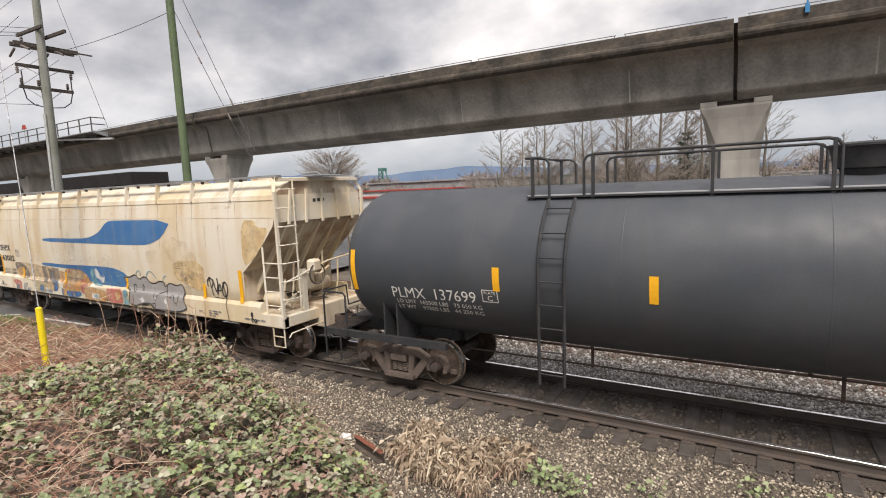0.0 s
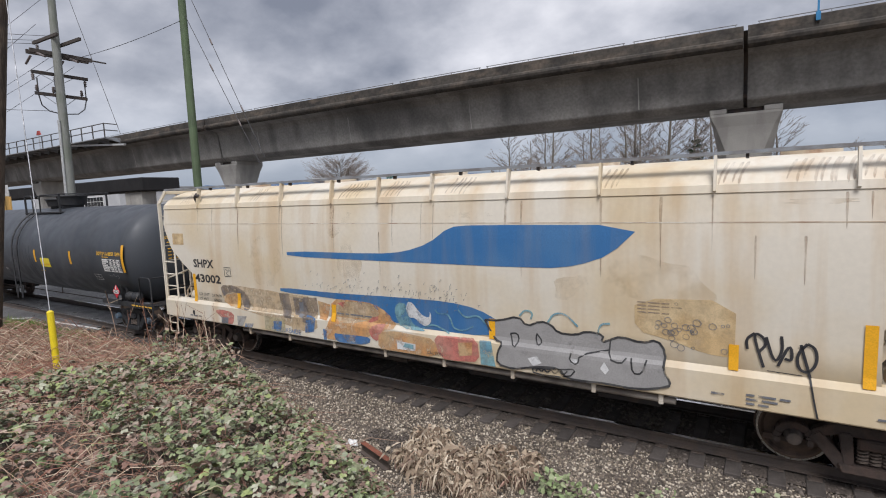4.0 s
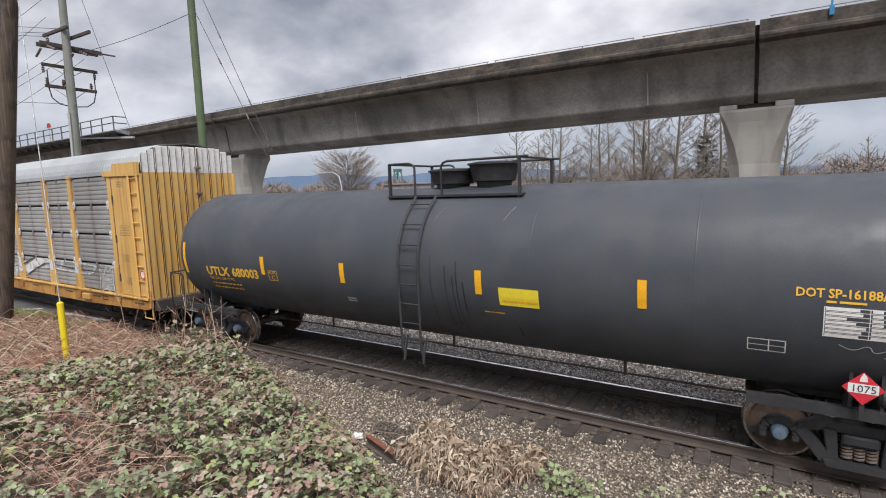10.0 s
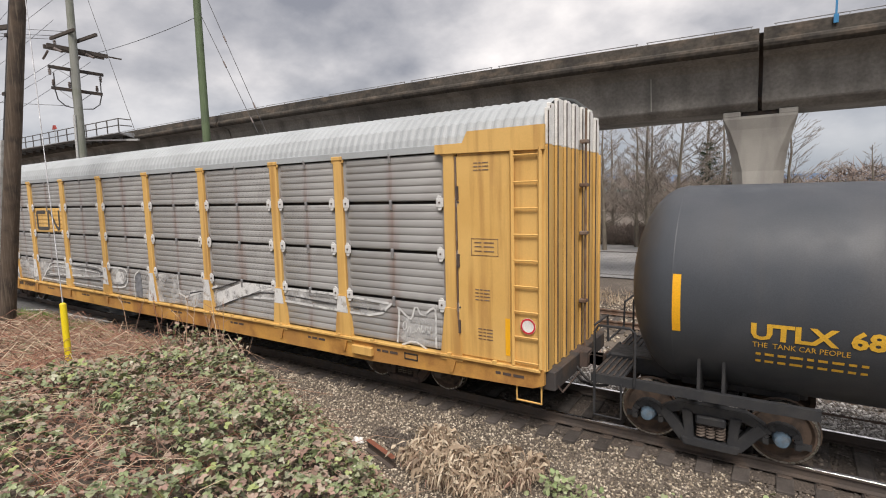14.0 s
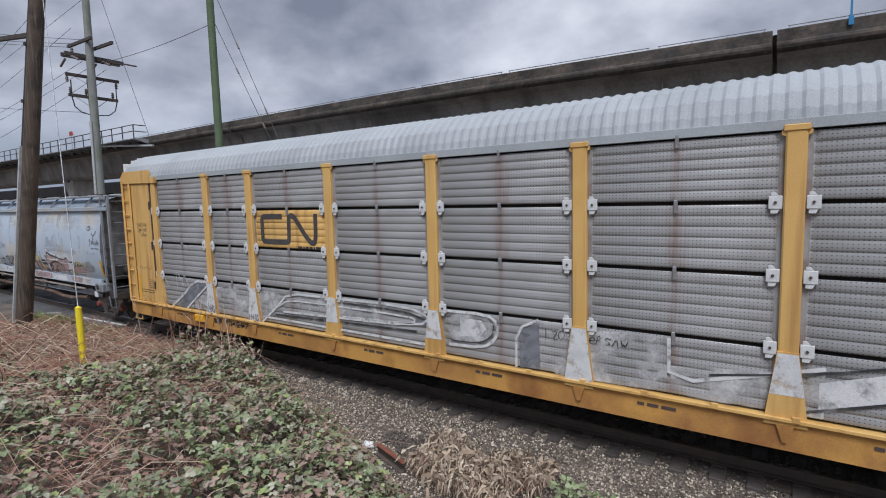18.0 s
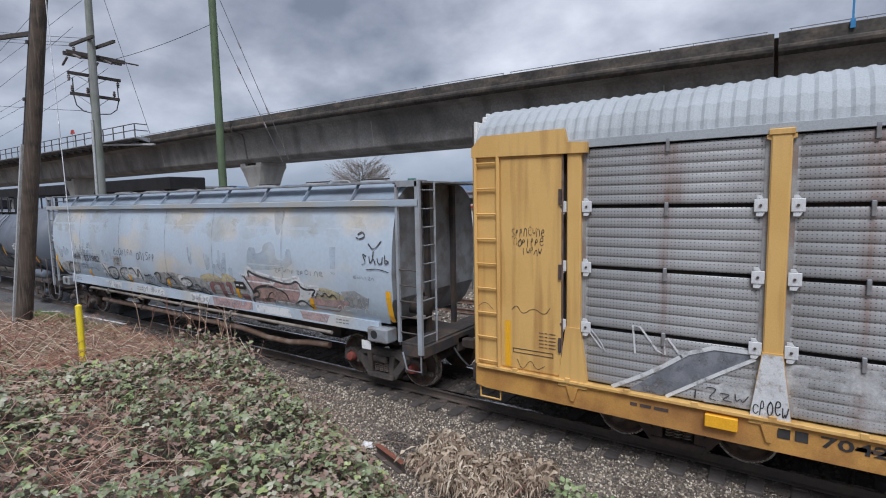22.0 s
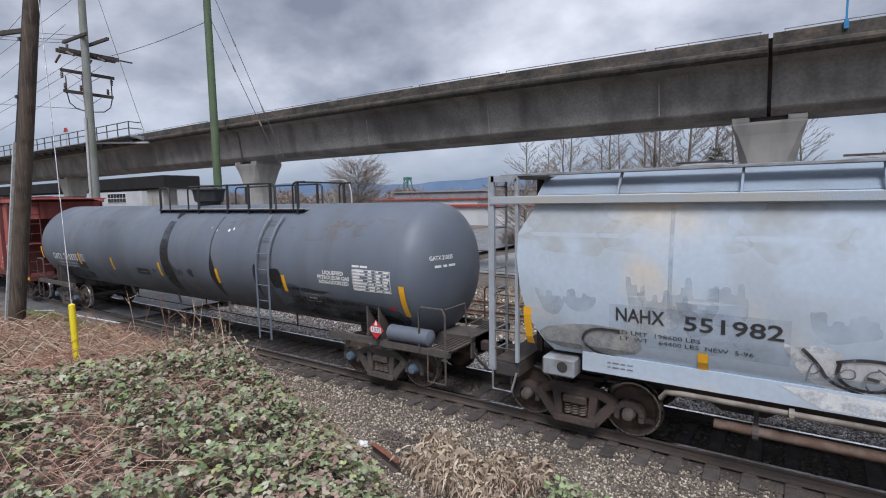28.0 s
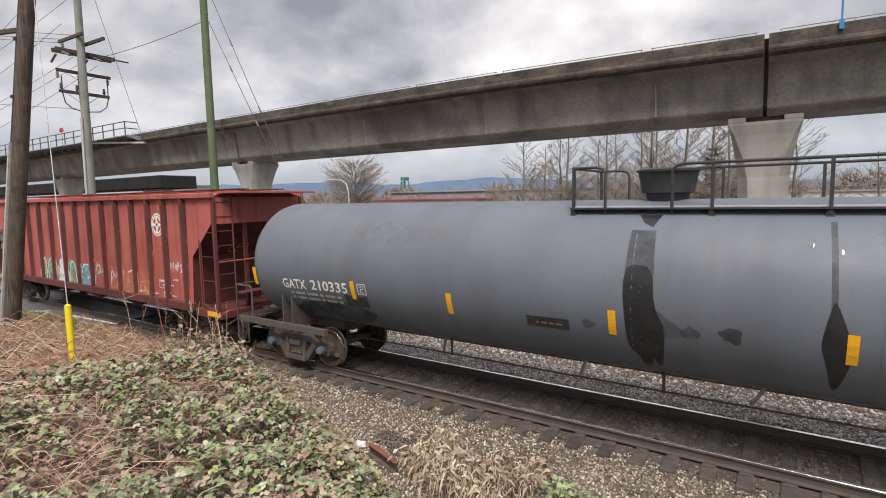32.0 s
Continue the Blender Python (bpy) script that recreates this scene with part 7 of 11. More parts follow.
    for w, x, z, sz, k in (("SHPX", -24.33, 2.35, 0.29, 0.86), ("43002", -24.32, 1.96, 0.29, 1.08)):
        part("lettering", words_on(at, w, x, z, sz, k, bold=0.008), "dark_paint", car, "black stencilled letter")
    for w, x, z, k in (("LD LMT   217400", -24.22, 1.60, 0.95), ("LT WT      68600", -24.22, 1.48, 0.95)):
        part("lettering", words_on(at, w, x, z, 0.10, k), "dark_paint", car)
    boxed_letter(car, at, -23.06, -22.80, 2.15, 2.39, "dark_paint")
    part("lettering", words_on(at, "PRESSUREAIDE", -21.35, 0.98, 0.15, 0.95, lift=0.016), "spray_blue", car)
    part("lettering", words_on(at, "CAUTION", -16.98, 1.0, 0.09, 0.34, lift=0.016), "dark_paint", car)
    for x, z, w in ((-12.2, 1.08, (0.16,)), (-11.78, 1.12, (0.1, 0.2, 0.12)), (-11.78, 1.06, (0.14, 0.18)), (-11.78, 1.0, (0.1, 0.12)), (-10.4, 1.05, (0.2, 0.3, 0.16)), (-24.6, 1.03, (0.1, 0.2, 0.12)), (-19.3, 1.55, (0.2, 0.1, 0.34, 0.2))):
        part("small_writing", bars_on(at, x, z, w, 0.03, 0.04, 0.015), "spray_slate", car)
    part("round_mark", patch_on(at, blob(-10.13, 1.17, 0.05, 0.07, 12, 1, 0.0), 0.008), "dark_paint", car)
    part("round_mark", patch_on(at, blob(-24.45, 1.12, 0.05, 0.07, 12, 1, 0.0), 0.008), "dark_paint", car)
    reflectors(car, at, [(-24.36, 1.79)], 0.12, 0.74)
    reflectors(car, at, [(-22.55, 1.58), (-19.38, 1.56), (-15.62, 1.62), (-11.94, 1.62)], 0.12, 0.36, 0.018)
    reflectors(car, at, [(-10.49, 1.82)], 0.13, 0.8, 0.018)
    part("notice_patch", rect_on(at, -25.2, -24.7, 2.92, 3.22, 0.005), "tan_patch", car, "tan repaint patch")
    part("notice_patch", patch_on(at, [(-13.24, 2.35), (-11.92, 2.41), (-11.93, 1.60), (-12.3, 1.62), (-12.67, 1.74), (-13.24, 1.86)], 0.005), "tan_patch", car)
    part("repaint_patch", patch_on(at, [(-10.32, 3.43), (-9.8, 3.42), (-9.8, 3.26), (-9.35, 3.25), (-9.62, 2.84), (-9.95, 2.5), (-10.34, 2.3)], 0.004), "tan_patch", car, "tan repaint patch")
    for x, z, w, h, seed in ((-11.05, 3.73, 0.36, 0.04, 1), (-18.9, 2.6, 0.3, 0.5, 2), (-16.0, 3.62, 0.4, 0.06, 3), (-12.9, 2.6, 0.7, 0.4, 4), (-13.9, 2.4, 0.5, 0.35, 5), (-21.5, 2.6, 0.5, 0.6, 6), (-19.2, 3.5, 0.5, 0.3, 7)):
        part("rust_bloom", patch_on(at, blob(x, z, w, h, 18, seed, 0.3), 0.002), "cream_bloom", car, "soft tan stain")
    # graffiti along the lower side: overlapping sprayed fields, then lines
    for k, (c, pts) in enumerate((
            ("spray_tan", [(-23.3, 1.92), (-22.56, 1.95), (-22.23, 1.93), (-21.23, 1.9), (-21.05, 1.87), (-19.9, 1.86), (-19.86, 1.0), (-21.14, 1.2), (-22.02, 1.33), (-22.87, 1.41), (-23.19, 1.51)]),
            ("spray_brown", [(-23.3, 1.92), (-22.72, 1.95), (-22.3, 1.8), (-22.13, 1.53), (-22.19, 1.36), (-22.4, 1.38), (-22.48, 1.7), (-22.73, 1.78), (-23.05, 1.72), (-23.18, 1.62)]),
            ("spray_orange", [(-23.19, 1.51), (-23.05, 1.69), (-22.67, 1.76), (-22.58, 1.47), (-22.87, 1.41)]),
            ("spray_red", [(-23.54, 1.25), (-23.26, 1.31), (-22.75, 1.26), (-22.79, 0.98), (-23.02, 0.95), (-23.21, 1.06)]),
            ("spray_slate", [(-23.27, 1.11), (-22.98, 1.12), (-23.02, 0.96), (-23.28, 0.96)]), ("spray_grey", [(-22.63, 1.2), (-22.26, 1.22), (-22.45, 0.95), (-22.64, 0.96)]),
            ("spray_blue", [(-22.33, 1.04), (-22.03, 1.06), (-22.09, 0.95), (-22.36, 0.95)]), ("spray_brown", [(-21.1, 1.87), (-20.77, 1.88), (-20.68, 1.31), (-20.93, 1.32), (-21.06, 1.65)]),
            ("spray_brown", [(-20.65, 1.82), (-20.25, 1.79), (-20.16, 1.38), (-20.58, 1.42)]), ("spray_slate", [(-20.45, 1.7), (-20.3, 1.72), (-20.28, 1.35), (-20.44, 1.38)]), ("spray_tan", [(-20.6, 1.4), (-20.3, 1.36), (-20.4, 1.0), (-20.7, 1.05)]),
            ("spray_brown", [(-20.32, 1.83), (-19.89, 1.85), (-19.86, 1.57), (-20.09, 1.25), (-20.32, 1.27)]), ("spray_orange", [(-19.86, 1.79), (-19.49, 1.73), (-19.59, 1.38), (-19.81, 1.4)]),
            ("spray_blue", [(-20.2, 1.46), (-19.92, 1.39), (-19.98, 1.09), (-20.26, 1.04)]), ("spray_sand", [(-21.6, 1.3), (-20.9, 1.28), (-20.9, 0.97), (-21.6, 0.97)]), ("spray_blue", [(-21.3, 1.2), (-21.0, 1.22), (-21.05, 1.02), (-21.3, 1.0)]),
            ("spray_orange", [(-19.45, 1.86), (-18.79, 1.88), (-18.29, 1.85), (-17.94, 1.7), (-17.68, 1.41), (-18.15, 1.30), (-18.74, 1.0), (-19.8, 0.97), (-19.5, 1.36)]), ("spray_tan", [(-19.33, 1.8), (-18.79, 1.86), (-18.29, 1.82), (-18.1, 1.6), (-18.74, 1.4), (-19.33, 1.36)]),
            ("spray_red", [(-19.28, 1.78), (-19.06, 1.83), (-19.1, 1.69)]), ("spray_red", [(-18.44, 1.45), (-18.35, 1.56), (-18.17, 1.6), (-18.19, 1.52), (-18.37, 1.45)]), ("spray_red", [(-18.41, 1.29), (-18.28, 1.42), (-17.98, 1.47), (-18.02, 1.36), (-18.18, 1.08), (-18.34, 1.15)]),
            ("spray_blue", [(-19.38, 1.13), (-19.23, 1.13), (-18.78, 1.15), (-18.36, 1.15), (-18.4, 1.01), (-18.83, 0.95), (-19.33, 0.95)]), ("spray_blue", [(-19.7, 1.19), (-19.59, 1.18), (-19.6, 0.95), (-19.69, 0.95)]),
            ("spray_orange", [(-18.14, 1.3), (-17.72, 1.36), (-17.28, 1.33), (-16.8, 1.3), (-16.72, 0.95), (-17.75, 0.95), (-18.18, 0.95)]), ("spray_white", [(-17.7, 1.17), (-17.25, 1.15), (-17.26, 1.01), (-17.69, 1.0)]), ("spray_teal", [(-17.5, 1.14), (-17.3, 1.13), (-17.3, 1.04), (-17.55, 1.06)]),
            ("spray_red", [(-16.85, 1.38), (-16.33, 1.4), (-15.9, 1.42), (-15.86, 1.0), (-16.31, 0.95), (-16.69, 0.95)]), ("spray_orange", [(-16.3, 1.3), (-16.0, 1.34), (-16.02, 1.1), (-16.28, 1.05)]), ("spray_teal", [(-15.86, 1.4), (-15.63, 1.4), (-15.55, 0.96), (-15.84, 0.96)]),
            ("spray_teal", [(-17.74, 1.85), (-17.62, 1.93), (-17.46, 1.91), (-17.37, 1.56), (-17.14, 1.46), (-16.99, 1.42), (-17.6, 1.42), (-17.75, 1.65)]),
            ("spray_white", [(-17.48, 1.79), (-17.43, 1.96), (-17.31, 1.95), (-17.15, 1.76), (-17.02, 1.69), (-16.93, 1.7), (-16.92, 1.82), (-16.89, 1.71), (-16.91, 1.59), (-17.03, 1.51), (-17.15, 1.55), (-17.26, 1.65), (-17.41, 1.65)]))):
        part("graffiti", patch_on(at, pts, 0.005 + 0.0003 * k, 0.06), c, car, "faded sprayed colour")
    s = Shape()
    for pts in ([(-16.8, 1.86), (-16.73, 1.78), (-16.52, 1.81), (-16.45, 1.67), (-16.41, 1.54), (-16.2, 1.51), (-16.0, 1.62)], [(-17.11, 1.46), (-16.86, 1.58), (-16.64, 1.5), (-16.5, 1.44)], [(-15.1, 1.9), (-15.0, 2.02), (-14.85, 1.98), (-14.9, 1.86)],
                [(-14.6, 1.84), (-14.5, 2.0), (-14.3, 2.02), (-14.1, 1.82)], [(-13.8, 1.7), (-13.75, 1.9), (-13.6, 1.92)], [(-16.3, 1.9), (-16.15, 1.75), (-15.9, 1.85), (-15.75, 1.7)]):
        stroke_on(at, pts, 0.03, 0.016, s)
    part("graffiti_line", s, "spray_teal", car, "thin teal sprayed lines")
    grey = [(-15.76, 1.77), (-15.48, 1.78), (-15.11, 1.9), (-14.97, 1.73), (-14.73, 1.85), (-14.54, 1.81), (-14.43, 1.68), (-14.13, 1.68), (-13.97, 1.76), (-13.69, 1.74), (-13.74, 1.6), (-13.59, 1.67), (-13.44, 1.74), (-13.13, 1.67), (-12.92, 1.75),
            (-12.8, 1.58), (-12.83, 1.3), (-12.73, 1.16), (-12.75, 1.07), (-13.19, 0.96), (-13.66, 0.98), (-13.95, 0.96), (-14.28, 0.96), (-14.4, 1.11), (-14.71, 1.09), (-14.94, 1.04), (-15.21, 0.97), (-15.52, 1.02), (-15.51, 1.23), (-15.4, 1.41), (-15.56, 1.43)]
    part("graffiti", patch_on(at, grey, 0.016, 0.06), "spray_mid_grey", car, "grey lettering shapes with dark outline")
    s = stroke_on(at, grey + grey[:1], 0.035, 0.021, rounds=1)
    for pts in ([(-15.27, 1.58), (-15.14, 1.6), (-15.11, 1.48), (-15.2, 1.33), (-15.27, 1.58)], [(-14.79, 1.63), (-14.69, 1.5), (-14.78, 1.42), (-14.81, 1.54), (-14.79, 1.63)], [(-13.28, 1.43), (-13.26, 1.2), (-13.12, 1.21), (-13.06, 1.43)],
                [(-14.2, 1.39), (-14.23, 1.26), (-14.1, 1.2), (-14.06, 1.38), (-13.62, 1.5)], [(-13.59, 1.67), (-13.62, 1.38), (-13.43, 1.32), (-13.35, 1.42)], [(-14.86, 1.04), (-14.37, 1.09), (-14.11, 1.14), (-14.24, 0.97), (-14.84, 0.95), (-14.86, 1.04)],
                [(-14.8, 1.0), (-14.76, 1.06), (-14.7, 1.0), (-14.66, 1.06), (-14.6, 1.0), (-14.54, 1.07), (-14.48, 1.0), (-14.4, 1.07), (-14.34, 1.0), (-14.26, 1.08)]):
        stroke_on(at, pts, 0.025, 0.021, s, 1)
    part("graffiti_line", s, "spray_black", car)
    for pts in ([(-14.95, 1.2), (-14.78, 1.26), (-14.7, 1.15), (-14.85, 1.08)], [(-14.22, 1.3), (-14.1, 1.3), (-14.08, 1.22), (-14.2, 1.2)], [(-13.68, 1.32), (-13.6, 1.2), (-13.66, 1.12), (-13.74, 1.2)]):
        part("graffiti", patch_on(at, pts, 0.019, 0.06), "spray_white", car)
    s = Shape()
    for pts in ([(-11.59, 1.53), (-11.72, 1.97), (-11.65, 1.99), (-11.55, 1.87), (-11.65, 1.73)], [(-11.78, 1.76), (-11.8, 1.9), (-11.7, 1.99)], [(-11.57, 1.95), (-11.47, 1.59), (-11.38, 1.78), (-11.4, 1.98)], [(-11.43, 1.57), (-11.3, 1.91), (-11.27, 1.66), (-11.36, 1.68)],
                [(-11.12, 1.91), (-11.23, 1.76), (-11.21, 1.56), (-11.1, 1.52), (-11.01, 1.67), (-11.03, 1.86), (-11.12, 1.91)], [(-11.19, 1.89), (-11.08, 1.46)], [(-10.1, 0.99), (-10.16, 1.06), (-10.1, 1.1), (-10.05, 1.04), (-10.0, 0.99), (-9.95, 1.06), (-10.02, 1.08)]):
        stroke_on(at, pts, 0.035, 0.018, s)
    stroke_on(at, [(-11.08, 1.46), (-11.04, 1.2), (-10.99, 0.95)], 0.022, 0.018, s)
    stroke_on(at, [(-11.55, 1.49), (-11.17, 1.48)], 0.012, 0.018, s)
    part("graffiti_line", s, "tag_black", car, "black tag with a long drip")
    s = Shape()
    rnd = random.Random(8)
    for i in range(150):
        x, z = rnd.choice((rnd.gauss(-19.1, 0.5), rnd.gauss(-16.8, 0.5), rnd.gauss(-18.2, 0.8))), rnd.gauss(2.1, 0.16)
        if 1.6 < z < 2.6:
            stroke_on(at, [(x, z), (x + rnd.uniform(-0.02, 0.03), z + rnd.uniform(0.01, 0.05)), (x + rnd.uniform(0.0, 0.05), z + rnd.uniform(0.01, 0.06))], 0.008, 0.018, s, 1)
    for i in range(26):
        x, z, r = rnd.uniform(-13.0, -12.0), rnd.gauss(1.95, 0.15), rnd.uniform(0.02, 0.06)
        stroke_on(at, [(x + r * math.cos(a), z + r * math.sin(a)) for a in (0, 1.2, 2.5, 3.8, 5.2, 6.3)], 0.008, 0.012, s, 1)
    tagged(part("scribble", s, "spray_slate", car, "thin scribbled tags"), kind="stuff")
    for z in (2.29, 2.24, 2.19, 2.14):
        part("small_writing", bars_on(at, -13.2, z, (0.12, 0.16, 0.1, 0.14)[: 2 + int(z * 100) % 3], 0.018, 0.03, 0.009), "spray_brown", car)
    # rust combed down the roof beside the ribs, and runs below the eave
    rnd = random.Random(31)
    roof = profile_side(prof[9:14])
    for x0 in (-22.1, -19.15, -18.0, -16.55, -13.8, -12.2, -11.4, -10.9, -24.9):
        for i in range(rnd.choice((4, 5, 6))):
            x = x0 + 0.09 * i + rnd.uniform(-0.02, 0.02)
            part("rust_run", patch_on(lambda a, z, lift=0.0: roof(a - cx, z, lift), [(x + 0.10, 4.28), (x + 0.15, 4.28), (x + 0.06, 4.14), (x + 0.02, rnd.uniform(3.92, 4.04)), (x, 4.02), (x + 0.03, 4.14)], 0.006, 0.05), "rust_run", car, "brown rust comb")
    for i in range(26):
        x, z1 = (rnd.choice((-24.0, -22.43, -20.9, -19.33, -18.08, -16.82, -15.3, -13.76, -12.2)) + rnd.uniform(-0.06, 0.06)) if i < 16 else rnd.uniform(-25, -9.6), rnd.choice((3.84, 3.84, 3.84, 3.3))
        h, w = rnd.uniform(0.3, 1.3), rnd.uniform(0.01, 0.028)
        edge = [(x - w * (1.05 - k * 0.8) * rnd.uniform(0.5, 1.2), z1 - h * k) for k in (0, 0.25, 0.5, 0.75, 1.0)]
        back = [(x + w * (1.05 - k * 0.8) * rnd.uniform(0.5, 1.2), z1 - h * k) for k in (1.0, 0.75, 0.5, 0.25, 0)]
        part("rust_run", patch_on(at, edge + back, 0.003, 0.2), "rust_run", car, "thin brown rust run")
    # end frames: posts, ladders, crossover platforms and slope sheet ribs
    for e in (-1, 1):
        x1 = 8.17 if e > 0 else -8.46
        inner = 6.85 if e > 0 else -7.1
        for y in (-1.48, 1.48):
            part("corner_post", Shape().bar((x1, y, 1.15), (x1, y, 4.05), 0.075, 0.06, (1, 0, 0)), "cream", car)
            part("corner_brace", Shape().bar((x1, y, 4.03), (x1 - e * 0.16, y * 0.92, 4.36), 0.075, 0.06), "cream", car)
            ladder(car, "end_ladder", [(x1 - e * 0.54, y, 1.25), (x1 - e * 0.02, y, 1.25)], [(x1 - e * 0.54, y, 2.8), (x1 - e * 0.02, y, 2.8)], 4, "cream", 0.055, 0.016, first=0.12, last=0.76)
            step = part("sill_step", Shape().tube([(x1 - e * 0.02, y, 0.95), (x1 - e * 0.02, y, 0.48), (x1 - e * 0.38, y, 0.48), (x1 - e * 0.38, y, 0.95)], 0.02, 5), "cream", car)
            part("step_rung", Shape().tube([(x1 - e * 0.02, y, 0.72), (x1 - e * 0.38, y, 0.72)], 0.014, 5), "cream", step)
        lad = part("end_ladder", Shape().tube([(x1 + e * 0.02, -0.95, 1.3), (x1 + e * 0.02, -0.95, 4.3)], 0.022, 5), "cream", car)
        for z in np.linspace(1.6, 4.1, 7):
            part("rung", Shape().tube([(x1 + e * 0.03, -1.48, float(z)), (x1 + e * 0.13, -1.44, float(z)), (x1 + e * 0.13, -1.0, float(z)), (x1 + e * 0.03, -0.95, float(z))], 0.014, 5), "cream", lad)
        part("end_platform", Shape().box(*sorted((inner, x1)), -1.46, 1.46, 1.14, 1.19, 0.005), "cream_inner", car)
        for y in (-1.1, -0.55, 0.0, 0.55, 1.1):
            part("slope_rib", Shape().bar((inner - e * 0.02, y, 1.6), (8.0 * e, y * 0.98, 3.3), 0.05, 0.12), "cream", car)
            part("bulkhead_rib", Shape().bar((e * (8.15 if e > 0 else 8.36), y, 3.3), (e * (8.15 if e > 0 else 8.36), y * 0.9, 4.1), 0.06, 0.05, (1, 0, 0)), "cream", car)
        part("bulkhead", Shape().box(*sorted((e * (8.125 if e > 0 else 8.345), e * (8.14 if e > 0 else 8.36))), -1.40, 1.40, 3.36, 3.98), "cream", car, "cream end bulkhead")
        part("top_beam", Shape().box(*sorted((x1 - e * 0.1, x1 + e * 0.02)), -1.34, 1.34, 4.28, 4.37, 0.01), "cream", car)
        part("roof_overhang", Shape().box(*sorted((x1 - e * 0.1, x1 + e * 0.3)), -0.5, 0.5, 4.39, 4.42, 0.005), "grey_steel", car)
        part("end_writing", bars_on(lambda x, z, lift=0.0: (e * ((8.14 if e > 0 else 8.36) + lift), x, z), -0.3, 3.78, (0.1, 0.1, 0.1), 0.08, 0.05), "dark_paint", car)
        part("end_beam", Shape().box(*sorted((x1 - e * 0.2, x1 + e * 0.02)), -1.5, 1.5, 0.93, 1.2, 0.02), "cream", car)
        coupler(car, x1 + e * 0.04, e)
        k = x1 - e * 0.42
        part("air_reservoir", Shape().lathe([(-0.5, 0.05), (-0.46, 0.19), (0.46, 0.19), (0.5, 0.05)], 14, "y", (k - e * 0.35, 0.25, 1.62)), "cream_inner", car, smooth=40)
        part("brake_cylinder", Shape().lathe([(-0.35, 0.06), (-0.3, 0.15), (0.25, 0.15), (0.3, 0.05), (0.6, 0.03)], 14, "x", (k - e * 0.4, -0.95, 1.45)), "cream", car, smooth=40)
        part("control_valve", Shape().box(*sorted((k - e * 0.1, k + e * 0.2)), -0.55, -0.2, 1.62, 2.08, 0.04), "cream", car)
        part("control_valve", Shape().box(*sorted((k + e * 0.05, k + e * 0.25)), -0.2, 0.0, 1.75, 2.0, 0.04), "cream_inner", car)
        for y, z0, z1 in ((-1.15, 1.2, 1.95), (-0.85, 1.2, 2.3), (-0.35, 1.2, 1.7), (0.15, 1.2, 2.5), (0.7, 1.2, 2.2)):
            part("brake_pipe", Shape().tube([(k, y, z0), (k + e * 0.06, y + 0.05, (z0 + z1) / 2), (k - e * 0.1, y + 0.25, z1)], 0.024, 6), "cream_inner" if y < 0 else "cream", car, smooth=60)
        part("brake_lever", Shape().bar((k + e * 0.1, -1.35, 1.3), (k + e * 0.1, 0.4, 2.1), 0.07, 0.025), "cream", car)
        part("brake_lever", Shape().bar((k + e * 0.16, -1.25, 1.75), (k + e * 0.16, 0.2, 1.3), 0.06, 0.02), "rusty_truck", car)
        part("end_rail", Shape().tube([(x1, -1.46, 1.95), (x1 + e * 0.02, 0, 2.3), (x1, 1.46, 2.4)], 0.022, 6), "cream", car)
        part("wheel_post", Shape().bar((x1 - e * 0.05, -0.75, 1.2), (x1 - e * 0.05, -0.75, 2.2), 0.12, 0.08, (1, 0, 0)), "cream", car)
        part("gear_box", Shape().box(*sorted((x1 - e * 0.12, x1 + e * 0.14)), -0.6, -0.3, 2.1, 2.4, 0.05), "cream", car)
        part("dirt_cake", Shape().box(*sorted((inner, x1 - e * 0.1)), -1.3, 1.3, 1.192, 1.21, 0.006), "cream_inner", car, "brown dirt on the platform")
        part("cut_lever", Shape().tube([(x1 + e * 0.1, -1.45, 0.72), (x1 + e * 0.14, -1.4, 0.82), (x1 + e * 0.14, -0.4, 0.86)], 0.016, 5), "cream", car)
    part("brake_wheel", Shape().tube([(8.28, -0.45 + 0.25 * math.cos(a), 2.05 + 0.25 * math.sin(a)) for a in (6.283 * i / 16 for i in range(17))], 0.018, 6, caps=False), "dark_frame", car, smooth=60)
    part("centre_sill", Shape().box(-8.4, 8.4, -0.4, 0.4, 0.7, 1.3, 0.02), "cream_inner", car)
    for x in (-3.8, -1.25, 1.25, 3.8):
        part("outlet_hopper", Shape().grid([[(x - 1.15, -1.25, 1.42), (x + 1.15, -1.25, 1.42), (x + 1.15, 1.25, 1.42), (x - 1.15, 1.25, 1.42)],
                                            [(x - 0.35, -0.5, 0.5), (x + 0.35, -0.5, 0.5), (x + 0.35, 0.5, 0.5), (x - 0.35, 0.5, 0.5)]], True), "dark_frame", car)
        part("outlet_gate", Shape().box(x - 0.5, x + 0.5, -0.8, 0.8, 0.44, 0.52, 0.01), "dark_frame", car)
    pipe = part("air_pipe", Shape().tube([(-5.3, -1.40, 0.84), (4.6, -1.40, 0.82)], 0.055, 8), "dirty_pipe", car, smooth=60)
    for x in (-5.0, -3.6, -2.2, -0.8, 0.6, 2.0, 3.4, 4.4):
        part("pipe_clamp", Shape().box(x - 0.035, x + 0.035, -1.47, -1.33, 0.76, 0.95, 0.01), "cream_roof", pipe)
    truck(car, -6.95, "rusty_truck")
    truck(car, 6.95, "rusty_truck")
    CARS.append(car)


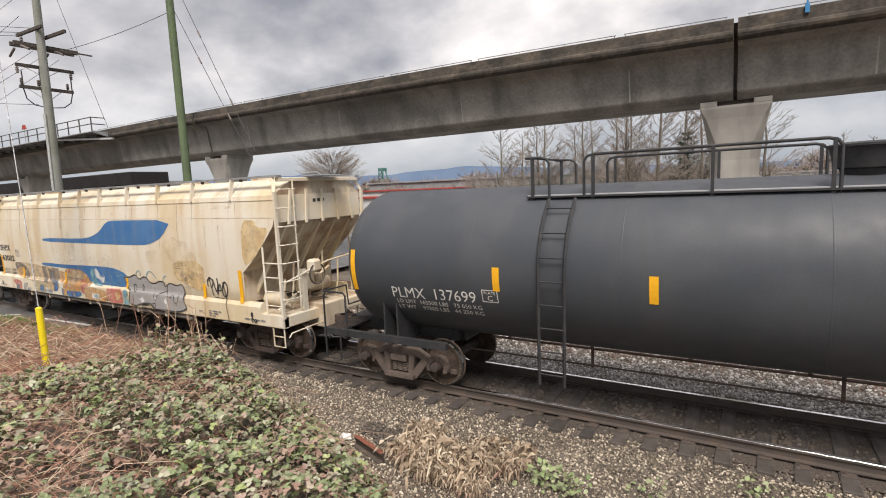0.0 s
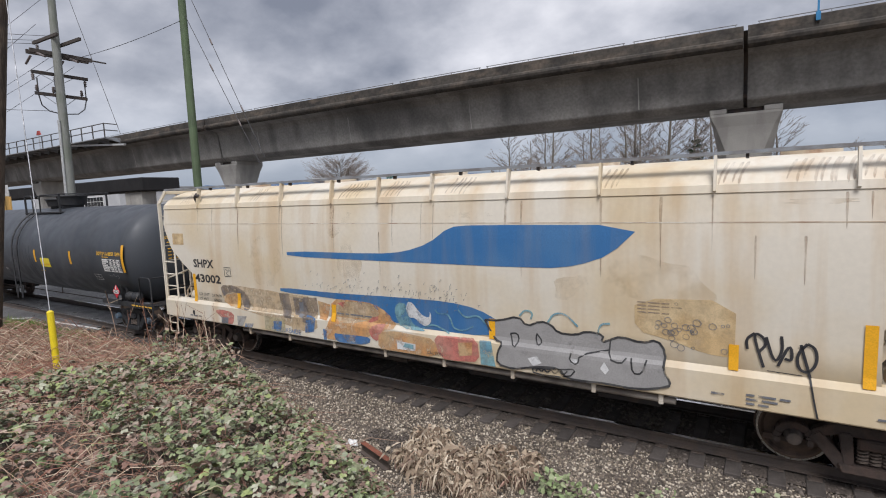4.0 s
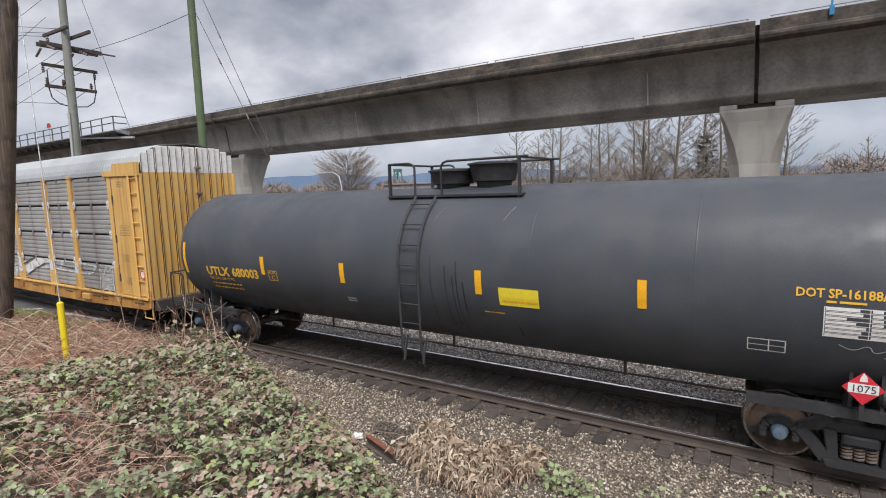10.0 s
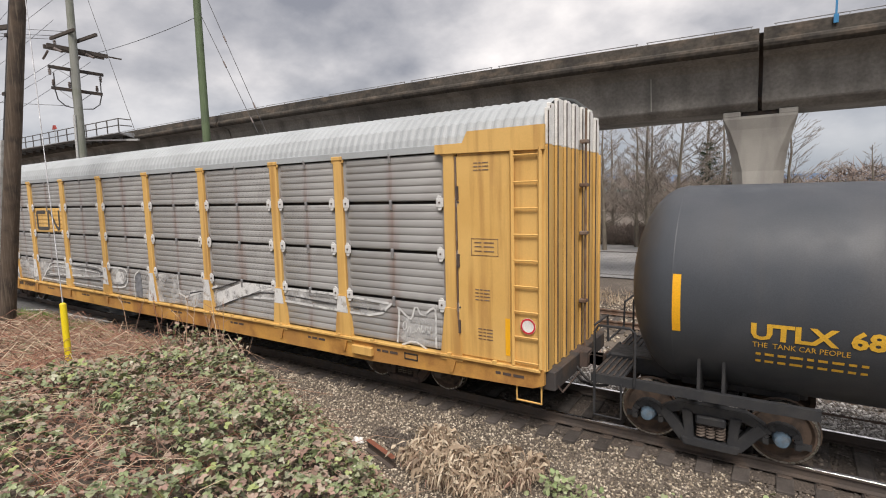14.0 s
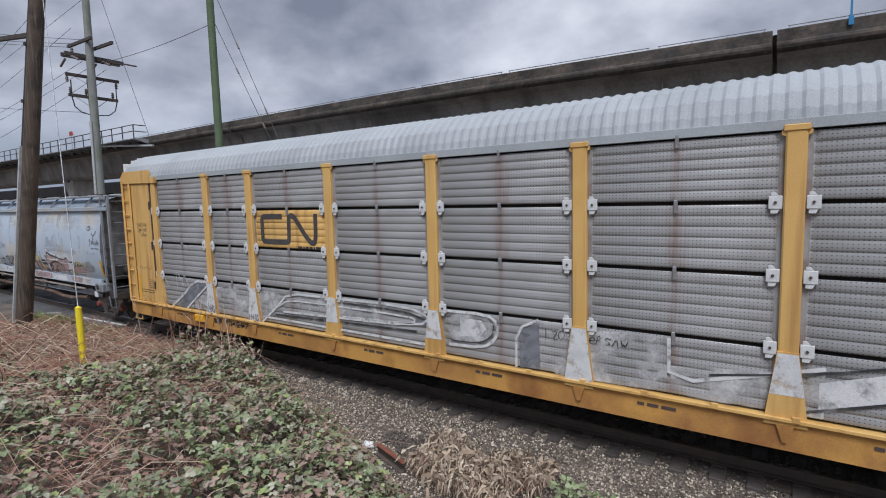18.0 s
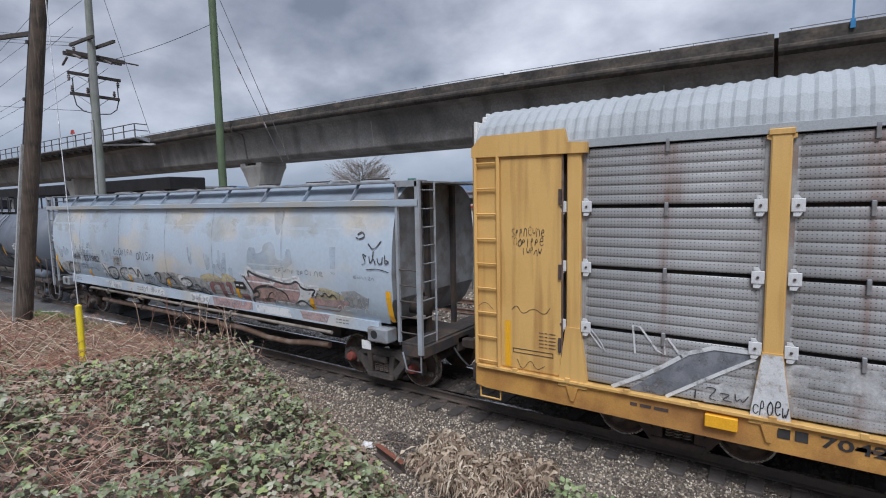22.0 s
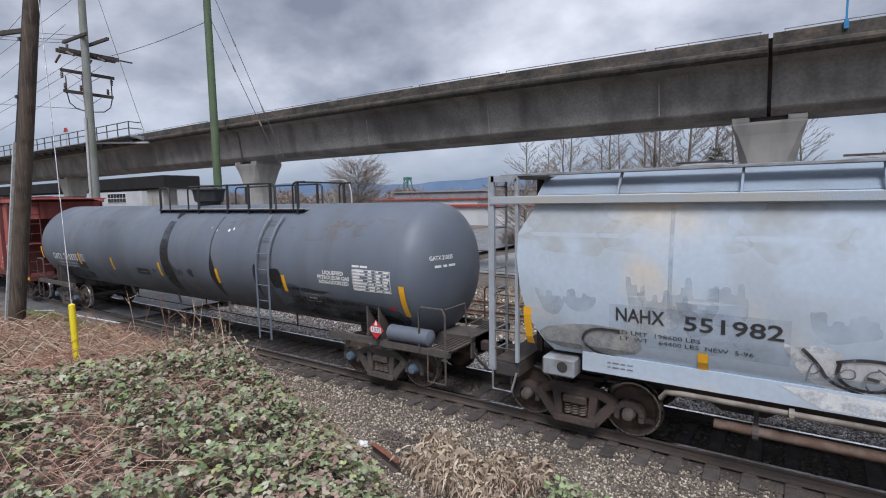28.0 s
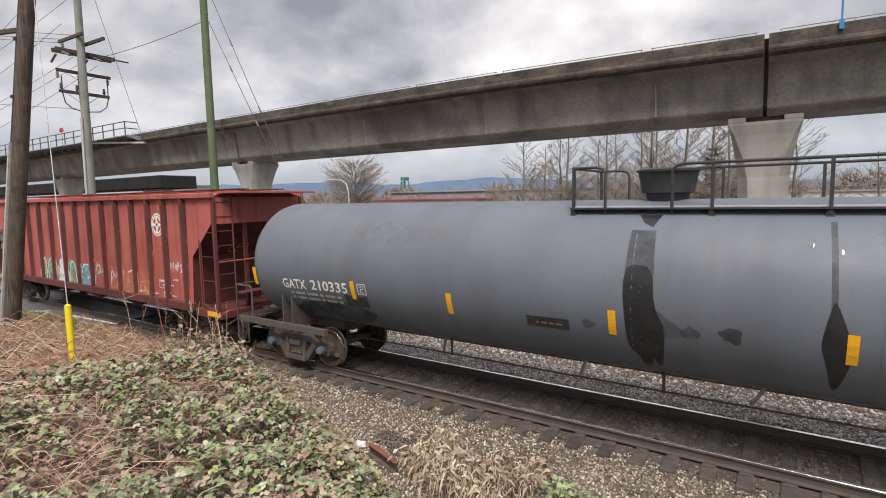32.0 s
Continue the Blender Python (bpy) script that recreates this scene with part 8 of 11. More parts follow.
def panel_mesh(w, h, name="mesh_panel", material="rack_mesh"):
    """A pressed side panel: six rounded bands parted by grooves, its edges folded flat; about its middle."""
    rows, n = [], 6
    for i in range(n):
        for k, d in ((0.0, -0.015), (0.08, -0.005), (0.16, 0.0), (0.42, 0.001), (0.62, -0.001), (0.82, -0.006), (0.93, -0.012)):
            z = h * (i + k) / n
            rows.append([(-w / 2, -0.004, z), (-w / 2 + 0.05, -0.004 - d, z), (-w / 2 + 0.07, -d - 0.03, z), (w / 2 - 0.07, -d - 0.03, z), (w / 2 - 0.05, -0.004 - d, z), (w / 2, -0.004, z)])
    rows.append([(-w / 2, -0.004, h), (w / -2 + 0.05, -0.004, h), (-w / 2 + 0.07, -0.004, h), (w / 2 - 0.07, -0.004, h), (w / 2 - 0.05, -0.004, h), (w / 2, -0.004, h)])
    return Shape().grid(rows).mesh(name, material, 60)


def auto_rack():
    cx, half = -58.325, 13.42
    car = thing("autorack_car", "yellow autorack car with grey perforated side panels", "autorack car", at=(cx, 0, 0))
    # dark box added in place of the unlit inside seen between panels
    part("inner_wall", Shape().box(-13.2, 13.2, -1.40, 1.40, 0.95, 4.9), "dark_frame", car)
    # corrugated arched roof
    n = 150 * 4
    prof = [(-1.53, 4.86), (-1.50, 5.0), (-1.40, 5.22), (-1.15, 5.44), (-0.8, 5.57), (0, 5.64), (0.8, 5.57), (1.15, 5.44), (1.40, 5.22), (1.50, 5.0), (1.53, 4.86)]
    rows = []
    for i in range(n + 1):
        x, k = lerp(-13.38, 13.38, i / n), 0.009 if i % 4 in (0, 1) else -0.009
        rows.append([(x, y * (1 + k / 1.5), z + k) for y, z in prof])
    part("roof", Shape().grid(rows), "rack_roof", car, "ribbed pale metal roof")
    for y in (-1.535, 1.535):
        part("roof_fascia", Shape().box(-13.3, 13.3, y - 0.025, y + 0.025, 4.74, 4.87, 0.004), "rack_roof", car)
        part("side_sill", Shape().slab([(-13.4, 0.66), (-13.2, 0.62), (-9.5, 0.60), (9.5, 0.60), (13.2, 0.70), (13.4, 0.78), (13.4, 1.04), (-13.4, 1.04)], y - 0.04, y + 0.04), "rack_sill", car, "rust-stained yellow side sill")
        part("sill_flange", Shape().box(-13.35, 13.35, y - 0.10, y + 0.08, 1.0, 1.05, 0.006), "rack_yellow", car)
    for x in np.arange(-12.6, 12.7, 0.93):
        part("sill_tab", Shape().box(float(x) - 0.045, float(x) + 0.045, -1.64, -1.60, 1.01, 1.09, 0.006), "rack_yellow", car)
    part("centre_sill", Shape().box(-13.2, 13.2, -0.45, 0.45, 0.55, 1.0, 0.02), "dark_frame", car)
    rowz = (1.05, 1.95, 2.90, 3.84, 4.74)
    posts = [-69.92, -67.24, -65.38, -62.60, -59.87, -57.05, -54.30, -51.45, -49.43, -46.72]
    side = flat_side(-1.0)
    clip = Shape().box(-0.075, 0.075, -0.03, 0.0, -0.085, 0.085, 0.006).slab([(-0.05, -0.09), (0.05, -0.09), (0.02, -0.14), (-0.05, -0.14)], -0.02, 0.0).slab([(-0.05, 0.09), (0.03, 0.09), (0.0, 0.13), (-0.05, 0.13)], -0.02, 0.0).mesh("clip", "clip_white")
    bolt = Shape().lathe([(-0.045, 0.018), (-0.03, 0.018)], 8, "y").mesh("bolt", "dark_frame")
    bracket = Shape().box(-0.024, 0.024, -0.045, 0.0, -0.12, 0.07, 0.006).mesh("strap", "grey_steel")
    for a, b in zip(posts, posts[1:]):
        x0, x1 = a - cx + 0.17, b - cx - 0.17
        for q in (x0 - 0.025, x1 + 0.025):
            part("edge_plate", Shape().box(q - 0.03, q + 0.03, -1.512, -1.49, 1.06, 4.72), "stained_zinc", car, "rust-streaked flat edge of the panels")
        for r in range(4):
            logo = abs(a + 65.38) < 0.1 and r == 2
            m = panel_mesh(x1 - x0, rowz[r + 1] - rowz[r] - 0.055, "logo_panel" if logo else "mesh_panel", "rack_yellow" if logo else "rack_mesh")
            p = part("logo_panel" if logo else "side_panel", m, None, car, "yellow panel with a dark emblem" if logo else "", at=Matrix.Translation(((x0 + x1) / 2, -1.50, rowz[r] + 0.03)))
            part("strap", bracket, None, p, at=Matrix.Translation((0, -0.02, rowz[r + 1] - rowz[r] - 0.05)))
        part("far_panel", Shape().box(x0, x1, 1.49, 1.52, 1.05, 4.74), "rack_mesh", car)
    for x in posts:
        lx = x - cx
        p = part("side_post", Shape().box(lx - 0.115, lx + 0.115, -1.585, -1.46, 1.9, 4.80, 0.02), "rack_yellow", car)
        part("post_foot", Shape().slab([(lx - 0.24, 0.94), (lx + 0.24, 0.94), (lx + 0.23, 1.05), (lx + 0.118, 1.92), (lx - 0.118, 1.92), (lx - 0.23, 1.05)], -1.60, -1.50),
             "rack_yellow", p)
        part("post_cap", Shape().box(lx - 0.14, lx + 0.14, -1.60, -1.50, 4.72, 4.80, 0.01).slab([(lx - 0.16, 4.68), (lx - 0.11, 4.66), (lx - 0.11, 4.73), (lx - 0.16, 4.73)], -1.57, -1.54).slab([(lx + 0.16, 4.68), (lx + 0.11, 4.66), (lx + 0.11, 4.73), (lx + 0.16, 4.73)], -1.57, -1.54), "rack_yellow", p)
        part("post_gusset", Shape().slab([(lx - 0.1, 0.95), (lx + 0.1, 0.95), (lx + 0.03, 0.72), (lx - 0.03, 0.72)], -1.61, -1.575), "rack_sill", p)
        for z in rowz[1:4]:
            for e in (-1, 1):
                c = part("clip", clip, None, p, at=Matrix.Translation((lx + e * 0.2, -1.545, z)))
                part("bolt", bolt, None, c)
        part("post", Shape().box(lx - 0.15, lx + 0.15, 1.46, 1.58, 1.0, 4.80), "rack_yellow", car)
    # end bays with door, ladder, cap plate and folded end doors
    for e, door0, door1, lad0, lad1 in ((1, -46.55, -45.52, -45.5, -44.95), (-1, -71.2, -70.12, -71.72, -71.22)):
        a, b = sorted((door0 - cx, lad1 - cx if e > 0 else door1 - cx))
        lo, hi = (door0 - cx, half) if e > 0 else (-half, door1 - cx)
        part("end_panel", Shape().box(lo, hi, -1.555, -1.47, 1.0, 4.72, 0.01), "rack_yellow", car)
        part("end_panel", Shape().box(lo, hi, 1.47, 1.555, 1.0, 4.72, 0.01), "rack_yellow", car)
        d = part("end_door", Shape().box(door0 - cx, door1 - cx, -1.578, -1.556, 1.08, 4.64, 0.008), "rack_yellow", car, "flat yellow steel door")
        part("door_edge", Shape().box(*((door0 - cx - 0.03, door0 - cx - 0.005) if e > 0 else (door1 - cx + 0.005, door1 - cx + 0.03)), -1.585, -1.556, 1.08, 4.64), "rusty_rail", d)
        for z in (1.6, 2.8, 4.0):
            part("hinge", Shape().bar((door0 - cx + 0.02 if e > 0 else door1 - cx - 0.02, -1.59, z - 0.12), (door0 - cx + 0.02 if e > 0 else door1 - cx - 0.02, -1.59, z + 0.12), 0.04), "rusty_truck", d)
        part("cap_plate", Shape().slab([(lo - 0.42 if e > 0 else lo, 4.70), (hi if e > 0 else hi + 0.42, 4.66), (hi if e > 0 else hi + 0.42, 4.82), (hi if e > 0 else hi + 0.1, 4.84), (hi if e > 0 else hi + 0.05, 5.05),
                                        (lo + 0.25 if e > 0 else lo + 0.2, 5.05), (lo + 0.15 if e > 0 else lo, 4.86), (lo - 0.42 if e > 0 else lo, 4.86)], -1.62, -1.545), "rack_yellow", car)
        ladder(car, "side_ladder", [(lad0 - cx + 0.03, -1.6, 1.06), (lad1 - cx - 0.03, -1.6, 1.06)], [(lad0 - cx + 0.03, -1.6, 4.7), (lad1 - cx - 0.03, -1.6, 4.7)], 9, "rack_yellow", 0.07, 0.016, first=0.02, last=0.97)
        part("sill_step", Shape().tube([(lad0 - cx + 0.05, -1.5, 0.75), (lad0 - cx + 0.05, -1.5, 0.42), (lad1 - cx - 0.05, -1.5, 0.42), (lad1 - cx - 0.05, -1.5, 0.75)], 0.02, 5), "rack_yellow", car)
        for k in range(14):
            y0 = -1.5 + k * 3.0 / 14
            dx = 0.05 if k % 2 else 0.0
            xx = e * (half + 0.02 - dx)
            hi_z = 5.54 - 0.5 * max(0.0, abs(y0 + 0.1) - 0.9) ** 1.2
            f = part("end_door_fold", Shape().box(*sorted((xx - e * 0.06, xx)), y0 + 0.012, y0 + 0.205, 1.0, 4.75, 0.008), "rack_yellow", car)
            part("fold_top", Shape().box(*sorted((xx - e * 0.06, xx)), y0 + 0.012, y0 + 0.205, 4.75, hi_z, 0.008), "white_paint", f, "white upper part")
            part("fold_seam", Shape().bar((xx + e * 0.012, y0 + 0.005, 1.05), (xx + e * 0.012, y0 + 0.005, hi_z - 0.05), 0.014), "rusty_truck", f)
        rod = part("locking_rod", Shape().tube([(e * (half + 0.10), 0.2, 1.0), (e * (half + 0.10), 0.2, 5.5)], 0.022, 6), "rusty_rail", car, "rusty door locking rod", smooth=60)
        for z in (1.9, 3.2, 4.1, 4.9):
            part("keeper", Shape().box(*sorted((e * half, e * (half + 0.14))), 0.13, 0.27, z - 0.035, z + 0.035, 0.01), "rusty_rail", rod)
        part("end_sill", Shape().box(*sorted((e * 13.0, e * 13.55)), -1.45, 1.45, 0.66, 1.0, 0.02), "dark_frame", car)
        coupler(car, e * 13.55, e)
        part("cut_lever", Shape().tube([(e * 13.5, -1.35, 0.8), (e * 13.62, -1.3, 0.62), (e * 13.62, -0.4, 0.7)], 0.016, 5), "rusty_truck", car)
    at = lambda x, z, lift=0.0: (x - cx, -1.528 - lift, z)
    # the emblem: one thick bent band
    s = stroke_on(at, [(-64.18, 3.67), (-64.75, 3.67), (-64.93, 3.66), (-64.93, 3.5), (-64.93, 3.25), (-64.93, 3.08), (-64.75, 3.07), (-64.15, 3.07), (-63.97, 3.08), (-63.96, 3.25), (-63.95, 3.5), (-63.94, 3.68), (-63.78, 3.69), (-63.62, 3.5),
                      (-63.3, 3.12), (-63.12, 3.05), (-63.06, 3.2), (-63.05, 3.73)], 0.125, 0.008, rounds=2)
    part("emblem", s, "emblem_grey", car, "dark bent-band emblem")
    part("small_writing", bars_on(at, -63.66, 2.93, (0.14, 0.05, 0.1, 0.1, 0.05, 0.16), 0.06, 0.03, 0.008), "dark_paint", car)
    low = lambda x, z, lift=0.0: (x - cx, -1.577 - lift, z)
    part("small_writing", bars_on(low, -67.15, 0.80, (0.14, 0.14), 0.14, 0.05), "dark_paint", car)
    part("lettering", words_on(low, "704297", -66.7, 0.80, 0.2, 1.05, bold=0.004), "dark_paint", car)
    part("marker_box", Shape().box(-68.0 - cx, -67.6 - cx, -1.66, -1.57, 0.78, 0.96, 0.01), "reflector", car)
    part("marker_box", Shape().box(-49.16 - cx, -48.62 - cx, -1.66, -1.57, 0.72, 0.90, 0.01), "rack_yellow", car)
    part("notice", frame_on(low, -47.83, -47.5, 0.78, 0.92, 0.03), "dark_paint", car)
    for k, x in enumerate(posts):
        part("sill_label", bars_on(low, x + 0.9, 0.84, (0.1, 0.16, 0.2), 0.05, 0.04), "rusty_truck", car)
    dw = lambda x, z, lift=0.0: (x - cx, -1.58 - lift, z)
    b = part("notice", frame_on(dw, -46.27, -45.74, 2.91, 3.21, 0.010), "rusty_rail", car)
    for z in (3.13, 3.06, 2.98):
        part("small_writing", bars_on(dw, -46.2, z, (0.14, 0.2), 0.018, 0.04), "rusty_rail", b)
    for x, z, n in ((-46.2, 4.5, 3), (-46.2, 2.3, 4), (-46.15, 1.6, 4), (-70.5, 1.75, 5)):
        for i in range(n):
            part("small_writing", bars_on(dw, x, z - i * 0.06, (0.08, 0.05, 0.12), 0.016, 0.02), "rusty_rail", car)
    part("notice", patch_on(dw, blob(-45.2, 1.76, 0.14, 0.14, 16, 1, 0.0), 0.008), "white_paint", car)
    part("notice_ring", stroke_on(dw, [(-45.2 + 0.12 * math.cos(a / 16 * 6.283), 1.76 + 0.12 * math.sin(a / 16 * 6.283)) for a in range(17)], 0.03, 0.013, rounds=0), "placard_red", car)
    part("reflector", rect_on(dw, -45.62, -45.53, 1.2, 1.85), "reflector", car)
    part("reflector", rect_on(dw, -71.13, -71.02, 1.1, 1.9), "reflector", car)
    part("warning_strip", frame_on(dw, -70.98, -70.25, 1.36, 1.44, 0.012), "dark_paint", car)
    s = Shape()
    scrawl(dw, -71.0, -70.4, 3.36, 0.13, 8, 0.014, 0.006, 71, s)
    scrawl(dw, -70.96, -70.42, 3.2, 0.12, 7, 0.014, 0.006, 72, s)
    scrawl(dw, -70.8, -70.45, 3.06, 0.1, 5, 0.012, 0.006, 73, s)
    part("graffiti_line", s, "spray_black", car, "black tag")
    s = Shape()
    for pts in ([(-71.0, 2.1), (-70.9, 2.2), (-70.8, 2.02), (-70.6, 2.18), (-70.4, 2.05), (-70.3, 2.2)], [(-70.9, 1.25), (-70.8, 1.05), (-70.65, 1.3), (-70.55, 1.1), (-70.4, 1.2)], [(-71.65, 2.1), (-71.5, 2.2), (-71.35, 2.05)]):
        stroke_on(dw, pts, 0.009, 0.006, s)
    part("graffiti_line", s, "rusty_truck", car)
    # pale graffiti over the lowest panels: white letters with dark fields and inner lines
    wall = lambda x, z, lift=0.0: (x - cx, -1.535 - lift, z)
    for k, (c, pts) in enumerate((
            ("spray_slate", [(-68.11, 1.84), (-67.43, 1.83), (-67.98, 1.46), (-68.59, 1.06), (-69.06, 1.06)]),
            ("spray_pale", [(-67.22, 1.78), (-66.18, 1.86), (-65.25, 1.84), (-64.3, 1.84), (-64.48, 1.53), (-65.2, 1.07), (-67.05, 1.1), (-68.3, 1.08)]),
            ("spray_pale", [(-62.67, 1.92), (-60.59, 1.88), (-59.92, 1.73), (-60.23, 1.55), (-62.69, 1.47), (-64.4, 1.5), (-64.0, 1.8)]),
            ("spray_slate", [(-60.3, 1.72), (-59.92, 1.77), (-59.9, 1.67), (-60.02, 1.56), (-60.4, 1.52)]),
            ("spray_pale", [(-59.57, 1.88), (-58.79, 1.89), (-58.62, 1.73), (-58.69, 1.5), (-58.95, 1.39), (-59.56, 1.35)]), ("spray_white", [(-59.3, 1.82), (-58.85, 1.80), (-58.75, 1.66), (-58.9, 1.5), (-59.3, 1.46)]),
            ("spray_slate", [(-58.12, 1.71), (-57.75, 1.88), (-57.73, 1.1), (-58.1, 1.07)]), ("spray_pale", [(-57.7, 1.81), (-57.15, 1.84), (-56.52, 1.9), (-55.76, 1.9), (-55.74, 1.09), (-56.68, 1.07), (-57.68, 1.07)]),
            ("spray_pale", [(-55.7, 1.5), (-54.45, 1.62), (-53.9, 1.74), (-53.9, 1.1), (-55.7, 1.07)]), ("spray_white", [(-53.96, 1.56), (-52.86, 1.92), (-51.67, 1.94), (-52.26, 1.76), (-53.96, 1.17)]),
            ("spray_pale", [(-52.2, 1.9), (-51.5, 1.9), (-49.5, 1.93), (-48.13, 1.86), (-48.4, 1.56), (-50.3, 1.56), (-51.6, 1.6), (-52.45, 1.6)]),
            ("spray_pale", [(-47.99, 1.1), (-47.95, 1.68), (-47.72, 1.58), (-47.55, 1.78), (-47.4, 1.6), (-47.12, 1.75), (-47.1, 1.12)]))):
        part("graffiti", patch_on(wall, pts, 0.003 + 0.0006 * k), c, car, "pale sprayed field" if c != "spray_slate" else "dark sprayed field")
    s = Shape()
    for pts, w in (([(-69.31, 1.06), (-68.73, 1.39), (-68.08, 1.88), (-67.44, 1.88)], 0.06), ([(-68.53, 1.06), (-67.98, 1.44), (-67.43, 1.8)], 0.05), ([(-65.11, 1.06), (-64.48, 1.53), (-64.1, 1.86), (-62.81, 1.87), (-60.6, 1.9), (-59.95, 1.75), (-60.25, 1.53), (-62.69, 1.45), (-64.3, 1.4)], 0.05),
                   ([(-64.49, 1.5), (-64.11, 1.7), (-62.82, 1.71), (-60.44, 1.7), (-60.31, 1.62), (-60.48, 1.56), (-62.31, 1.5)], 0.035), ([(-64.9, 1.2), (-62.69, 1.2), (-60.02, 1.19)], 0.05), ([(-59.6, 1.91), (-58.73, 1.93), (-58.51, 1.78), (-58.56, 1.49), (-58.83, 1.31), (-59.56, 1.28)], 0.055),
                   ([(-58.17, 1.06), (-58.16, 1.74), (-57.75, 1.94)], 0.045), ([(-55.73, 1.91), (-55.72, 1.24), (-54.45, 1.59), (-53.9, 1.75)], 0.055), ([(-52.45, 1.58), (-51.6, 1.62), (-49.48, 1.56), (-48.46, 1.56), (-48.13, 1.86)], 0.05), ([(-52.14, 1.78), (-51.55, 1.9), (-49.5, 1.91), (-48.2, 1.85)], 0.05),
                   ([(-48.01, 1.08), (-47.93, 1.73), (-48.01, 1.83), (-47.72, 1.61), (-47.64, 1.59), (-47.54, 1.91), (-47.4, 1.65), (-47.15, 1.88), (-47.07, 1.82), (-47.09, 1.1)], 0.04), ([(-47.9, 1.05), (-47.6, 1.18), (-47.3, 1.05)], 0.04),
                   ([(-69.81, 2.05), (-69.39, 1.54), (-69.5, 1.78), (-69.81, 2.08)], 0.02), ([(-68.97, 1.64), (-69.02, 2.21), (-68.54, 1.57), (-68.58, 2.02), (-68.32, 1.67)], 0.028)):
        stroke_on(wall, pts, w, 0.014, s, 1)
    scrawl(wall, -47.88, -47.2, 1.34, 0.15, 6, 0.022, 0.018, 23, s)
    part("graffiti_line", s, "spray_white", car, "white sprayed lines")
    s = Shape()
    for pts, w in (([(-55.2, 1.45), (-54.0, 1.66), (-53.0, 1.94)], 0.035), ([(-54.38, 1.06), (-52.39, 1.71), (-51.6, 1.76), (-49.49, 1.68), (-48.3, 1.68)], 0.035), ([(-64.6, 1.3), (-62.7, 1.36), (-60.3, 1.42)], 0.045), ([(-62.3, 1.8), (-60.6, 1.79), (-60.1, 1.68)], 0.04), ([(-59.5, 1.36), (-58.9, 1.38), (-58.62, 1.55), (-58.6, 1.75)], 0.025)):
        stroke_on(wall, pts, w, 0.016, s, 1)
    scrawl(wall, -57.66, -56.3, 1.66, 0.12, 11, 0.02, 0.018, 21, s)
    scrawl(wall, -68.2, -67.5, 1.15, 0.14, 4, 0.02, 0.018, 22, s)
    part("graffiti_line", s, "spray_black", car, "dark inner lines")
    foot = lambda x, z, lift=0.0: (x - cx, -1.60 - lift, z)
    for k in (1, 2, 3, 4, 5, 6, 7, 8):
        lx, lo = posts[k], (1.0 if k in (1, 2, 5) else 1.35 if k in (3, 4, 6) else 1.55)
        w = 0.118 + 0.112 * (1.92 - lo) / 0.87
        part("foot_paint", patch_on(foot, [(lx - w, lo), (lx + w, lo), (lx + 0.112, 1.9), (lx - 0.112, 1.9)], 0.004), "spray_white", car)
    s = Shape()
    for k, seed in ((1, 31), (2, 32)):
        scrawl(foot, posts[k] - 0.2, posts[k] + 0.2, 1.08, 0.17, 5, 0.018, 0.009, seed, s)
    part("graffiti_line", s, "tag_black", car, "black tags on the post feet")
    truck(car, -10.1, "rusty_truck", 0.42)
    truck(car, 10.1, "rusty_truck", 0.42)
    CARS.append(car)


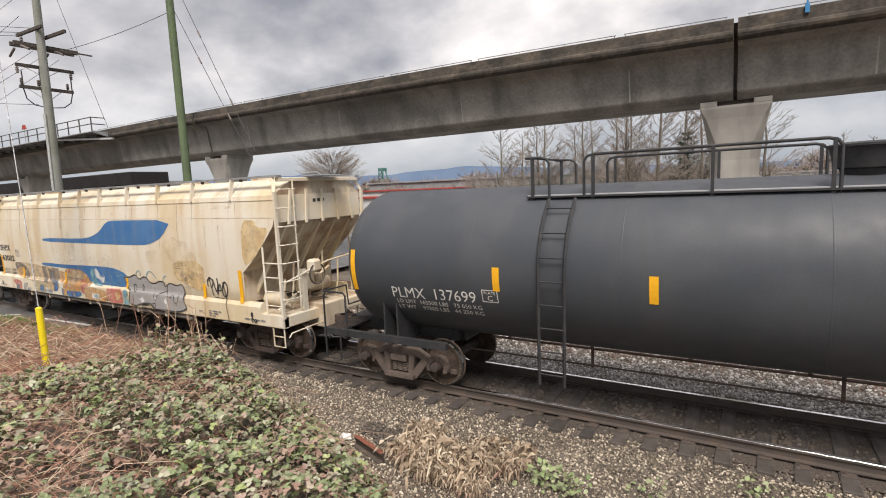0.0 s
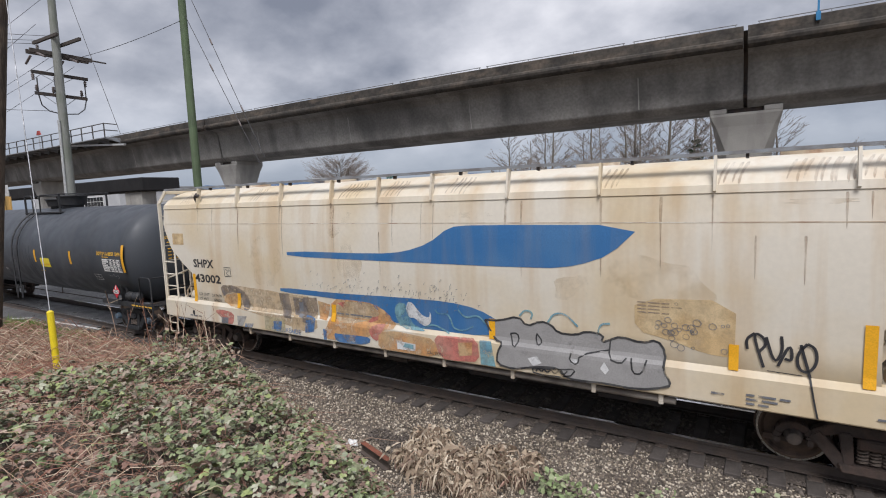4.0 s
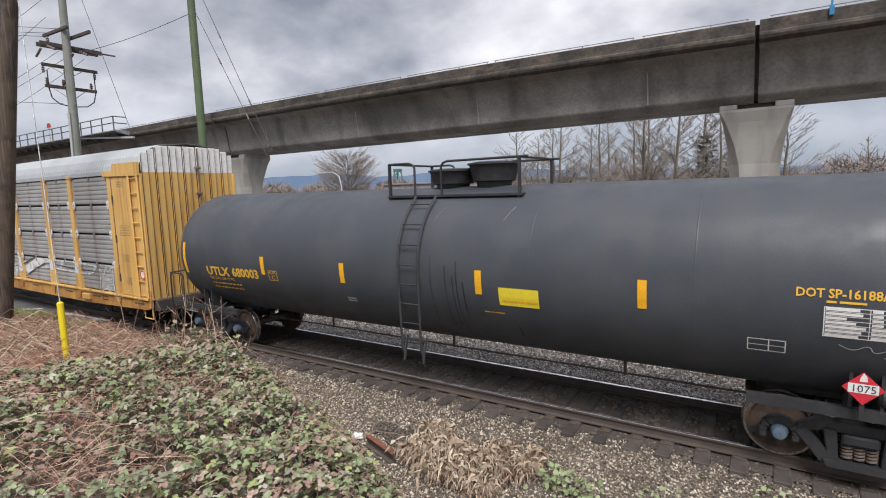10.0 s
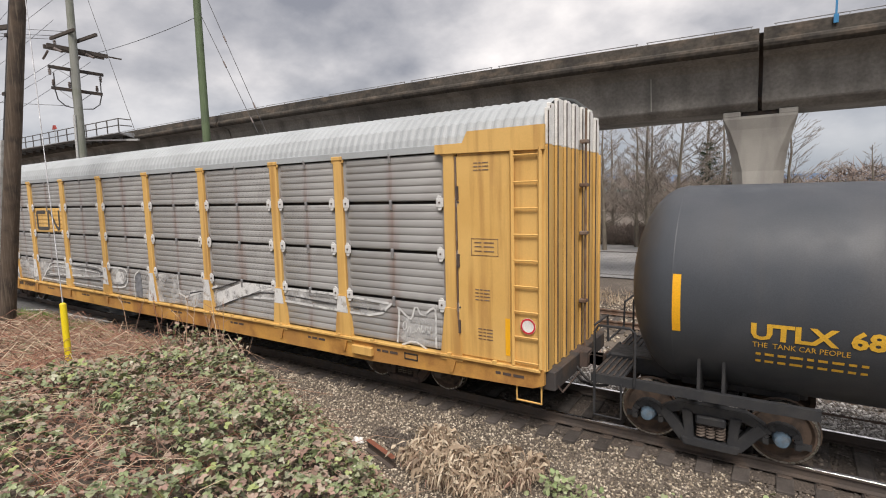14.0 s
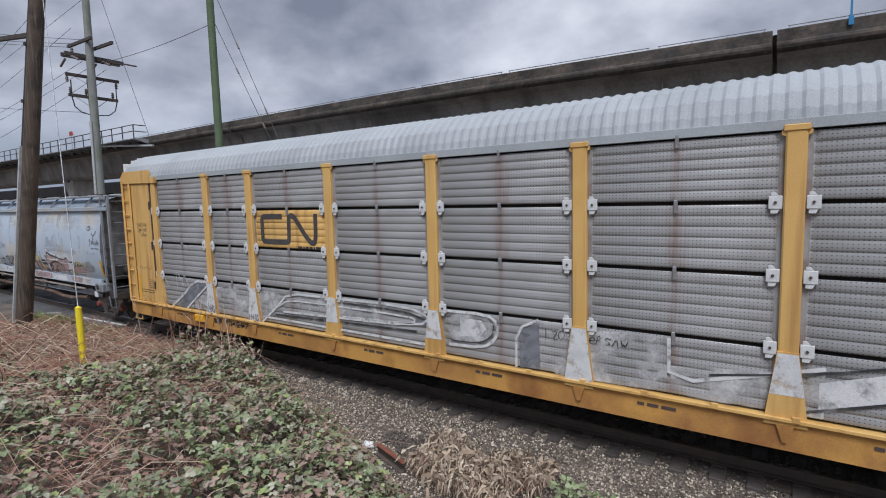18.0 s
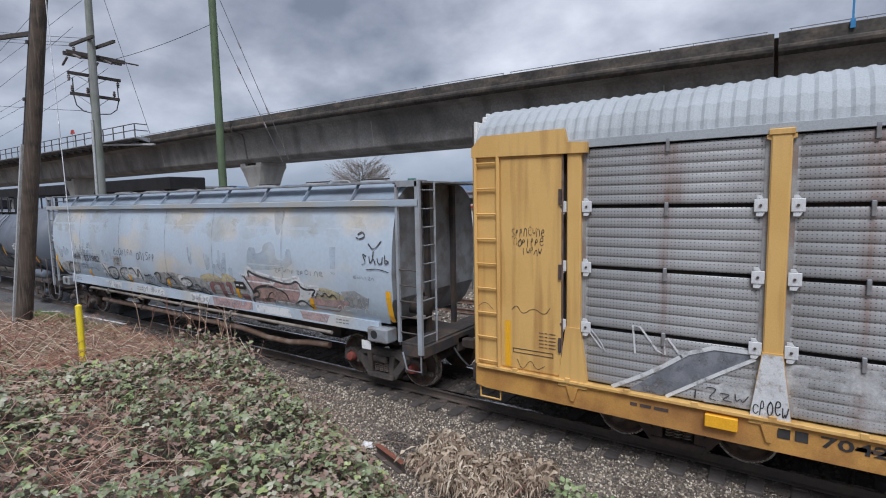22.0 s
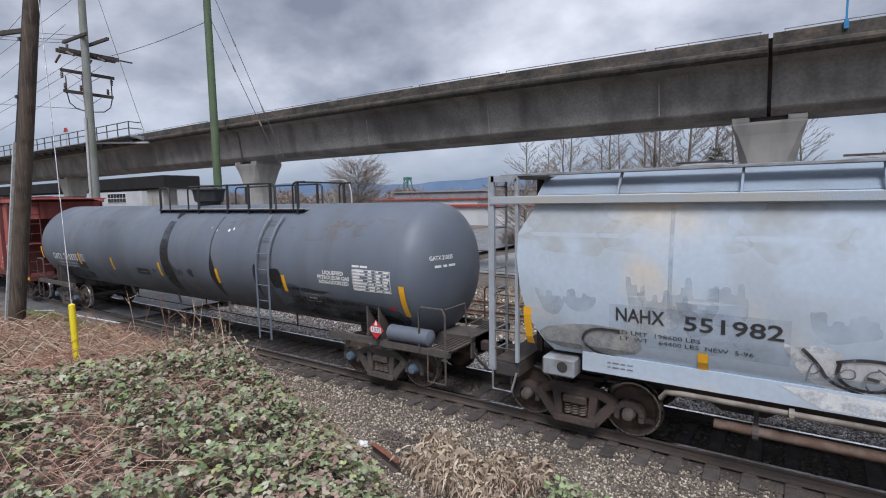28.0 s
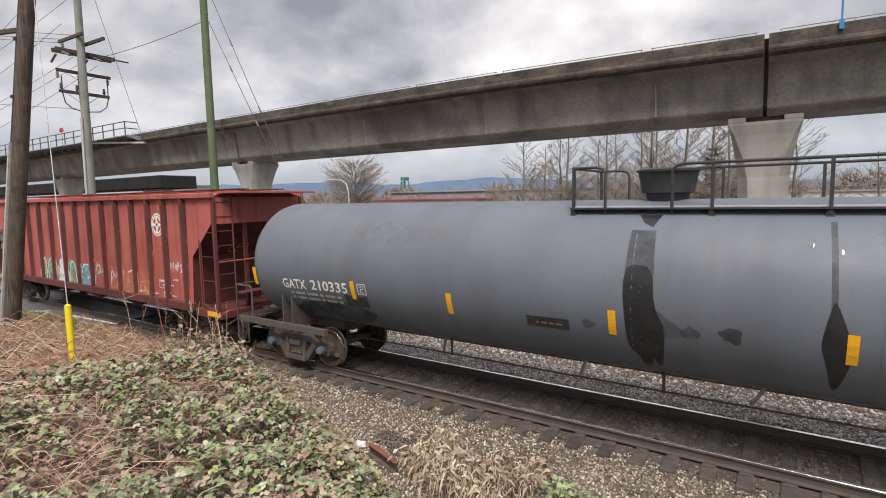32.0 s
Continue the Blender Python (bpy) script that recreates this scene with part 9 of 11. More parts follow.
def blue_hopper():
    cx = -81.9
    car = thing("hopper_car", "pale blue covered hopper car with layered graffiti", "hopper car", at=(cx, 0, 0))
    prof = [(1.44, 1.36), (1.62, 1.47), (2.0, 1.56), (2.5, 1.60), (3.0, 1.58), (3.4, 1.53), (3.86, 1.43), (3.88, 1.50), (4.0, 1.50), (4.01, 1.40), (4.28, 1.05), (4.38, 0.6), (4.40, 0.0)]
    side = profile_side(prof[:7])
    at = lambda x, z, lift=0.0: side(x - cx, z, lift)
    hopper_body(prof, [(1.44, 7.9), (1.9, 8.28), (2.8, 8.50), (3.4, 8.48), (3.86, 8.2), (4.4, 8.2)], "light_blue", car, right=[(1.44, 8.0), (1.9, 8.25), (4.4, 8.3)])
    for y in (-1, 1):
        part("side_sill", Shape().slab([(-7.4, 1.20), (7.75, 1.22), (7.75, 1.46), (-7.4, 1.50)], y * 1.40 - 0.04, y * 1.40 + 0.04), "light_blue", car, "pale blue slanted sill plate")
        part("roof_band", Shape().box(-9.0, 8.9, y * 1.53 - 0.02, y * 1.53 + 0.02, 3.88, 4.0, 0.005), "light_blue_roof", car, "stained band under the roof")
        part("running_board", Shape().box(-8.9, 8.85, y * 1.25 - 0.12, y * 1.25 + 0.12, 4.34, 4.38, 0.005), "grey_steel", car)
    for x in (-88.78, -87.17, -85.7, -84.1, -82.5, -80.9, -79.4, -77.8, -76.3, -74.8):
        part("roof_rib", Shape().bar((x - cx, -1.50, 3.98), (x - cx, -1.2, 4.36), 0.05, 0.03, (1, 0, 0)), "blue_roof", car)
    for x in (-87.8, -85.6, -83.5, -81.4, -79.4, -77.4, -75.4):
        h = part("roof_hatch", Shape().lathe([(4.38, 0.40), (4.44, 0.40), (4.47, 0.32)], 18, "z", (x - cx, 0, 0)), "grey_steel", car, smooth=40)
        part("hatch_latch", Shape().bar((x - cx - 0.42, 0, 4.50), (x - cx + 0.42, 0, 4.50), 0.07, 0.03), "dark_frame", h)
    # end frames with ladders
    for e, xo, xi in ((1, -73.02 - cx, -73.54 - cx), (-1, -90.9 - cx, -90.42 - cx)):
        for y in (-1.5, 1.5):
            part("corner_post", Shape().bar((xo, y, 0.95), (xo, y, 4.36), 0.06, 0.11, (1, 0, 0)), "blue_frame", car)
            part("top_beam", Shape().bar((xi, y, 4.30), (xo, y, 4.30), 0.06, 0.10), "blue_frame", car)
            part("eave_beam", Shape().bar((e * 8.2, y * 1.01, 3.94), (xo + e * 0.02, y * 1.01, 3.94), 0.06, 0.14), "blue_frame", car)
            part("inner_post", Shape().bar((xi, y, 1.15), (xi, y, 4.3), 0.06, 0.06, (1, 0, 0)), "blue_frame", car)
            ladder(car, "end_ladder", [(xi, y, 1.1), (xo, y, 1.1)], [(xi, y, 2.7), (xo, y, 2.7)], 5, "truck_steel", 0.03, 0.015, first=0.16)
            part("sill_step", Shape().tube([(xo, y, 1.1), (xo, y, 0.60), (xo - e * 0.36, y, 0.60), (xo - e * 0.46, y, 0.95)], 0.02, 5), "grey_steel", car)
        ladder(car, "end_ladder", [(xo, -1.48, 1.1), (xo, -0.95, 1.1)], [(xo, -1.48, 4.34), (xo, -0.95, 4.34)], 9, "grey_steel", 0.05, 0.015)
        for y in (-0.5, 0.5):
            part("end_post", Shape().bar((xi, y, 1.1), (xi, y, 4.3), 0.1, 0.1, (1, 0, 0)), "dark_frame", car)
        part("end_beam", Shape().box(*sorted((xi, xo + e * 0.05)), -1.46, 1.46, 0.86, 1.10, 0.02), "dark_frame", car)
        part("roof_end", Shape().box(*sorted((xo, e * 8.1)), -1.3, 1.3, 4.32, 4.36, 0.004), "grey_steel", car)
        part("end_platform", Shape().box(*sorted((xi, xo)), -1.46, 1.46, 1.10, 1.14, 0.004), "dark_frame", car)
        part("jacking_pad", Shape().box(*sorted((e * 7.5, e * 8.05)), -1.55, -1.2, 1.05, 1.36, 0.03), "grey_steel", car)
        part("pad_hole", Shape().lathe([(-1.556, 0.09), (-1.54, 0.09)], 14, "y", (e * 7.7, 0, 1.22)), "dark_paint", car)
        coupler(car, xo + e * 0.05, e)
    part("air_tank", Shape().lathe([(7.5, 0.05), (7.55, 0.2), (8.5, 0.2), (8.55, 0.05)], 16, "x", (0, -0.7, 1.75)), "dark_frame", car, smooth=40)
    part("brake_wheel", Shape().lathe([(-9.08, 0.26), (-9.05, 0.28), (-9.02, 0.26)], 20, "x", (0, 0.4, 2.2)), "dark_frame", car, smooth=40)
    part("centre_sill", Shape().box(-8.8, 8.8, -0.35, 0.35, 0.7, 1.15, 0.02), "dark_frame", car)
    for x in (-5.2, -2.6, 0.0, 2.6, 5.2):
        part("outlet_hopper", Shape().grid([[(x - 1.2, -1.2, 1.44), (x + 1.2, -1.2, 1.44), (x + 1.2, 1.2, 1.44), (x - 1.2, 1.2, 1.44)],
                                            [(x - 0.3, -0.35, 0.55), (x + 0.3, -0.35, 0.55), (x + 0.3, 0.35, 0.55), (x - 0.3, 0.35, 0.55)]], True), "dark_frame", car)
    pipe = part("unloading_pipe", Shape().tube([(-88.14 - cx, -1.3, 0.92), (-88.05 - cx, -1.36, 1.05), (-87.84 - cx, -1.4, 1.08), (-75.6 - cx, -1.4, 1.04)], 0.042, 8), "dirty_pipe", car, "dirty pale unloading pipe", smooth=60)
    pipe2 = part("lower_pipe", Shape().tube([(-87.42 - cx, -1.2, 0.66), (-79.2 - cx, -1.2, 0.64), (-78.6 - cx, -1.2, 0.58), (-78.2 - cx, -1.2, 0.53), (-77.3 - cx, -1.2, 0.53), (-76.6 - cx, -1.2, 0.62), (-75.9 - cx, -1.2, 0.66)], 0.075, 8), "rusty_rail", car, "rusty lower pipe", smooth=60)
    for x in (-86.9, -84.6, -82.2, -79.8):
        part("flange", Shape().lathe([(-0.04, 0.11), (0.04, 0.11)], 12, "x", (x - cx, -1.2, 0.65)), "truck_steel", pipe2)
        part("hanger", Shape().bar((x - cx, -1.2, 0.6), (x - cx, -1.2, 1.25), 0.06, 0.02), "dark_frame", pipe2)
        part("flange", Shape().lathe([(-0.03, 0.09), (0.03, 0.09)], 12, "x", (x - cx + 0.4, -1.4, 1.06)), "dirty_pipe", pipe)
    part("repaint_patch", rect_on(at, -88.85, -86.55, 1.74, 2.36, 0.004), "stain_grey", car, "grey repainted panel")
    for w, x, z, s, k in (("NAHX", -88.76, 2.11, 0.29, 0.70), ("551982", -87.82, 2.08, 0.29, 1.20)):
        part("lettering", words_on(at, w, x, z, s, k, 0.009, 0.004), "dark_paint", car, "black stencilled letter")
    for w, x, z, k in (("LD LMT  198600 LBS", -88.74, 1.90, 1.15), ("LT  WT    64400 LBS  NEW  5-96", -88.70, 1.80, 1.75)):
        part("lettering", words_on(at, w, x, z, 0.09, k, 0.009), "dark_paint", car)
    part("repaint_patch", rect_on(at, -85.6, -85.02, 2.02, 2.34, 0.004), "spray_grey", car)
    b = part("plate_mark", frame_on(at, -85.48, -85.17, 2.10, 2.28, 0.014, 0.009), "dark_paint", car)
    part("writing", words_on(at, "PLATE", -85.44, 2.2, 0.06, 0.22, 0.009), "dark_paint", b)
    reflectors(car, at, [(-90.2, 1.84), (-73.75, 1.84)], 0.13, 0.66, 0.016)
    reflectors(car, at, [(-87.56, 1.62), (-84.68, 1.62), (-82.3, 1.66), (-78.9, 1.68), (-76.1, 1.66)], 0.13, 0.28, 0.018)
    # weathered seams and stains with soft, ragged outlines
    for x in (-88.0, -85.1, -82.25, -79.85, -77.0):
        part("seam", rect_on(at, x - 0.03, x + 0.03, 2.0, 3.8, 0.002), "stain_grey", car, "dark welded seam")
    rnd = random.Random(21)
    for i in range(15):
        x, z0 = rnd.uniform(-90, -79), rnd.uniform(1.85, 2.15)
        h, w = rnd.uniform(0.35, 0.9), rnd.uniform(0.05, 0.2)
        w, h = w * 1.6, h * 0.8
        top, u, mid = [], x + w, z0 + 0.25 + h * rnd.uniform(0.3, 0.7)
        while u > x - w:
            step, z = rnd.uniform(0.03, 0.12), mid + h * rnd.uniform(-0.25, 0.3)
            top += [(u, z), (u - step * 0.9, z + rnd.uniform(-0.02, 0.02))]
            u -= step
        foot = [(x - w * rnd.uniform(0.7, 1.1), z0 + 0.25), (x - w * 0.5, z0 + rnd.uniform(0.05, 0.2)), (x + w * 0.4, z0 + rnd.uniform(0.05, 0.2)), (x + w, z0 + 0.25)]
        part("stain", patch_on(at, foot + top, 0.003, 0.2), "stain_grey", car)
    for pts in ([(-78.36, 2.34), (-78.3, 2.9), (-77.99, 2.9), (-77.97, 2.75), (-77.72, 2.8), (-77.68, 2.98), (-77.42, 3.08), (-77.25, 2.99), (-77.2, 2.65), (-76.9, 2.62), (-76.84, 2.9), (-76.68, 2.92), (-76.6, 2.5), (-77.4, 2.38)],
                [(-77.36, 3.8), (-76.93, 3.8), (-76.98, 3.5), (-77.1, 3.22), (-77.2, 3.24), (-77.28, 3.5)], [(-75.4, 3.0), (-75.2, 3.02), (-75.22, 2.4), (-75.36, 2.42)]):
        part("stain", patch_on(at, pts, 0.0034, 0.2), "stain_grey", car, "dull grey repaint with drips")
    # tan dust washed off the roof
    for i in range(11):
        x = -89.4 + 1.42 * i
        part("dust_film", patch_on(at, blob(x, 3.44 + rnd.uniform(-0.05, 0.05), rnd.uniform(0.7, 1.0), rnd.uniform(0.26, 0.40), 20, i + 40, 0.25), 0.0025 + 0.0002 * (i % 2), 0.2), "dust_film", car, "tan dust under the roof edge")
    for side_y in (-1, 1):
        part("roof_sheet", Shape().grid([[(float(u), side_y * y, z + 0.006) for u in np.linspace(-8.19, 8.19, 9)] for z, y in ((4.012, 1.405), (4.28, 1.055), (4.38, 0.605), (4.40, 0.02))]), "blue_roof", car, "dull grey-blue roof sheet", smooth=35)
    # graffiti: sprayed fields, outlines and tags
    for c, pts, lift in (
            ("spray_white", [(-86.65, 2.07), (-86.5, 2.02), (-86.24, 2.09), (-85.97, 1.99), (-86.04, 1.85), (-85.81, 1.97), (-85.5, 1.99), (-85.36, 1.9), (-85.22, 2.0), (-84.82, 2.03), (-84.63, 1.98), (-84.29, 2.04), (-83.89, 2.1), (-83.81, 1.9), (-83.94, 1.79), (-83.81, 1.56), (-84.17, 1.53), (-84.4, 1.61), (-84.77, 1.47), (-85.25, 1.47), (-85.75, 1.44), (-86.19, 1.48), (-86.41, 1.64), (-86.53, 1.82)], 0.004),
            ("spray_grey", [(-83.05, 1.91), (-82.87, 2.0), (-82.62, 1.97), (-82.44, 2.01), (-82.2, 1.95), (-82.0, 1.98), (-81.72, 1.86), (-81.73, 1.55), (-82.04, 1.52), (-82.33, 1.55), (-82.69, 1.58), (-82.94, 1.67)], 0.0048),
            ("spray_white", [(-82.5, 1.72), (-82.32, 1.85), (-82.03, 1.87), (-81.86, 1.75), (-81.92, 1.56), (-82.27, 1.56)], 0.0056),
            ("spray_grey", [(-90.05, 1.83), (-89.24, 2.01), (-88.44, 1.96), (-88.36, 1.61), (-88.94, 1.49), (-89.89, 1.54)], 0.0064),
            ("spray_grey", [(-82.27, 2.0), (-81.94, 2.03), (-81.57, 1.99), (-81.02, 1.96), (-80.6, 1.96), (-80.2, 1.83), (-80.11, 1.49), (-80.6, 1.51), (-81.22, 1.48), (-81.79, 1.45), (-82.28, 1.51)], 0.0072),
            ("spray_white", [(-81.73, 1.94), (-81.42, 2.0), (-81.17, 1.89), (-81.02, 1.72), (-81.47, 1.64), (-81.63, 1.74)], 0.008),
            ("spray_sand", [(-80.6, 2.0), (-80.21, 2.12), (-79.79, 2.12), (-79.47, 2.01), (-79.51, 2.18), (-79.17, 2.15), (-78.84, 2.05), (-78.91, 1.97), (-79.47, 1.92), (-80.12, 1.91), (-80.29, 1.84)], 0.0088),
            ("spray_grey", [(-80.12, 1.89), (-79.47, 1.93), (-78.84, 1.98), (-78.39, 1.96), (-78.3, 1.7), (-78.37, 1.26), (-79.08, 1.58), (-79.78, 1.55), (-80.07, 1.54)], 0.0096),
            ("spray_red_brown", [(-80.18, 1.9), (-79.47, 1.92), (-79.46, 1.83), (-79.97, 1.82), (-79.95, 1.54), (-80.11, 1.54)], 0.0104),
            ("spray_red_brown", [(-79.68, 1.84), (-79.47, 1.85), (-79.36, 1.47), (-79.6, 1.47)], 0.0112),
            ("spray_red_brown", [(-79.37, 1.94), (-79.09, 1.95), (-79.1, 1.61), (-79.23, 1.59), (-79.25, 1.82), (-79.36, 1.81)], 0.012),
            ("spray_red_brown", [(-78.79, 1.66), (-78.42, 1.68), (-78.43, 1.49), (-78.72, 1.52)], 0.0128),
            ("spray_white", [(-78.67, 2.23), (-78.42, 2.19), (-78.39, 2.46), (-78.05, 2.29), (-77.39, 2.23), (-77.36, 1.47), (-78.41, 1.26), (-78.43, 1.57), (-78.29, 1.74), (-78.57, 2.13)], 0.0136),
            ("spray_pink", [(-78.32, 2.2), (-78.05, 2.19), (-77.38, 2.12), (-77.36, 1.52), (-78.32, 1.35), (-78.33, 1.6), (-78.23, 1.79), (-78.47, 2.12)], 0.0144),
            ("spray_brown_pink", [(-78.27, 1.75), (-78.04, 1.9), (-77.74, 1.98), (-77.38, 1.96), (-77.36, 1.57), (-78.28, 1.5), (-78.02, 1.68)], 0.0152),
            ("spray_white", [(-77.4, 2.22), (-76.8, 2.2), (-76.45, 2.34), (-76.3, 2.08), (-75.7, 2.16), (-76.0, 1.9), (-76.5, 1.5), (-77.4, 1.47)], 0.0158),
            ("spray_pink", [(-77.4, 2.12), (-76.75, 2.08), (-76.5, 2.16), (-76.4, 1.92), (-76.7, 1.56), (-77.4, 1.52)], 0.0163),
            ("spray_brown_pink", [(-77.4, 1.96), (-76.95, 1.86), (-76.9, 1.66), (-77.4, 1.57)], 0.0168),
            ("spray_pink", [(-76.2, 1.8), (-75.5, 1.95), (-74.9, 1.8), (-75.3, 1.55), (-76.1, 1.55)], 0.006),
            ("spray_sand", [(-76.1, 2.0), (-75.6, 2.1), (-75.1, 2.0), (-75.0, 1.86), (-75.6, 1.8), (-76.0, 1.84)], 0.008),
            ("spray_grey", [(-75.1, 2.05), (-74.7, 2.1), (-74.3, 1.95), (-74.4, 1.7), (-75.0, 1.7)], 0.005)):
        part("graffiti", patch_on(at, pts, lift), c, car, "sprayed colour field")
    s = Shape()
    for pts, w in (
            ([(-88.69, 1.94), (-89.13, 1.94), (-89.32, 1.74), (-89.11, 1.51), (-88.77, 1.48)], 0.045),
            ([(-86.43, 2.02), (-86.26, 1.84), (-86.14, 1.6), (-85.75, 1.46)], 0.045),
            ([(-86.08, 1.89), (-85.81, 1.97), (-85.43, 1.95), (-85.38, 1.74), (-85.62, 1.53), (-85.92, 1.55), (-86.07, 1.7), (-86.04, 1.88)], 0.045),
            ([(-85.78, 1.73), (-85.65, 1.71)], 0.045),
            ([(-84.69, 1.99), (-85.06, 1.98), (-85.27, 1.84), (-85.2, 1.62), (-84.92, 1.53), (-84.65, 1.55)], 0.045),
            ([(-84.6, 1.97), (-84.29, 2.03), (-84.16, 1.66), (-83.97, 2.09), (-83.84, 1.64)], 0.045),
            ([(-83.69, 1.83), (-83.52, 1.81), (-83.35, 1.87), (-83.19, 1.77)], 0.045),
            ([(-83.06, 1.88), (-82.85, 1.99), (-82.68, 1.9), (-82.78, 1.74)], 0.045),
            ([(-82.51, 1.53), (-82.47, 1.72), (-82.29, 1.85), (-82.02, 1.86), (-81.88, 1.73)], 0.045),
            ([(-82.91, 1.67), (-82.57, 1.61), (-82.21, 1.52), (-81.73, 1.51)], 0.045),
            ([(-83.81, 1.56), (-83.4, 1.54), (-82.94, 1.48)], 0.045),
            ([(-82.27, 2.0), (-82.0, 1.84), (-81.84, 1.64)], 0.045),
            ([(-81.57, 1.84), (-81.37, 1.91), (-81.15, 1.89), (-80.98, 1.78), (-81.12, 1.65), (-81.39, 1.62)], 0.045),
            ([(-80.9, 1.72), (-80.74, 1.76), (-80.6, 1.62), (-80.69, 1.52), (-80.86, 1.58)], 0.045),
            ([(-80.6, 1.62), (-80.42, 1.69), (-80.24, 1.56), (-80.33, 1.46)], 0.045),
            ([(-81.4, 1.58), (-80.93, 1.57), (-80.2, 1.47)], 0.045),
            ([(-78.3, 2.16), (-78.32, 2.33), (-78.05, 2.21), (-77.38, 2.13)], 0.06),
            ([(-78.57, 2.17), (-78.47, 2.14), (-78.23, 1.79), (-78.27, 1.73), (-78.02, 1.83), (-78.0, 1.66), (-78.35, 1.6), (-78.35, 1.33), (-77.35, 1.42)], 0.06),
            ([(-78.26, 1.75), (-78.07, 1.89), (-77.74, 1.97), (-77.38, 1.96)], 0.06),
            ([(-77.83, 1.63), (-77.72, 1.62), (-77.58, 1.79), (-77.46, 1.83), (-77.42, 1.76)], 0.03),
            ([(-77.69, 1.64), (-77.49, 1.66)], 0.03),
            ([(-77.4, 2.13), (-76.75, 2.06), (-76.5, 2.2), (-76.32, 1.98), (-75.85, 2.04), (-76.05, 1.86)], 0.05), ([(-77.4, 1.96), (-76.95, 1.86), (-76.9, 1.66)], 0.04),
            ([(-76.7, 1.6), (-76.4, 1.75), (-76.1, 1.55)], 0.04), ([(-75.95, 1.84), (-75.85, 1.98), (-75.72, 1.86), (-75.6, 2.0), (-75.5, 1.86), (-75.35, 1.98), (-75.25, 1.86)], 0.035),
            ([(-74.55, 3.3), (-74.42, 3.37), (-74.34, 3.26), (-74.5, 3.2), (-74.6, 3.24)], 0.03), ([(-74.25, 3.12), (-74.1, 2.98), (-73.9, 3.18)], 0.028), ([(-74.1, 2.98), (-74.13, 2.8)], 0.028),
            ([(-74.3, 2.86), (-74.42, 2.92), (-74.3, 2.72), (-74.42, 2.68)], 0.028), ([(-74.22, 2.86), (-74.2, 2.7), (-74.1, 2.84), (-74.05, 2.7)], 0.025), ([(-74.0, 2.84), (-73.98, 2.72), (-73.88, 2.72), (-73.86, 2.86)], 0.025),
            ([(-73.8, 2.9), (-73.8, 2.7), (-73.68, 2.78), (-73.78, 2.8)], 0.025), ([(-74.3, 2.58), (-74.0, 2.62), (-73.7, 2.56)], 0.018)):
        stroke_on(at, pts, w, 0.019, s)
    part("graffiti_line", s, "spray_black", car, "black sprayed outlines")
    s = Shape()
    for pts, w in (([(-78.67, 2.2), (-78.42, 2.18), (-78.38, 2.44), (-78.05, 2.29), (-77.39, 2.22)], 0.055), ([(-77.4, 2.22), (-76.8, 2.18), (-76.5, 2.32), (-76.28, 2.06), (-75.7, 2.14), (-75.95, 1.88)], 0.05), ([(-78.6, 2.1), (-78.3, 1.74), (-78.43, 1.57), (-78.41, 1.28)], 0.05),
                   ([(-90.05, 2.9), (-90.0, 3.1), (-89.8, 3.0), (-89.85, 2.85)], 0.007)):
        stroke_on(at, pts, w, 0.023, s)
    scrawl(at, -75.3, -74.1, 1.62, 0.12, 6, 0.016, 0.02, 5, s)
    part("graffiti_line", s, "spray_white", car, "white sprayed outlines")
    s = scrawl(at, -85.5, -84.2, 2.38, 0.2, 7, 0.035, 0.006, 1, Shape())
    scrawl(at, -84.0, -82.85, 2.3, 0.2, 6, 0.035, 0.006, 2, s)
    scrawl(at, -77.3, -75.6, 2.34, 0.1, 11, 0.014, 0.006, 3, s)
    scrawl(at, -74.7, -74.1, 2.36, 0.07, 6, 0.01, 0.006, 33, s)
    for x0, x1, z, h, n, seed in ((-83.7, -82.9, 1.6, 0.28, 6, 4), (-82.9, -81.8, 1.62, 0.26, 6, 7), (-81.8, -80.3, 1.56, 0.2, 8, 8), (-86.4, -84.4, 1.55, 0.3, 7, 10), (-75.2, -74.3, 1.76, 0.22, 5, 11)):
        scrawl(at, x0, x1, z, h, n, 0.022, 0.024, seed, s)
    part("graffiti_line", s, "spray_slate", car, "dark grey scrawled tag")
    low = lambda x, z, lift=0.0: (x - cx, -1.44 - lift, z)
    for c, pts in (("spray_white", [(-86.65, 1.46), (-86.28, 1.46), (-85.42, 1.45), (-85.47, 1.22), (-86.21, 1.23)]), ("spray_white", [(-84.08, 1.46), (-83.4, 1.46), (-82.69, 1.46), (-82.7, 1.23), (-83.54, 1.22), (-84.07, 1.28)]),
                   ("spray_white", [(-81.29, 1.46), (-80.3, 1.46), (-80.4, 1.24), (-81.22, 1.24)]), ("spray_pink", [(-80.2, 1.46), (-78.41, 1.46), (-78.4, 1.26), (-79.45, 1.23), (-80.11, 1.23)]),
                   ("spray_white", [(-78.3, 1.42), (-77.0, 1.44), (-76.9, 1.25), (-78.2, 1.25)]), ("spray_pink", [(-76.6, 1.45), (-75.6, 1.45), (-75.7, 1.26), (-76.5, 1.27)])):
        part("graffiti", patch_on(low, pts, 0.004), c, car, "sprayed colour on the sill")
    s = Shape()
    for x0, x1, seed in ((-84.0, -82.8, 2), (-81.2, -80.4, 3), (-79.9, -79.0, 4)):
        scrawl(low, x0, x1, 1.28, 0.11, 8, 0.018, 0.008, seed, s)
    part("graffiti_line", s, "spray_slate", car)
    for x in (-88.9, -84.4, -75.4):
        for z in (1.38, 1.31):
            part("small_writing", bars_on(low, x, z, (0.05, 0.1, 0.07, 0.09), 0.022, 0.025), "spray_slate", car)
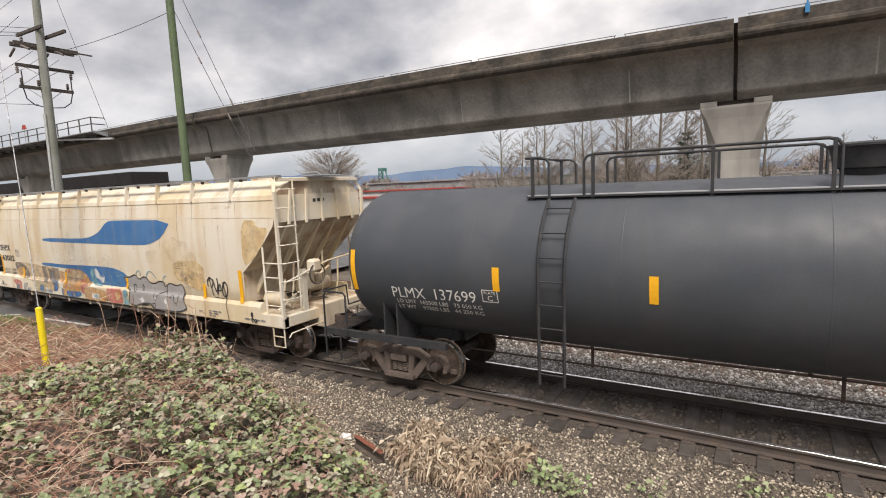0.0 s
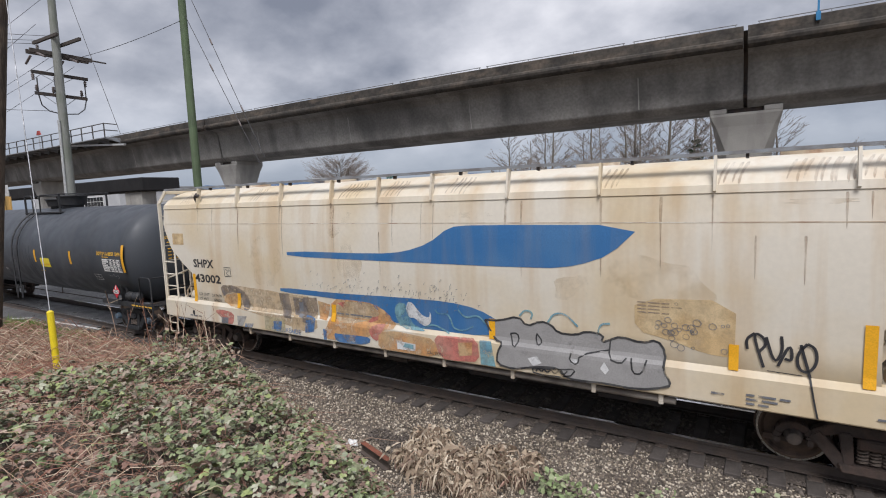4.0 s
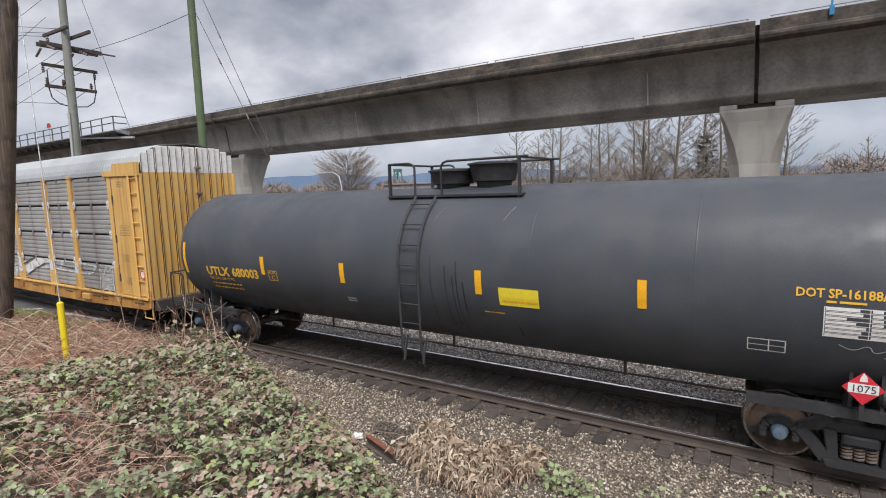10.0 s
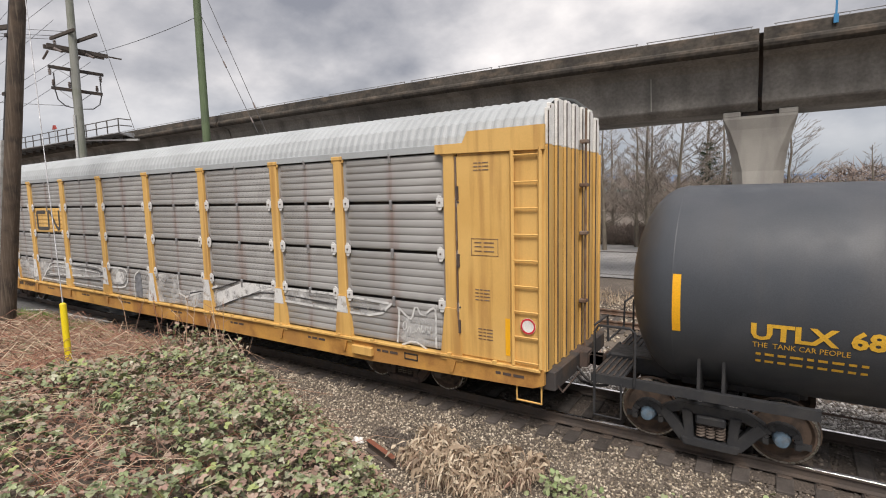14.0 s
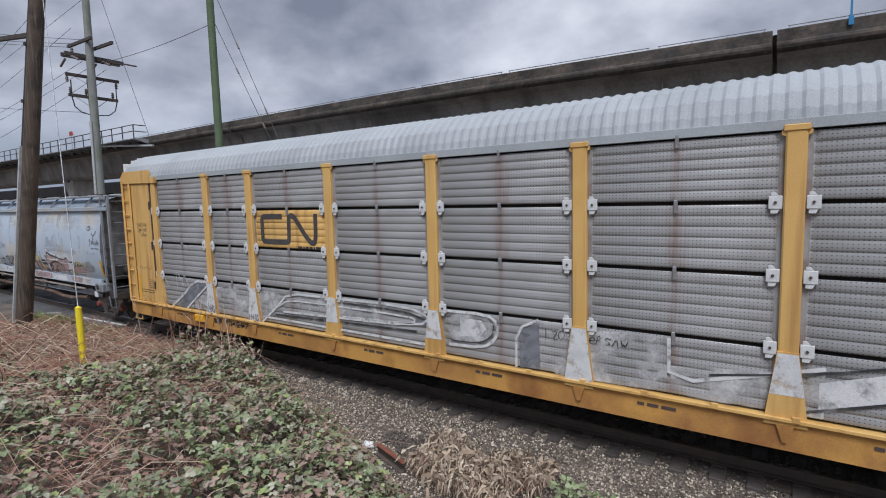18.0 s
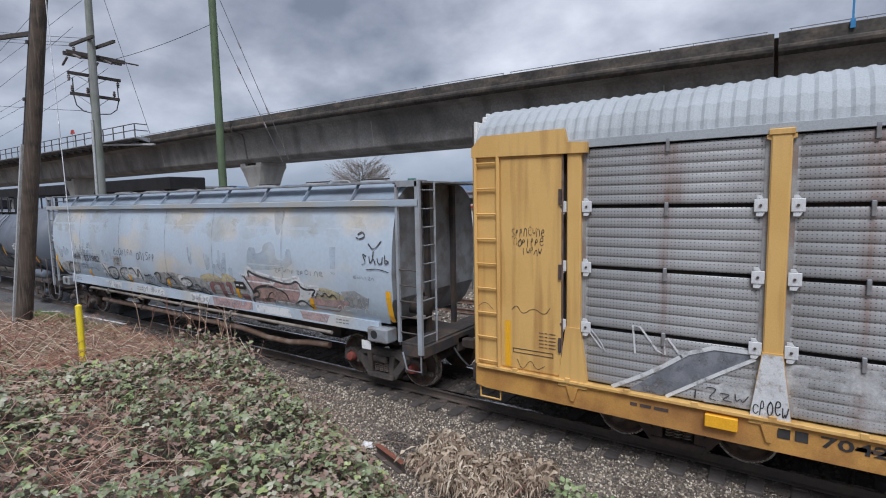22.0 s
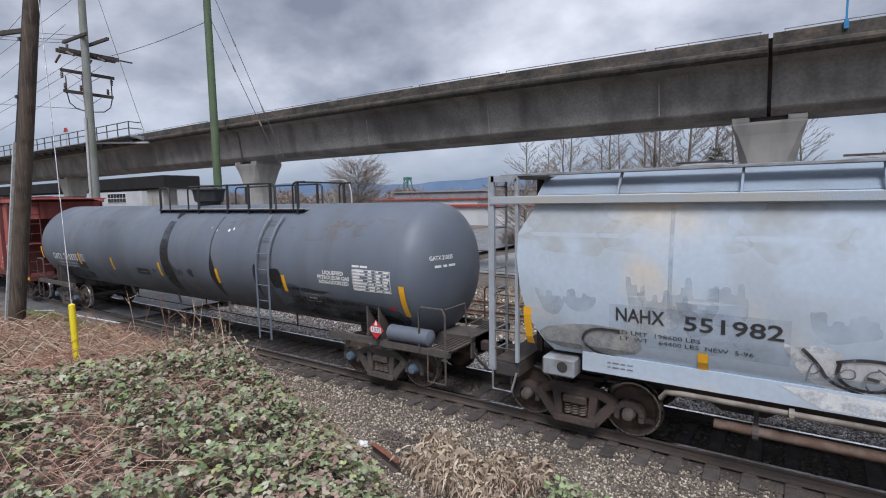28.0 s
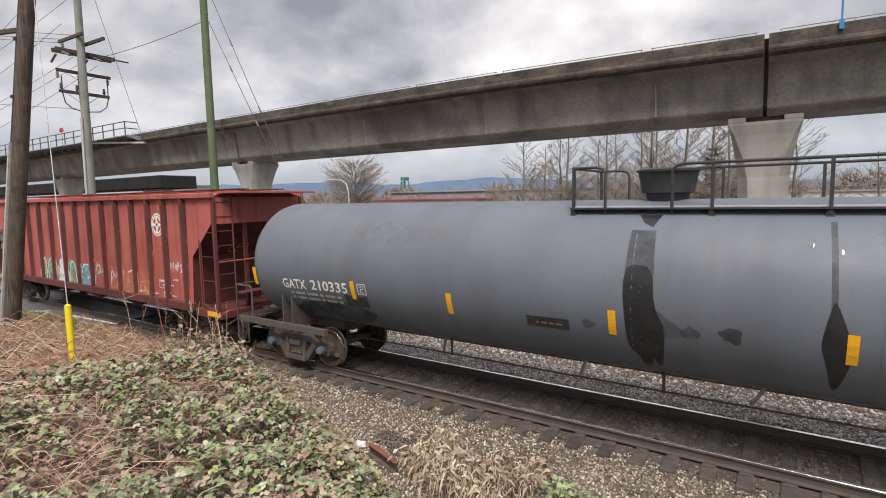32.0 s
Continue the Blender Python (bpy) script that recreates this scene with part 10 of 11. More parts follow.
    b = part("notice", rect_on(at, -78.95, -78.5, 1.8, 2.0, 0.019), "dark_paint", car, "black notice panel")
    part("small_writing", bars_on(at, -78.9, 1.88, (0.12, 0.14), 0.04, 0.05, 0.024), "white_paint", b)
    part("label_plate", Shape().box(-74.6 - cx, -74.35 - cx, -1.5, -1.48, 0.86, 1.04), "white_paint", car)
    truck(car, -7.65, "rusty_truck")
    truck(car, 7.45, "truck_steel", cap="cap_red")
    CARS.append(car)


def red_hopper():
    cx = -120.5
    car = thing("hopper_car", "red ribbed covered hopper car with graffiti", "hopper car", at=(cx, 0, 0))
    prof = [(1.05, 1.46), (1.2, 1.47), (2.0, 1.47), (2.5, 1.47), (3.0, 1.47), (3.42, 1.47), (4.1, 1.47), (4.16, 1.40), (4.26, 1.0), (4.30, 0.0)]
    side = profile_side(prof[:7])
    at = lambda x, z, lift=0.0: side(x - cx, z, lift)
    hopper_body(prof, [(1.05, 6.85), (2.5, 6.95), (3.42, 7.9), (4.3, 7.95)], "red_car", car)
    ribs = [-113.89, -114.87, -115.74, -116.7, -117.67, -118.63, -119.6, -120.62, -121.65, -122.7, -123.75, -124.8, -125.8, -126.8]
    for x in ribs:
        lx = x - cx
        for y in (-1, 1):
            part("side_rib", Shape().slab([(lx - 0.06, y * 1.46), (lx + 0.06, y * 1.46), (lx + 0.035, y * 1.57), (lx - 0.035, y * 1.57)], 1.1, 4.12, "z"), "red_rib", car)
    for y in (-1, 1):
        part("top_chord", Shape().box(-8.05, 8.05, y * 1.5 - 0.08, y * 1.5 + 0.08, 4.10, 4.25, 0.02), "red_car", car)
        part("side_sill", Shape().box(-6.9, 6.9, y * 1.5 - 0.06, y * 1.5 + 0.06, 0.98, 1.22, 0.02), "red_shaded", car)
        part("running_board", Shape().box(-8.1, 8.1, y * 0.6 - 0.2, y * 0.6 + 0.2, 4.33, 4.36, 0.004), "red_shaded", car)
    for x in np.linspace(-6, 6, 7):
        part("roof_hatch", Shape().box(float(x) - 0.6, float(x) + 0.6, -0.3, 0.3, 4.3, 4.38, 0.02), "red_car", car)
    for e in (-1, 1):
        xo = e * 8.0
        for y in (-1.45, 1.45):
            part("corner_post", Shape().bar((xo, y, 1.05), (xo, y, 4.15), 0.08, 0.08, (1, 0, 0)), "red_rib", car)
            part("inner_post", Shape().bar((e * 7.3, y, 1.15), (e * 7.3, y, 3.0), 0.06, 0.05, (1, 0, 0)), "red_rib", car)
            ladder(car, "end_ladder", [(e * 7.35, y, 1.1), (xo, y, 1.1)], [(e * 7.35, y, 3.3), (xo, y, 3.3)], 4, "red_shaded", 0.03, 0.014)
        ladder(car, "end_ladder", [(xo, -1.4, 1.1), (xo, -0.9, 1.1)], [(xo, -1.4, 4.15), (xo, -0.9, 4.15)], 8, "red_rib", 0.045, 0.015)
        for y in (-0.5, 0.3, 0.9):
            part("end_post", Shape().bar((xo - e * 0.05, y, 1.1), (xo - e * 0.05, y, 4.1), 0.10, 0.08, (1, 0, 0)), "red_shaded", car)
        part("end_beam", Shape().box(*sorted((e * 6.9, e * 8.1)), -1.46, 1.46, 0.86, 1.08, 0.02), "red_shaded", car)
        part("roof_overhang", Shape().box(*sorted((e * 7.9, e * 8.9)), -1.3, 1.3, 4.22, 4.27, 0.006), "red_car", car)
        part("bulkhead", Shape().box(*sorted((xo - e * 0.04, xo)), -1.44, 1.44, 3.42, 4.12), "red_car", car, "red end bulkhead over the slope sheet")
        part("end_rail", Shape().tube([(xo, -1.4, 2.4), (xo + e * 0.02, 1.4, 2.4)], 0.022, 6), "red_car", car)
        part("brake_step", Shape().box(*sorted((xo - e * 0.02, xo + e * 0.3)), -0.9, 0.5, 1.5, 1.54, 0.005), "red_shaded", car)
        part("sill_mark", Shape().box(*sorted((e * 7.5, e * 8.08)), -1.475, -1.462, 0.93, 1.06), "reflector", car)
        coupler(car, e * 8.1, e)
    logo = part("emblem", patch_on(at, blob(-115.28, 3.37, 0.32, 0.34, 24, 0, 0.0), 0.004), "white_paint", car, "white oval emblem")
    for r, w in ((0.27, 0.022), (0.155, 0.10)):
        part("emblem_mark", stroke_on(at, [(-115.28 + r * math.cos(a / 20 * 6.283), 3.37 + r * 1.06 * math.sin(a / 20 * 6.283)) for a in range(21)], w, 0.008, rounds=0), "red_car", logo)
    part("emblem_mark", rect_on(at, -115.55, -115.01, 3.33, 3.41, 0.012, rect_on(at, -115.325, -115.235, 3.1, 3.64, 0.012)), "white_paint", logo)
    reflectors(car, at, [(-114.0, 1.62)], 0.12, 0.8)
    for c, pts, l in (("spray_sand", [(-124.1, 1.0), (-124.12, 1.6), (-123.95, 2.0), (-123.6, 2.05), (-123.3, 1.95), (-123.2, 1.5), (-123.3, 1.0)], 0.004),
                      ("spray_green", [(-123.7, 1.0), (-123.6, 1.7), (-123.4, 1.9), (-123.1, 2.08), (-122.7, 2.05), (-122.5, 1.7), (-122.6, 1.0)], 0.005), ("spray_sand", [(-122.95, 1.3), (-122.9, 1.9), (-122.55, 2.0), (-122.45, 1.4)], 0.006),
                      ("spray_white", [(-122.4, 1.02), (-122.35, 1.95), (-122.05, 2.08), (-121.6, 1.9), (-121.5, 1.4), (-121.7, 1.0)], 0.007), ("spray_green", [(-121.7, 0.98), (-121.75, 1.7), (-121.4, 2.06), (-120.9, 2.05), (-120.6, 1.6), (-120.7, 0.98)], 0.0055),
                      ("spray_teal", [(-120.95, 0.98), (-120.9, 1.8), (-120.4, 1.98), (-119.95, 1.85), (-119.6, 1.6), (-119.6, 1.02)], 0.0065)):
        part("graffiti", patch_on(at, pts, l), c, car, "sprayed letters")
    s = Shape()
    for pts in ([(-124.1, 1.1), (-124.0, 1.95), (-123.6, 2.04), (-123.45, 1.5), (-123.55, 1.1)], [(-123.3, 1.2), (-123.35, 1.8), (-123.0, 2.05), (-122.65, 1.9), (-122.7, 1.3), (-123.0, 1.1)], [(-122.45, 1.1), (-122.4, 1.95), (-122.05, 1.3), (-121.9, 2.05), (-121.6, 1.3)],
                [(-121.45, 1.2), (-121.4, 1.95), (-121.0, 2.0), (-120.9, 1.2)], [(-120.5, 1.55), (-120.3, 1.95), (-119.85, 1.92), (-119.75, 1.6), (-120.05, 1.45)], [(-119.5, 1.3), (-119.35, 1.95), (-119.1, 1.98), (-119.05, 1.75), (-119.3, 1.65)],
                [(-119.0, 1.7), (-118.75, 1.95), (-118.7, 1.7), (-118.9, 1.62)], [(-118.35, 1.3), (-118.3, 1.95), (-118.0, 1.55), (-117.85, 1.98), (-117.7, 1.4)], [(-117.2, 1.85), (-116.9, 1.95), (-116.7, 1.8)]):
        stroke_on(at, pts, 0.045, 0.010, s)
    part("graffiti_line", s, "spray_white", car, "white sprayed outlines")
    rnd = random.Random(4)
    s = scrawl(at, -118.4, -115.95, 1.15, 0.72, 6, 0.085, 0.006, 14, Shape())
    scrawl(at, -118.4, -116.1, 1.25, 0.5, 5, 0.05, 0.007, 15, s)
    scrawl(at, -119.4, -118.7, 1.7, 0.3, 3, 0.05, 0.007, 17, s)
    part("graffiti_line", s, "spray_orange", car)
    s = scrawl(at, -114.72, -114.1, 2.06, 0.22, 5, 0.045, 0.006, 18, Shape())
    frame_on(at, -115.37, -114.99, 1.51, 1.72, 0.025, 0.006, s)
    stroke_on(at, [(-115.2, 1.6), (-115.0, 1.65), (-114.95, 1.45), (-115.15, 1.4), (-115.15, 1.25), (-114.9, 1.3)], 0.035, 0.006, s)
    for i in range(12):
        x, z = rnd.uniform(-117, -114.4), rnd.uniform(1.25, 1.9)
        rect_on(at, x, x + rnd.uniform(0.1, 0.3), z, z + 0.03, 0.006, s)
    part("graffiti_line", s, "spray_white", car)
    scrawl(lambda x, z, lift=0.0: (7.6 + (z - 2.7) * 0.9, x, z), -1.2, 0.6, 2.6, 0.3, 6, 0.03, 0.0, 16, s2 := Shape())
    part("graffiti_line", s2, "spray_grey", car)
    # soot run down beside the ribs
    for x in ribs:
        for q in (-0.11, 0.10):
            h = rnd.uniform(1.6, 3.0)
            part("soot_run", patch_on(at, [(x + q - 0.06, 4.08), (x + q + 0.06, 4.08), (x + q + 0.035, 4.0 - h * 0.5), (x + q + 0.015, 4.0 - h), (x + q - 0.015, 4.0 - h), (x + q - 0.035, 4.0 - h * 0.5)], 0.003), "soft_tar", car, "black soot streak")
    part("centre_sill", Shape().box(-8, 8, -0.35, 0.35, 0.7, 1.05, 0.02), "red_shaded", car)
    for x in (-4.4, -1.5, 1.5, 4.4):
        part("outlet_hopper", Shape().grid([[(x - 1.4, -1.3, 1.2), (x + 1.4, -1.3, 1.2), (x + 1.4, 1.3, 1.2), (x - 1.4, 1.3, 1.2)],
                                            [(x - 0.3, -0.4, 0.45), (x + 0.3, -0.4, 0.45), (x + 0.3, 0.4, 0.45), (x - 0.3, 0.4, 0.45)]], True), "red_shaded", car)
    truck(car, -6.6, "rusty_truck")
    truck(car, 6.75, "rusty_truck")
    CARS.append(car)


for make in (black_tank_near, cream_hopper, black_tank, auto_rack, blue_hopper, grey_tank, red_hopper):
    make()

# ---- gravel, plants and litter ----
def scatter(name, label, category, proto_v, proto_f, places, rots, scales, material, jitter=0.0, seed=1, smooth=None):
    """Many loose pieces in one mesh: a few points and faces set down at places, turned by rots (3 x 3) and scaled."""
    rnd = np.random.RandomState(seed)
    n, k = len(places), len(proto_v)
    base = np.asarray(proto_v, float)[None].repeat(n, 0)
    if jitter:
        base = base * (1 + jitter * (rnd.rand(n, k, 3) - 0.5) * 2)
    pts = np.einsum("nij,nkj->nki", rots, base * np.asarray(scales).reshape(n, 1, -1)) + np.asarray(places)[:, None, :]
    faces = np.asarray(proto_f)
    m = faces.shape[1]
    idx = (faces[None] + (np.arange(n) * k)[:, None, None]).reshape(-1, m)
    me = bpy.data.meshes.new(name)
    me.vertices.add(n * k)
    me.vertices.foreach_set("co", pts.reshape(-1))
    me.loops.add(idx.size)
    me.loops.foreach_set("vertex_index", idx.reshape(-1).astype(np.int32))
    me.polygons.add(len(idx))
    me.polygons.foreach_set("loop_start", (np.arange(len(idx)) * m).astype(np.int32))
    me.polygons.foreach_set("loop_total", np.full(len(idx), m, dtype=np.int32))
    me.update(calc_edges=True)
    me.materials.append(M[material])
    ob = new(name, me)
    return tagged(ob, label, category, kind="stuff")


def turns(rnd, n, tilt):
    """Random turns: any heading, tipped by up to about tilt radians."""
    a, b, c = rnd.rand(n) * 6.283, rnd.normal(size=n) * tilt, rnd.normal(size=n) * tilt
    ca, sa, cb, sb, cc, sc = np.cos(a), np.sin(a), np.cos(b), np.sin(b), np.cos(c), np.sin(c)
    z, o = np.zeros(n), np.ones(n)
    rz = np.stack([np.stack([ca, -sa, z], 1), np.stack([sa, ca, z], 1), np.stack([z, z, o], 1)], 1)
    rx = np.stack([np.stack([o, z, z], 1), np.stack([z, cb, -sb], 1), np.stack([z, sb, cb], 1)], 1)
    ry = np.stack([np.stack([cc, z, sc], 1), np.stack([z, o, z], 1), np.stack([-sc, z, cc], 1)], 1)
    return rz @ rx @ ry


CUBE_V = [(-0.5, -0.5, -0.4), (0.5, -0.5, -0.4), (0.5, 0.5, -0.4), (-0.5, 0.5, -0.4), (-0.4, -0.4, 0.4), (0.4, -0.4, 0.4), (0.4, 0.4, 0.4), (-0.4, 0.4, 0.4)]
CUBE_F = [(0, 3, 2, 1), (4, 5, 6, 7), (0, 1, 5, 4), (1, 2, 6, 5), (2, 3, 7, 6), (3, 0, 4, 7)]


def stones(name, label, x0, x1, y0, y1, count, size, material, seed, keep=None, lift=0.0):
    rnd = np.random.RandomState(seed)
    x, y = rnd.uniform(x0, x1, count), rnd.uniform(y0, y1, count)
    if keep:
        ok = np.array([keep(a, b) for a, b in zip(x, y)])
        x, y = x[ok], y[ok]
    n = len(x)
    s = size * (0.5 + rnd.rand(n) ** 2 * 1.1)
    z = np.array([ground_z(a, b) for a, b in zip(x, y)]) + s * 0.22 + lift
    scatter(name, label, "gravel", CUBE_V, CUBE_F, np.stack([x, y, z], 1), turns(rnd, n, 0.6), np.stack([s, s * rnd.uniform(0.6, 1, n), s * rnd.uniform(0.5, 0.9, n)], 1), material, 0.35, seed)


def build_gravel():
    random.seed(5)
    stones("gravel", "grey-brown crushed stone on the track shoulder", -13, 3.0, -5.2, -1.0, 100000, 0.027, "stones", 1, lambda x, y: y > toe(x) - 0.4)
    stones("gravel", "patch of dark coaly dirt on the shoulder", -6.6, -3.6, -3.0, -1.7, 5200, 0.035, "dark_stones", 7, lambda x, y: ((x + 5.2) / 0.95) ** 2 + ((y + 2.5 + 0.12 * (x + 5.2)) / 0.27) ** 2 < 1 + noise.noise((x * 3, y * 3, 1)), 0.022)
    stones("gravel", "dark oily ballast on the shoulder beside the ties", -16, 4.0, -2.1, -1.0, 15000, 0.036, "dark_stones", 8, lambda x, y: random.random() < (y + 1.2) / 0.3, 0.012)
    stones("gravel", "dark oily ballast between the rails", -18, 4.0, -1.35, 1.35, 16000, 0.05, "dark_stones", 2, None, -0.008)
    stones("gravel", "pale wet crushed stone beside the main track", -22, 5.0, 1.2, 3.3, 30000, 0.04, "pale_stones", 3)
    stones("gravel", "pale crushed stone between the tracks", -24, 5.0, 3.0, 5.0, 11000, 0.055, "pale_stones", 9)
    stones("gravel", "pale crushed stone around the siding", -14, 6.0, 4.6, 11.5, 7000, 0.07, "stones", 4)


LEAF_V = [(0, 0, 0), (-0.36, 0.34, 0.07), (0, 0.45, -0.03), (0.36, 0.34, 0.07), (-0.31, 0.74, 0.02), (0.31, 0.74, 0.02), (0, 1.0, -0.10)]
LEAF_F = [(0, 2, 1), (0, 3, 2), (1, 2, 4), (2, 3, 5), (4, 2, 6), (2, 5, 6)]


def leaf_trio():
    """Three leaflets on one stalk, joined at their foot."""
    v, f = [(0, 0, 0)], []
    for turn, size, droop in ((0.0, 1.0, 0.0), (1.25, 0.82, -0.12), (-1.25, 0.82, -0.12)):
        c, s, k = math.cos(turn), math.sin(turn), len(v) - 1
        v += [((x * c - y * s) * size, (x * s + y * c) * size, z * size * 1.4 + droop * y) for x, y, z in LEAF_V[1:]]
        f += [tuple(0 if i == 0 else i + k for i in face) for face in LEAF_F]
    return v, f


def thinness(x, y):
    """0 where the bramble is thick, 1 where only dead canes stand."""
    far = min(0.86, max(0.0, (-9.9 - x) / 2.8)) * min(1.0, max(0.0, (y + 6.9) / 1.3))
    hollows = max(0.9 * math.exp(-((x - a) / b) ** 2 - ((y - c) / d) ** 2) for a, b, c, d in ((-9.4, 1.3, -6.5, 0.5), (-6.7, 0.9, -7.3, 0.5), (-7.6, 0.7, -6.6, 0.35), (-5.9, 0.5, -6.6, 0.3), (-8.6, 1.0, -4.6, 0.3), (-6.7, 0.9, -3.6, 0.3), (-12.2, 1.6, -5.8, 0.8)))
    gaps = hollows + max(0.0, 1.3 * noise.noise((x * 0.55 + 3, y * 0.8, 9)) + 0.8 * noise.noise((x * 1.7, y * 1.7, 4)) - 0.12) * 1.2
    return min(1.0, max(far, gaps))


def bush_height(x, y):
    h = 0.50 + 0.34 * noise.noise((x * 0.62, y * 0.62, 2)) + 0.20 * noise.noise((x * 1.7, y * 1.7, 5))
    h *= 1 - 0.5 * thinness(x, y)
    h *= curve_at([(-18, 0.2), (-13, 0.32), (-11, 0.5), (-9.4, 1.0)], x)
    h += 0.60 * math.exp(-((x + 11.1) / 1.25) ** 2 - ((y + 2.95) / 0.6) ** 2) * (0.8 + 0.5 * noise.noise((x * 2.3, y * 2.3, 8)))
    edge = toe(x) - y + 0.25 * noise.noise((x * 1.3, y * 1.3, 7))
    return max(0.05, h) * min(1.0, max(0.0, (edge + 0.45) / 0.7))


def in_sight(x, y):
    """Leaves out ground that lies nearer than the lower edge of the view."""
    return y > -8.9 and y < toe(x) + 0.35 and y > -3.6 + 0.62 * x - 0.6 + 0.0 * y if x > -7 else y < toe(x) + 0.35 and y > -8.6


def build_bramble():
    rnd = np.random.RandomState(11)
    n = 70000
    x = rnd.uniform(-20, -1.5, n)
    y = rnd.uniform(-8.6, -1.4, n)
    ok = np.array([in_sight(a, b) for a, b in zip(x, y)])
    x, y = x[ok], y[ok]
    g = np.array([ground_z(a, b) for a, b in zip(x, y)])
    h = np.array([bush_height(a, b) for a, b in zip(x, y)])
    # the back and the hollows are mostly dead canes
    bare = np.array([thinness(a, b) for a, b in zip(x, y)])
    green = rnd.rand(len(x)) > 0.2 + bare * 0.78
    thin = np.where(green, rnd.rand(len(x)) < 0.85, rnd.rand(len(x)) < 0.42)
    x, y, g, h, green = x[thin], y[thin], g[thin], h[thin], green[thin]
    k = 0.22 + 0.86 * rnd.rand(len(x)) ** 0.55
    z = g + h * np.where(green, k, k * 0.7)
    p = np.stack([x, y, z], 1)
    trio_v, trio_f = leaf_trio()
    for which, name, label, material in ((green, "bramble_leaves", "grey-green bramble leaves on the bank", "bramble_leaf"), (~green, "bramble_litter", "brown dead bramble leaves among the canes", "dead_leaf")):
        q = p[which]
        m = len(q)
        size = (0.042 + 0.055 * rnd.rand(m)) * (1.0 if material == "bramble_leaf" else 0.7)
        scatter(name, label, "bramble", trio_v, trio_f, q, turns(rnd, m, 0.42), np.stack([size * 1.06, size, size], 1), material, 0.1, 5)
    # arching canes, most of them in the hollows and at the back
    s = Shape()
    r = random.Random(6)
    for _ in range(6400):
        x = r.uniform(-20, -2.0)
        y = r.uniform(-8.4, toe(x) + 0.15)
        if not in_sight(x, y) or r.random() > 0.16 + 0.84 * thinness(x, y):
            continue
        z0 = ground_z(x, y)
        a, length = r.uniform(0, 6.283), r.uniform(0.3, 1.2)
        top = bush_height(x, y) * r.uniform(0.6, 1.15) + 0.04
        dx, dy = math.cos(a) * length, math.sin(a) * length
        if y + dy > toe(x + dx) + 0.5:
            dy = -dy
        path = [(x, y, z0 + top * 0.4), (x + dx * 0.3, y + dy * 0.3, z0 + top * 0.95), (x + dx * 0.6 + r.uniform(-0.1, 0.1), y + dy * 0.6 + r.uniform(-0.1, 0.1), z0 + top * r.uniform(0.8, 1.05)), (x + dx, y + dy, z0 + top * r.uniform(0.2, 0.8))]
        s.tube(path, r.uniform(0.003, 0.007), 3, 0.003, caps=False)
    # a low mat of dead canes at the far end
    for _ in range(900):
        x, y = r.uniform(-18.5, -10), r.uniform(-6.8, -2.2)
        z0 = ground_z(x, y)
        a, length = r.uniform(0, 6.283), r.uniform(0.4, 1.3)
        dx, dy = math.cos(a) * length, math.sin(a) * length
        if y + dy < -2.0:
            s.tube([(x, y, z0 + r.uniform(0.05, 0.25)), (x + dx * 0.5, y + dy * 0.5, z0 + r.uniform(0.2, 0.5)), (x + dx, y + dy, ground_z(x + dx, y + dy) + r.uniform(0.05, 0.35))], r.uniform(0.006, 0.011), 3, 0.004, caps=False)
    # upright dead stems at the far end
    for _ in range(26):
        x, y = r.gauss(-11.6, 1.2), r.uniform(-3.4, -2.1)
        z0 = ground_z(x, y)
        h = r.uniform(0.7, 1.75)
        lean = (r.uniform(-0.5, 0.5), r.uniform(-0.3, 0.3))
        path = [(x, y, z0 + 0.2), (x + lean[0] * 0.5, y + lean[1] * 0.5, z0 + h * 0.6), (x + lean[0] * 1.2, y + lean[1], z0 + h)]
        s.tube(path, 0.012, 4, 0.004, caps=False)
        for k in (0.25, 0.5, 0.75):
            q = Vector(path[1]).lerp(Vector(path[2]), k)
            s.tube([q, q + Vector((r.uniform(-0.35, 0.35), r.uniform(-0.2, 0.2), r.uniform(0.1, 0.4)))], 0.006, 3, 0.003, caps=False)
    thing("bramble_canes", "tangle of reddish brown bramble canes", "bramble", kind="stuff", shape=s, material="cane")


BLADE_V = [(-0.5, 0, 0), (0.5, 0, 0), (-0.35, 0.18, 0.5), (0.35, 0.18, 0.5), (0.0, 0.55, 0.9)]
BLADE_F = [(0, 1, 3), (0, 3, 2), (2, 3, 4)]


ARCH_V = [(-0.4, 0, 0), (0.4, 0, 0), (-0.5, 0.10, 0.45), (0.5, 0.10, 0.45), (-0.5, 0.30, 0.78), (0.5, 0.30, 0.78), (-0.9, 0.55, 0.80), (0.9, 0.55, 0.80), (-0.8, 0.74, 0.60), (0.8, 0.74, 0.60), (0, 0.80, 0.42)]
ARCH_F = [(0, 1, 3), (0, 3, 2), (2, 3, 5), (2, 5, 4), (4, 5, 7), (4, 7, 6), (6, 7, 9), (6, 9, 8), (8, 9, 10)]


def straw(name, label, places, count, height, width, material, seed):
    """Tussocks of drooping dead grass with heavy heads."""
    rnd = np.random.RandomState(seed)
    which = rnd.randint(0, len(places), count)
    xy = np.array(places)[which] + rnd.normal(size=(count, 2)) * 0.055
    tall = rnd.uniform(0.6, 1.2, len(places))[which]
    z = np.array([ground_z(a, b) for a, b in xy]) - 0.01
    h = height * tall * (0.55 + 0.6 * rnd.rand(count))
    scatter(name, label, "grass", ARCH_V, ARCH_F, np.column_stack([xy, z]), turns(rnd, count, 0.16), np.stack([width * (0.6 + rnd.rand(count)), h * rnd.uniform(0.3, 1.0, count), h], 1), material, 0.12, seed)


